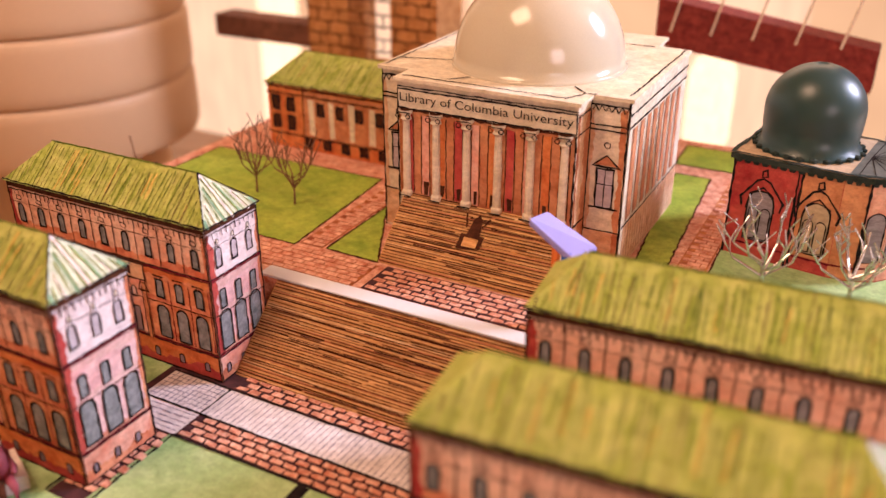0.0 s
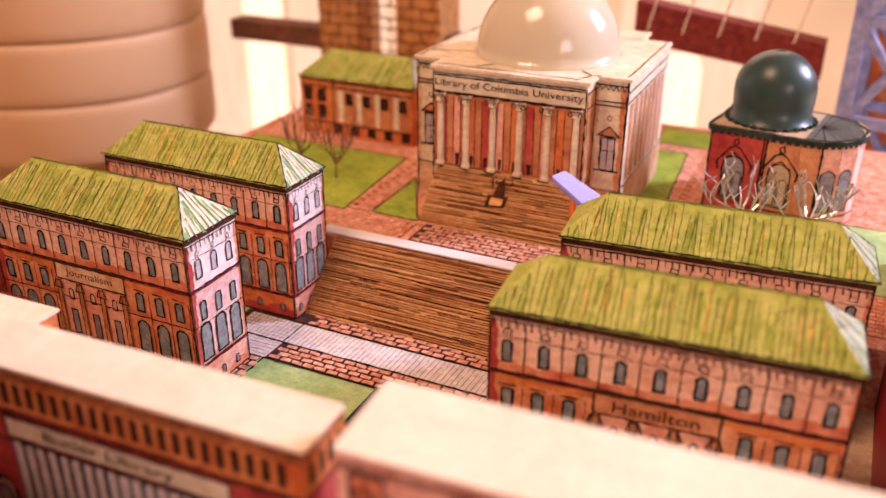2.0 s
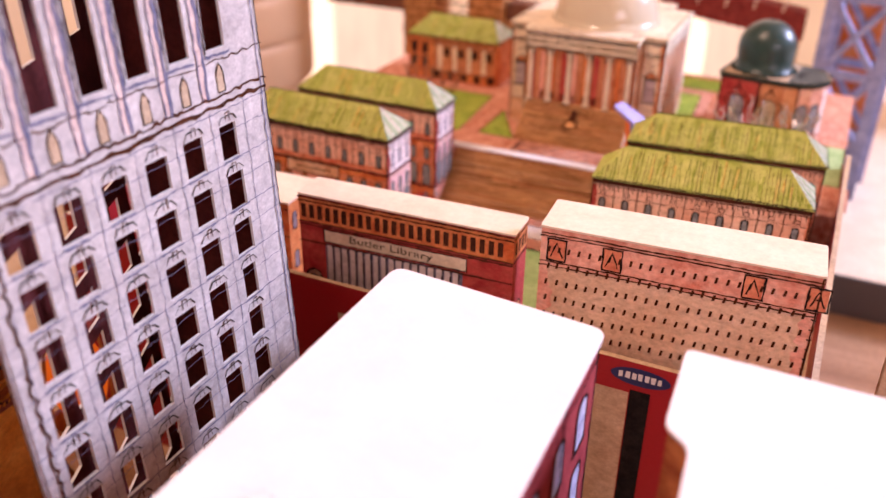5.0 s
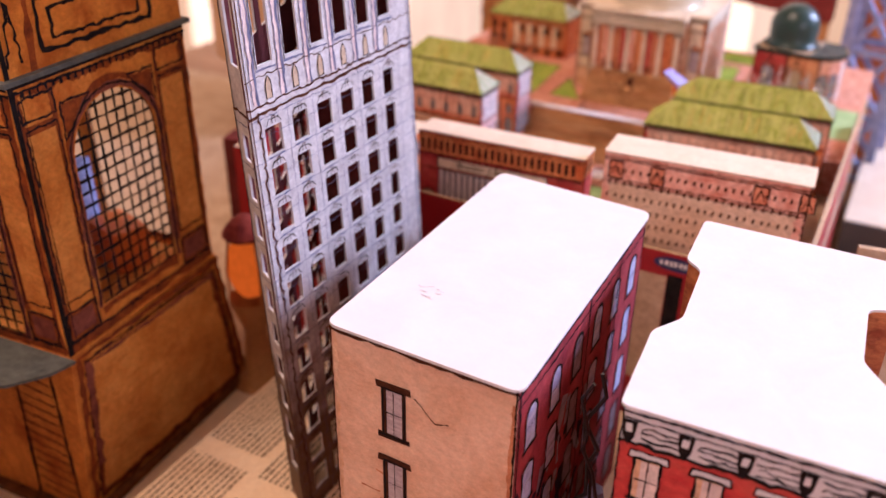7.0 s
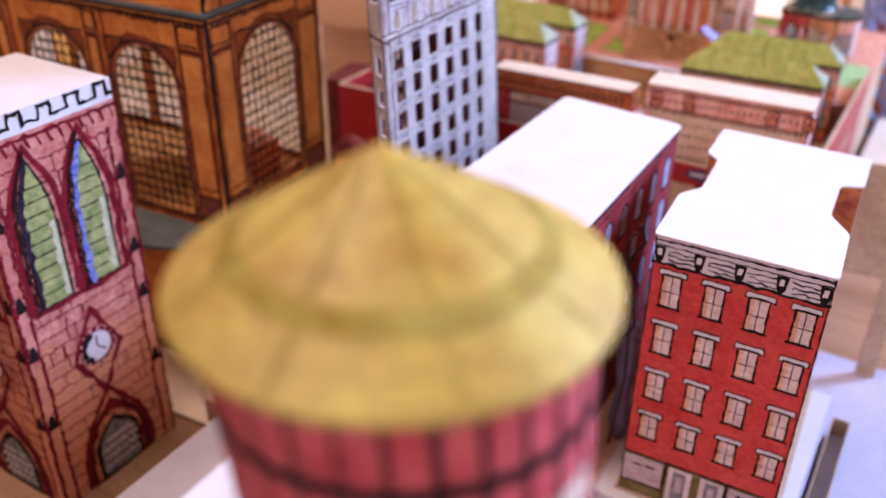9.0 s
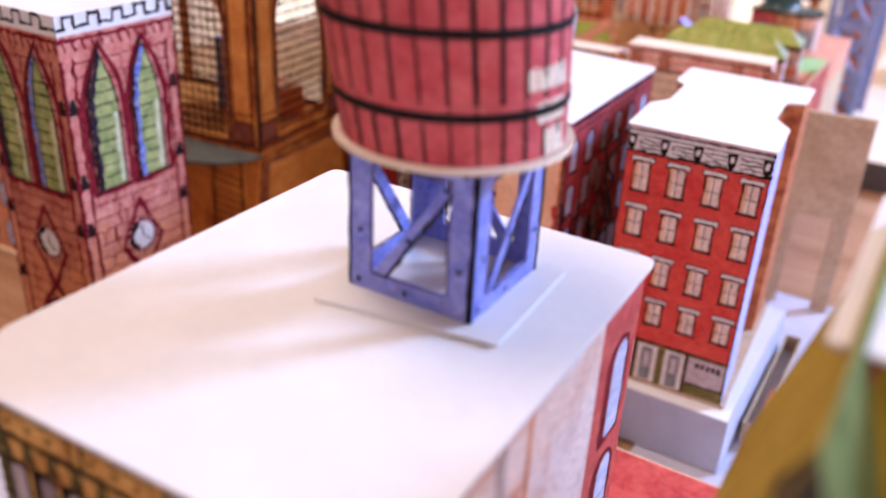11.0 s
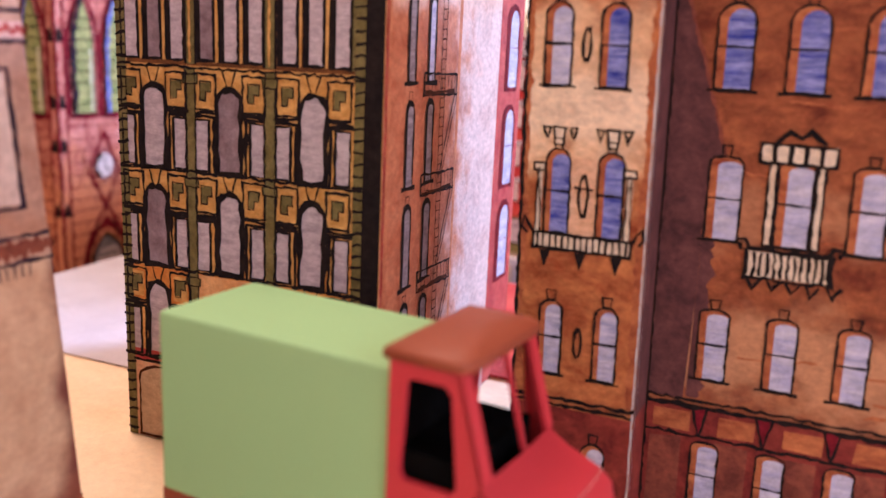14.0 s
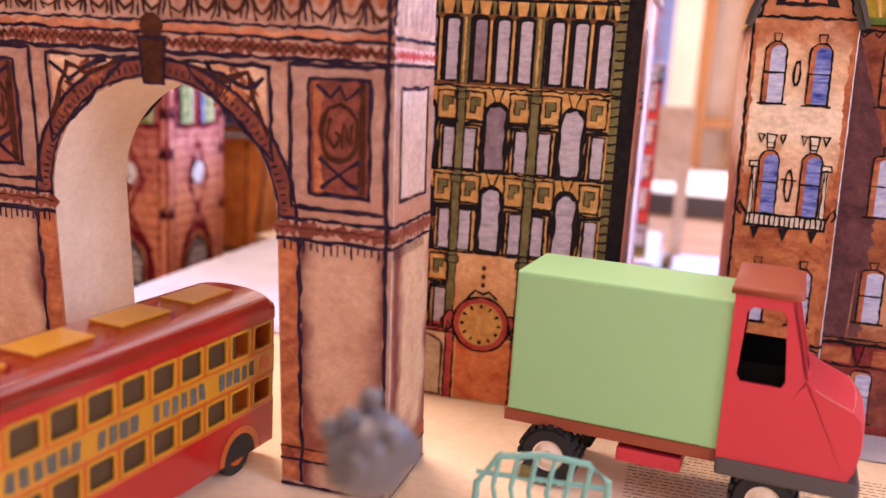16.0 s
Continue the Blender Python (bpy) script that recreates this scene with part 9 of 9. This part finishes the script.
def toy_bus():
    d = Vector((-12.3 + 10.7, -22.4 + 10.0, 0))
    b = thing("toy_bus", "red and yellow tin double-decker toy bus", "toy bus", -10.6, -9.9, 0, math.degrees(math.atan2(d.y, d.x)))
    L, Wd, N = 15.425, 4.0, 10
    Shape().box(2.6, L, -Wd + 0.1, -0.1, 1.0, 6.5, BUS_DARK).link("inner_body", b, "dark inside behind the windows")
    side = [("lower_panel", 0.75, 2.55, BUS_RED), ("lower_band", 2.55, 2.75, BUS_ORANGE), ("advert_band", 4.0, 4.95, BUS_YELLOW), ("middle_line", 3.85, 4.0, BUS_ORANGE), ("upper_line", 4.95, 5.1, BUS_ORANGE), ("upper_panel", 6.25, 6.7, BUS_RED)]
    for nm, z0, z1, m in side:
        Shape().box(0, L, -Wd, 0, z0, z1, m).link(nm, b)
    for z0, z1 in ((2.75, 3.85), (5.1, 6.25)):
        for k in range(N + 1):
            x = 0.05 + k * (L - 0.3) / N
            Shape().box(x, x + 0.22, -Wd, 0, z0, z1, BUS_ORANGE).link("window_post", b)
            if k < N:
                w = (L - 0.3) / N
                for y in (0.0, -Wd):
                    fr = Shape()
                    x0, x1 = x + 0.2, x + w + 0.02
                    for q in ((x0, x0 + 0.11, z0, z1), (x1 - 0.11, x1, z0, z1), (x0 + 0.11, x1 - 0.11, z0 - 0.02, z0 + 0.1), (x0 + 0.11, x1 - 0.11, z1 - 0.1, z1 + 0.02)):
                        fr.box(q[0], q[1], y - 0.05, y + 0.05, q[2], q[3], BUS_YELLOW)
                    for cx, sx in ((x0 + 0.1, 1), (x1 - 0.1, -1)):
                        for cz, sz in ((z0 + 0.09, 1), (z1 - 0.09, -1)):
                            fr.prism([(cx, y - 0.05), (cx + 0.12 * sx, y - 0.05), (cx + 0.12 * sx, y + 0.05), (cx, y + 0.05)][::sx], cz - 0.04, cz + 0.04, BUS_YELLOW)
                    fr.link("window_frame", b)
    roof = Shape()
    n = 10
    prof = [(-Wd / 2 - math.cos(t) * Wd / 2 * 1.0, 6.7 + 0.8 * math.sin(t) ** 0.5) for t in [math.pi * k / n for k in range(n + 1)]]
    for (ya, za), (yb, zb) in zip(prof, prof[1:]):
        roof.face([(0.35, ya, za), (0.35, yb, zb), (L - 0.35, yb, zb), (L - 0.35, ya, za)], BUS_RED)
        for xe, xi in ((0.0, 0.35), (L, L - 0.35)):
            q = [(xe, ya, 6.7 + (za - 6.7) * 0.45), (xe, yb, 6.7 + (zb - 6.7) * 0.45), (xi, yb, zb), (xi, ya, za)]
            roof.face(q, BUS_RED)
            roof.face([(xe, ya, 6.7), (xe, yb, 6.7), (xe, yb, 6.7 + (zb - 6.7) * 0.45), (xe, ya, 6.7 + (za - 6.7) * 0.45)], BUS_RED)
    roof.link("roof", b, "glossy red rounded roof", smooth=True)
    for x in (1.2, 5.0, 8.8, 12.4):
        Shape().box(x, x + 2.6, -Wd * 0.72, -Wd * 0.32, 7.46, 7.56, BUS_YELLOW).link("roof_panel", b, "yellow raised roof panel", bevel=0.05)
    for xe, w in ((-0.02, 0.02), (L, 0.04)):
        Shape().box(xe, xe + w, -Wd + 0.3, -0.3, 0.9, 2.6, BUS_RED).box(xe, xe + w, -Wd + 0.3, -0.3, 4.0, 5.0, BUS_YELLOW).link("end_panel", b)
    for y0, u, at in ((0.0, (-1, 0, 0), (L, 0.0, 0)), (-Wd, (1, 0, 0), (0, -Wd, 0))):
        a = Art(b, at, u)
        for c in (0.8, L - 0.7):
            a.poly([(c + 0.32 * math.cos(t), 4.47 + 0.32 * math.sin(t)) for t in [k * math.pi / 8 for k in range(16)]], BUS_ORANGE, 3)
        for x, w in ((1.7, 3.0), (5.3, 2.0), (7.9, 3.0), (11.6, 2.4)):
            k = x
            while k < x + w:
                a.rect(k, 4.16, k + 0.34, 4.8, SLATE, 3, 0.05)
                k += 0.5
        a.emit("advert_print", "dark grey bars of an advertisement")
        for c in (2.2, L - 2.4):
            ring = [(c + 1.35 * math.cos(t), 0.8 + 1.35 * math.sin(t)) for t in [k * math.pi / 14 for k in range(15)]]
            a.poly(ring, BUS_ORANGE, 3)
            a.poly([(c + 1.02 * math.cos(t), 0.8 + 1.05 * math.sin(t)) for t in [k * math.pi / 14 for k in range(15)]], RUBBER, 4)
            a.emit("wheel_arch", "orange wheel arch")
    for x in (2.4, L - 2.2):
        for y in (-0.35, -Wd + 0.35):
            wheel(b, x, y, 0.98, 0.98, 0.5, RUBBER, BUS_ORANGE, False)


toy_bus()

ball = thing("pewter_finial", "dull grey pewter ball ornament on a stem", "ornament", -0.8, -24.6, 0)
Shape().lathe(0, 0, [(0, 0), (0.6, 0.02), (0.5, 0.2), (0.1, 0.5), (0.08, 7.0)], PEWTER, 16).link("stem", ball, smooth=True)
kb = Shape().lathe(0, 0, [(0.0, 6.9)] + [(1.1 * math.cos(t), 8.1 + 1.1 * math.sin(t)) for t in [-math.pi / 2 + math.pi * k / 18 for k in range(1, 18)]] + [(0.15, 9.22), (0.3, 9.4), (0.2, 9.65), (0, 9.7)], PEWTER, 32).link("knob", ball, "lumpy grey knob", smooth=True)
for v in kb.data.vertices:
    lump = noise.noise(v.co * 130) * 0.22 + noise.noise(v.co * 260) * 0.10
    v.co.x *= 1 + lump
    v.co.y *= 1 + lump
for dx, dy, dz, r in ((0.75, -0.5, 8.75, 0.34), (-0.8, -0.4, 8.7, 0.3), (0.1, -0.95, 8.2, 0.32), (0.95, 0.2, 8.1, 0.3), (-0.3, -0.5, 9.1, 0.3)):
    Shape().lathe(dx, dy, [(0.0, dz - r)] + [(r * math.cos(t), dz + r * math.sin(t)) for t in [-math.pi / 2 + math.pi * k / 8 for k in range(1, 8)]] + [(0, dz + r)], PEWTER, 14).link("lump", ball, smooth=True)


def teal_rail():
    b = thing("toy_rail", "small translucent teal plastic railing", "railing", 1.9, -14.0, 0, 3)
    Shape().tube([(-2.4, 0, 0), (-2.3, 0, 2.6), (-1.6, 0, 3.7), (0, 0, 4.0), (1.6, 0, 3.9), (2.3, 0, 3.4), (2.4, 0, 0)], 0.13, TEAL_RAIL, 8).link("frame", b)
    for k in range(6):
        x = -1.6 + k * 0.64
        Shape().tube([(x, 0, 0), (x + 0.1, 0.05, 1.5), (x - 0.1, -0.05, 2.6), (x + 0.1, 0, 3.85)], 0.1, TEAL_RAIL, 6).link("bar", b)
    Shape().tube([(-2.35, 0, 3.0), (2.2, 0, 3.1)], 0.1, TEAL_RAIL, 6).link("cross_rail", b)
    Shape().box(-0.8, -0.4, -0.1, 0.1, 3.1, 3.5, OLIVE).link("catch", b, "small green catch")


teal_rail()


# ---- small things on the campus ----
def bare_tree(name, label, x, y, z, h, mat, seed, branches=9, spread=0.55, thick=0.11, group=""):
    rng = random.Random(seed)
    b = thing(name, label, "tree", x, y, z, 0, group)
    s = Shape()
    top = (rng.uniform(-0.1, 0.1), rng.uniform(-0.1, 0.1), h * 0.42)
    s.tube([(0, 0, 0), (0.03, 0.02, h * 0.2), top], thick, mat, 7, thick * 0.8)
    s.link("trunk", b)
    for k in range(branches):
        a = 2 * math.pi * k / branches + rng.uniform(-0.3, 0.3)
        r = h * spread * rng.uniform(0.55, 1.0)
        z1 = h * rng.uniform(0.72, 1.0)
        base = Vector((0, 0, h * rng.uniform(0.2, 0.42)))
        mid = Vector((math.cos(a) * r * 0.6, math.sin(a) * r * 0.6, base.z + (z1 - base.z) * 0.35))
        end = Vector((math.cos(a) * r, math.sin(a) * r, z1))
        t = Shape().tube([base, mid, mid.lerp(end, 0.5) + Vector((rng.uniform(-0.1, 0.1), rng.uniform(-0.1, 0.1), 0)), end], thick * 0.62, mat, 6, thick * 0.42)
        for j in range(2):
            q = mid.lerp(end, rng.uniform(0.1, 0.6))
            t.tube([q, q + Vector((rng.uniform(-0.35, 0.35), rng.uniform(-0.35, 0.35), h * 0.14)), q + Vector((rng.uniform(-0.5, 0.5), rng.uniform(-0.5, 0.5), h * 0.27))], thick * 0.5, mat, 5, thick * 0.36)
        t.link("branch", b)
    return b


bare_tree("wire_tree", "twisted silver wire tree on the chapel lawn", -10.4, 95.6, 11, 3.9, WIRE, 3, group="silver wire trees")
bare_tree("wire_tree", "twisted silver wire tree with spread branches", -7.0, 95.9, 11, 3.7, WIRE, 5, group="silver wire trees")
bare_tree("twig_tree", "thin brown twig tree on the lawn", -36.4, 94.6, 11, 4.0, TWIG, 8, 10, 0.42, 0.06, "brown twig trees")
bare_tree("twig_tree", "thin brown twig tree beside the brick path", -33.6, 94.2, 11, 3.9, TWIG, 9, 10, 0.42, 0.06, "brown twig trees")
bare_tree("twig_tree", "bare brown twig tree behind the halls", -44.5, 93.0, -3.97, 16.5, TWIG, 12, 9, 0.22, 0.12, "brown twig trees")

sc = thing("slab_sculpture", "lilac plastic slab on orange and blue supports", "sculpture", -17.2, 89.7, 11.02)
sl = Shape()
p = [(-1.2, -0.6), (0.62, -0.2), (1.15, 0.9), (-0.85, 0.5)]
zt = [4.4, 2.8, 3.1, 4.35]
sl.face([(*q, z) for q, z in zip(p, zt)], LILAC)
sl.face([(*q, z - 0.34) for q, z in zip(p, zt)][::-1], LILAC)
for i in range(4):
    k = (i + 1) % 4
    sl.face([(*p[i], zt[i] - 0.34), (*p[k], zt[k] - 0.34), (*p[k], zt[k]), (*p[i], zt[i])], LILAC)
sl.link("slab", sc, bevel=0.1)
Shape().tube([(0.1, -0.7, 0), (-0.1, -0.6, 0.9), (0.05, -0.5, 1.9), (-0.12, -0.35, 2.6), (-0.2, -0.1, 3.45)], 0.17, ORANGE_PLASTIC, 8).link("support", sc, "orange bent support")
Shape().tube([(0.5, -0.6, 0), (0.42, -0.55, 1.2), (0.32, -0.35, 2.2), (0.25, 0.0, 3.0)], 0.24, BLUE_PLASTIC, 8).link("support", sc, "blue support")

fig = Shape()
fig.lathe(0, 0, [(0, 1.25), (0.14, 1.3), (0.17, 1.45), (0.12, 1.6), (0, 1.64)], CREAM, 10)
fig.lathe(0, 0, [(0, 1.66), (0.17, 1.6), (0.19, 1.52)], INK_BROWN, 10)
fig.tube([(0.0, 0, 1.3), (0.1, 0, 0.95), (0.15, 0, 0.55)], 0.2, SKIN_GREY, 8, 0.24)
fig.tube([(0.15, 0.1, 0.5), (0.75, 0.12, 0.55), (0.95, 0.12, 0.08)], 0.12, SKIN_GREY, 7, 0.09)
fig.tube([(0.15, -0.12, 0.5), (0.75, -0.16, 0.5), (1.0, -0.16, 0.05)], 0.12, INK_BROWN, 7, 0.09)
fig.tube([(0.02, 0.2, 1.15), (0.3, 0.28, 0.8), (0.5, 0.2, 0.75)], 0.07, SKIN_GREY, 6)
fig.tube([(0.02, -0.2, 1.15), (0.2, -0.3, 0.8), (0.4, -0.22, 0.7)], 0.07, SKIN_GREY, 6)
fo = fig.link("seated_figurine", smooth=True)
fo.matrix_world = pose(-31.5 * U, 74.3 * U, 8.1 * U, 0, 0, -25)
fo.scale = (1.45, 1.45, 1.45)
tagged(fo, "tiny painted maroon seated model figurine", "figurine")
bench = thing("model_bench", "tiny pale card bench on the lawn", "bench", -31.6, 74.5, 8.08, -25)
Shape().box(-1.3, 0.55, -0.7, 0.6, 0, 0.6, PINK_WHITE).link("seat", bench, bevel=0.05)

wire = thing("black_wire", "loose twisted black wire between the houses", "wire", -8.2, 43.5, 0)
Shape().tube([(-1.9, 0.2, 0.1), (-1.2, 0, 5.0), (-0.9, 0, 8.4), (0.0, 0, 9.6), (0.5, 0, 10.6), (0.2, 0, 12.1), (-0.35, 0, 13.2), (-0.2, -0.1, 14.3), (-0.6, 0, 15.8), (-0.2, 0.1, 16.6)], 0.09, BLACK_WIRE, 6).link("strand", wire)
Shape().tube([(-1.1, 0.5, 0.1), (-1.6, 0.3, 4.0), (-0.9, 0.1, 8.3), (-0.9, 0, 9.7), (0.0, 0, 10.8), (-0.1, 0.1, 12.4), (0.3, 0, 13.4), (-0.4, 0.1, 14.6), (0.3, 0.3, 16.0), (0.0, 0.4, 17.0)], 0.10, BLACK_WIRE, 6).link("strand", wire)
Shape().tube([(-0.4, 1.0, 0.1), (0.2, 0.6, 6.0), (0.1, 0.2, 11.5), (-0.3, 0.1, 13.0), (-0.5, 0.2, 15.0)], 0.08, BLACK_WIRE, 6).link("strand", wire)
scrap = thing("tinfoil_scrap", "crumpled pale blue scrap beside the wire", "scrap", -8.4, 45.6, 0)
Shape().lathe(0, 0, [(0.3, 0), (0.75, 1.5), (0.5, 4.2), (0.8, 7.0), (0.45, 9.2), (0, 9.4)], LATTICE, 7).link("wad", scrap)

cbox = thing("cardboard_piece", "beige cardboard piece with an arched cut", "cardboard", 2.6, 66.5, -3.75, 8)
cs = Shape()
for y, fl in ((0, False), (0.4, True)):
    for quad in ([(-2.9, 0), (-1.5, 0), (-1.5, 18), (-2.9, 18)], [(1.5, 0), (2.9, 0), (2.9, 18), (1.5, 18)], [(-1.5, 9), (1.5, 9), (1.5, 18), (-1.5, 18)]):
        q = [(x, y, z) for x, z in quad]
        cs.face(q[::-1] if fl else q, KRAFT)
cs.face([(2.9, 0, 0), (2.9, 0.4, 0), (2.9, 0.4, 18), (2.9, 0, 18)], KRAFT)
cs.face([(-2.9, 0, 18), (2.9, 0, 18), (2.9, 0.4, 18), (-2.9, 0.4, 18)], KRAFT)
cs.link("panel", cbox)
tin = thing("clear_tray", "low pale grey tray standing on the cloth", "tray", 4.24, 51, -3.75)
ts = Shape().box(-0.62, 0.62, -7, 7, 0, 0.3, CLOTH)
for q in ((-0.62, -0.54, -7, 7), (0.52, 0.62, -7, 7), (-0.54, 0.52, -7, -6.9), (-0.54, 0.52, 6.9, 7)):
    ts.box(*q, 0.3, 1.75, KRAFT)
ts.link("tray_body", tin)

# ---- far things ----
stack = thing("cream_ringed_vase", "large cream plastic vase with stacked rings", "vase", -70, 108.5, -3.97)
Shape().lathe(0, 0, [(0, 0), (8.5, 0), (9, 1), (9.3, 6), (8.6, 8.6), (11.4, 9.2), (0, 9.2)], CREAM_PLASTIC, 64).link("foot", stack, smooth=True)
for k in range(7):
    z = 9.2 + 5.0 * k
    Shape().lathe(0, 0, [(0, z), (11.75, z), (11.98, z + 0.08), (12.1, z + 0.35), (12.15, z + 1.0), (12.15, z + 4.0), (12.1, z + 4.65), (11.98, z + 4.9), (11.75, z + 4.99), (0, z + 4.99)], CREAM_PLASTIC, 64).link("ring", stack, smooth=True)


def bridge():
    b = thing("model_bridge", "brown paper suspension bridge with stone towers", "bridge", -40, 120, -3.97)
    for x in (-5.0,):
        Shape().box(x - 4.6, x - 0.8, -2, 2, 0, 36, BRIDGE_STONE).box(x + 3.0, x + 7.0, -2, 2, 0, 36, BRIDGE_STONE).box(x - 0.8, x + 3.0, -2, 2, 0, 15.2, BRIDGE_STONE).box(x - 0.8, x + 3.0, -2, 2, 33, 36, BRIDGE_STONE).link("tower", b, "tan stone tower with an open arch")
        f = Art(b, (x - 4.6, -2, 0))
        for k in range(24):
            f.line([(0, 14 + k * 0.95), (11.6, 14 + k * 0.95)], 0.12, INK_BROWN, 2, 0.08)
            for j in range(6):
                u = (j + 0.5 * (k % 2)) * 2.0
                f.line([(u, 14 + k * 0.95), (u, 14.95 + k * 0.95)], 0.12, INK_BROWN, 2, 0.05)
        f.emit("masonry", "brown drawn masonry joints")
    Shape().box(-20, -9.6, -1.2, 1.2, 16.2, 18.0, SHADOWLESS).link("deck", b, "dark brown deck")
    Shape().box(2.2, 18, -1.2, 1.2, 16.6, 18.4, SHADOWLESS).link("deck", b, "dark brown deck")
    s = Shape()
    s.face([(18, -1.2, 19.6), (31.5, -1.2, 18.0), (31.5, -1.2, 20.6), (18, -1.2, 22.6)], BRIDGE_RED)
    s.face([(18, -1.2, 22.6), (31.5, -1.2, 20.6), (31.5, 1.2, 20.6), (18, 1.2, 22.6)], BRIDGE_RED)
    s.face([(18, 1.2, 22.6), (31.5, 1.2, 20.6), (31.5, 1.2, 18.0), (18, 1.2, 19.6)], BRIDGE_RED)
    s.face([(18, 1.2, 19.6), (31.5, 1.2, 18.0), (31.5, -1.2, 18.0), (18, -1.2, 19.6)], BRIDGE_RED)
    s.face([(18, -1.2, 19.6), (18, -1.2, 22.6), (18, 1.2, 22.6), (18, 1.2, 19.6)], BRIDGE_RED)
    s.link("side_span", b, "dark maroon bridge span")
    for k in range(5):
        Shape().tube([(19 + k * 2.6, -1.3, 20.5), (19.8 + k * 2.6, -1.3, 24.0)], 0.08, CREAM, 5).link("hanger", b)
    for x in (18.6, 30.8):
        Shape().box(x - 0.5, x + 0.5, -0.9, 0.9, 0, 19, BRIDGE_STONE).link("pier", b)


bridge()


def lattice_tower():
    b = thing("lattice_tower", "blue painted card lattice tower", "tower", -4.0, 118.5, -3.97, -8)
    W, H = 6.2, 44
    for y in (0, 5):
        for x in (-W / 2, W / 2 - 1.0):
            Shape().box(x, x + 1.0, y, y + 0.3, 0, H, LATTICE).link("post", b)
        for k in range(6):
            z0 = 1 + k * 7
            Shape().box(-W / 2 + 1.0, W / 2 - 1.0, y, y + 0.3, z0, z0 + 0.8, LATTICE).link("cross_bar", b)
            for a, c in (((-W / 2 + 0.9, z0 + 0.8), (W / 2 - 0.9, z0 + 7)), ((W / 2 - 0.9, z0 + 0.8), (-W / 2 + 0.9, z0 + 7))):
                Shape().tube([(a[0], y + 0.15, a[1]), (c[0], y + 0.15, c[1])], 0.36, LATTICE, 4).link("brace", b)
    Shape().box(-W / 2, W / 2, 5.4, 5.6, 0, H, ORANGE).link("backing", b, "orange painted backing")


lattice_tower()

st2 = thing("side_table", "pale wooden table with a dark front edge", "table", 40, 130, -3.9)
Shape().box(-42, 40, -28, 40, 1.0, 3.5, CREAM).link("tabletop", st2)
Shape().box(-42, 40, -28.3, -28, -2, 3.45, DARK_GREY).link("front_edge", st2, "dark front edge")
for x in (-40, 38):
    Shape().box(x, x + 2, -26, -24, -76, 1.0, DARK_GREY).link("leg", st2)

cab = thing("wooden_cabinet", "orange wooden cabinet frame behind the model town", "cabinet", 10, 150, -80)
for x in (-5.5, 2.5, 10.5):
    Shape().box(x, x + 2.6, -1, 3, 0, 140, PANEL_WOOD).link("upright", cab)
Shape().box(-5.5, 13, -0.8, 3, 88, 90, PANEL_WOOD).link("rail", cab)
Shape().box(-5.5, 13, 3, 3.6, 0, 140, CREAM).link("back_panel", cab, "pale back panel")

cw = thing("wall_cabinet", "dark orange wooden sideboard by the wall", "cabinet", -95, 140, -80)
Shape().box(-60, 18, 0, 30, 0, 42, PANEL_WOOD).link("carcass", cw)
for k in range(3):
    Shape().box(-58 + k * 25, -36 + k * 25, -0.8, 0, 5, 39, PANEL_WOOD).link("door", cw)


def lamp(x, y, z0, z1, r, label):
    base = -3.97 if y < 160 else -80
    b = thing("column_lamp", label, "lamp", x, y, base)
    z0, z1 = (z0, z1) if y < 160 else (z0 + 80, z1 + 80)
    Shape().lathe(0, 0, [(0, z0), (r * 0.8, z0 + 0.1), (r, z0 + 1.2), (r, z1 - 1.2), (r * 0.8, z1 - 0.1), (0, z1)], LAMP_GLOW, 24).link("shade", b, "glowing warm paper shade", smooth=True)
    Shape().lathe(0, 0, [(0, 0), (r * 0.9, 0), (r * 0.8, 0.6), (0.4, 1.0), (0.4, z0 + 0.2)], BUS_DARK, 16).link("stand", b)


lamp(-22.3, 142, 4.8, 13.5, 2.1, "bright warm column lamp behind the library")
# glowing column added in place of a bright strip of window
lamp(-97, 174, -40, 40, 3.2, "tall glowing column in place of a strip of window light")


cur = thing("lit_window", "bright curtained window glowing behind the model town", "window", -50, 212, -10)
Shape().box(-135, 75, 0, 1.0, -50, 100, CURTAIN_GLOW).link("curtain", cur)
for k in range(-1, 4):
    Shape().box(-104 + k * 36 - (4 if k < 0 else 0), -80 + k * 36, -0.4, -0.1, -46, 95, LAMP_GLOW if k < 0 else PANE_GLOW).link("pane", cur, "bright glowing window pane")
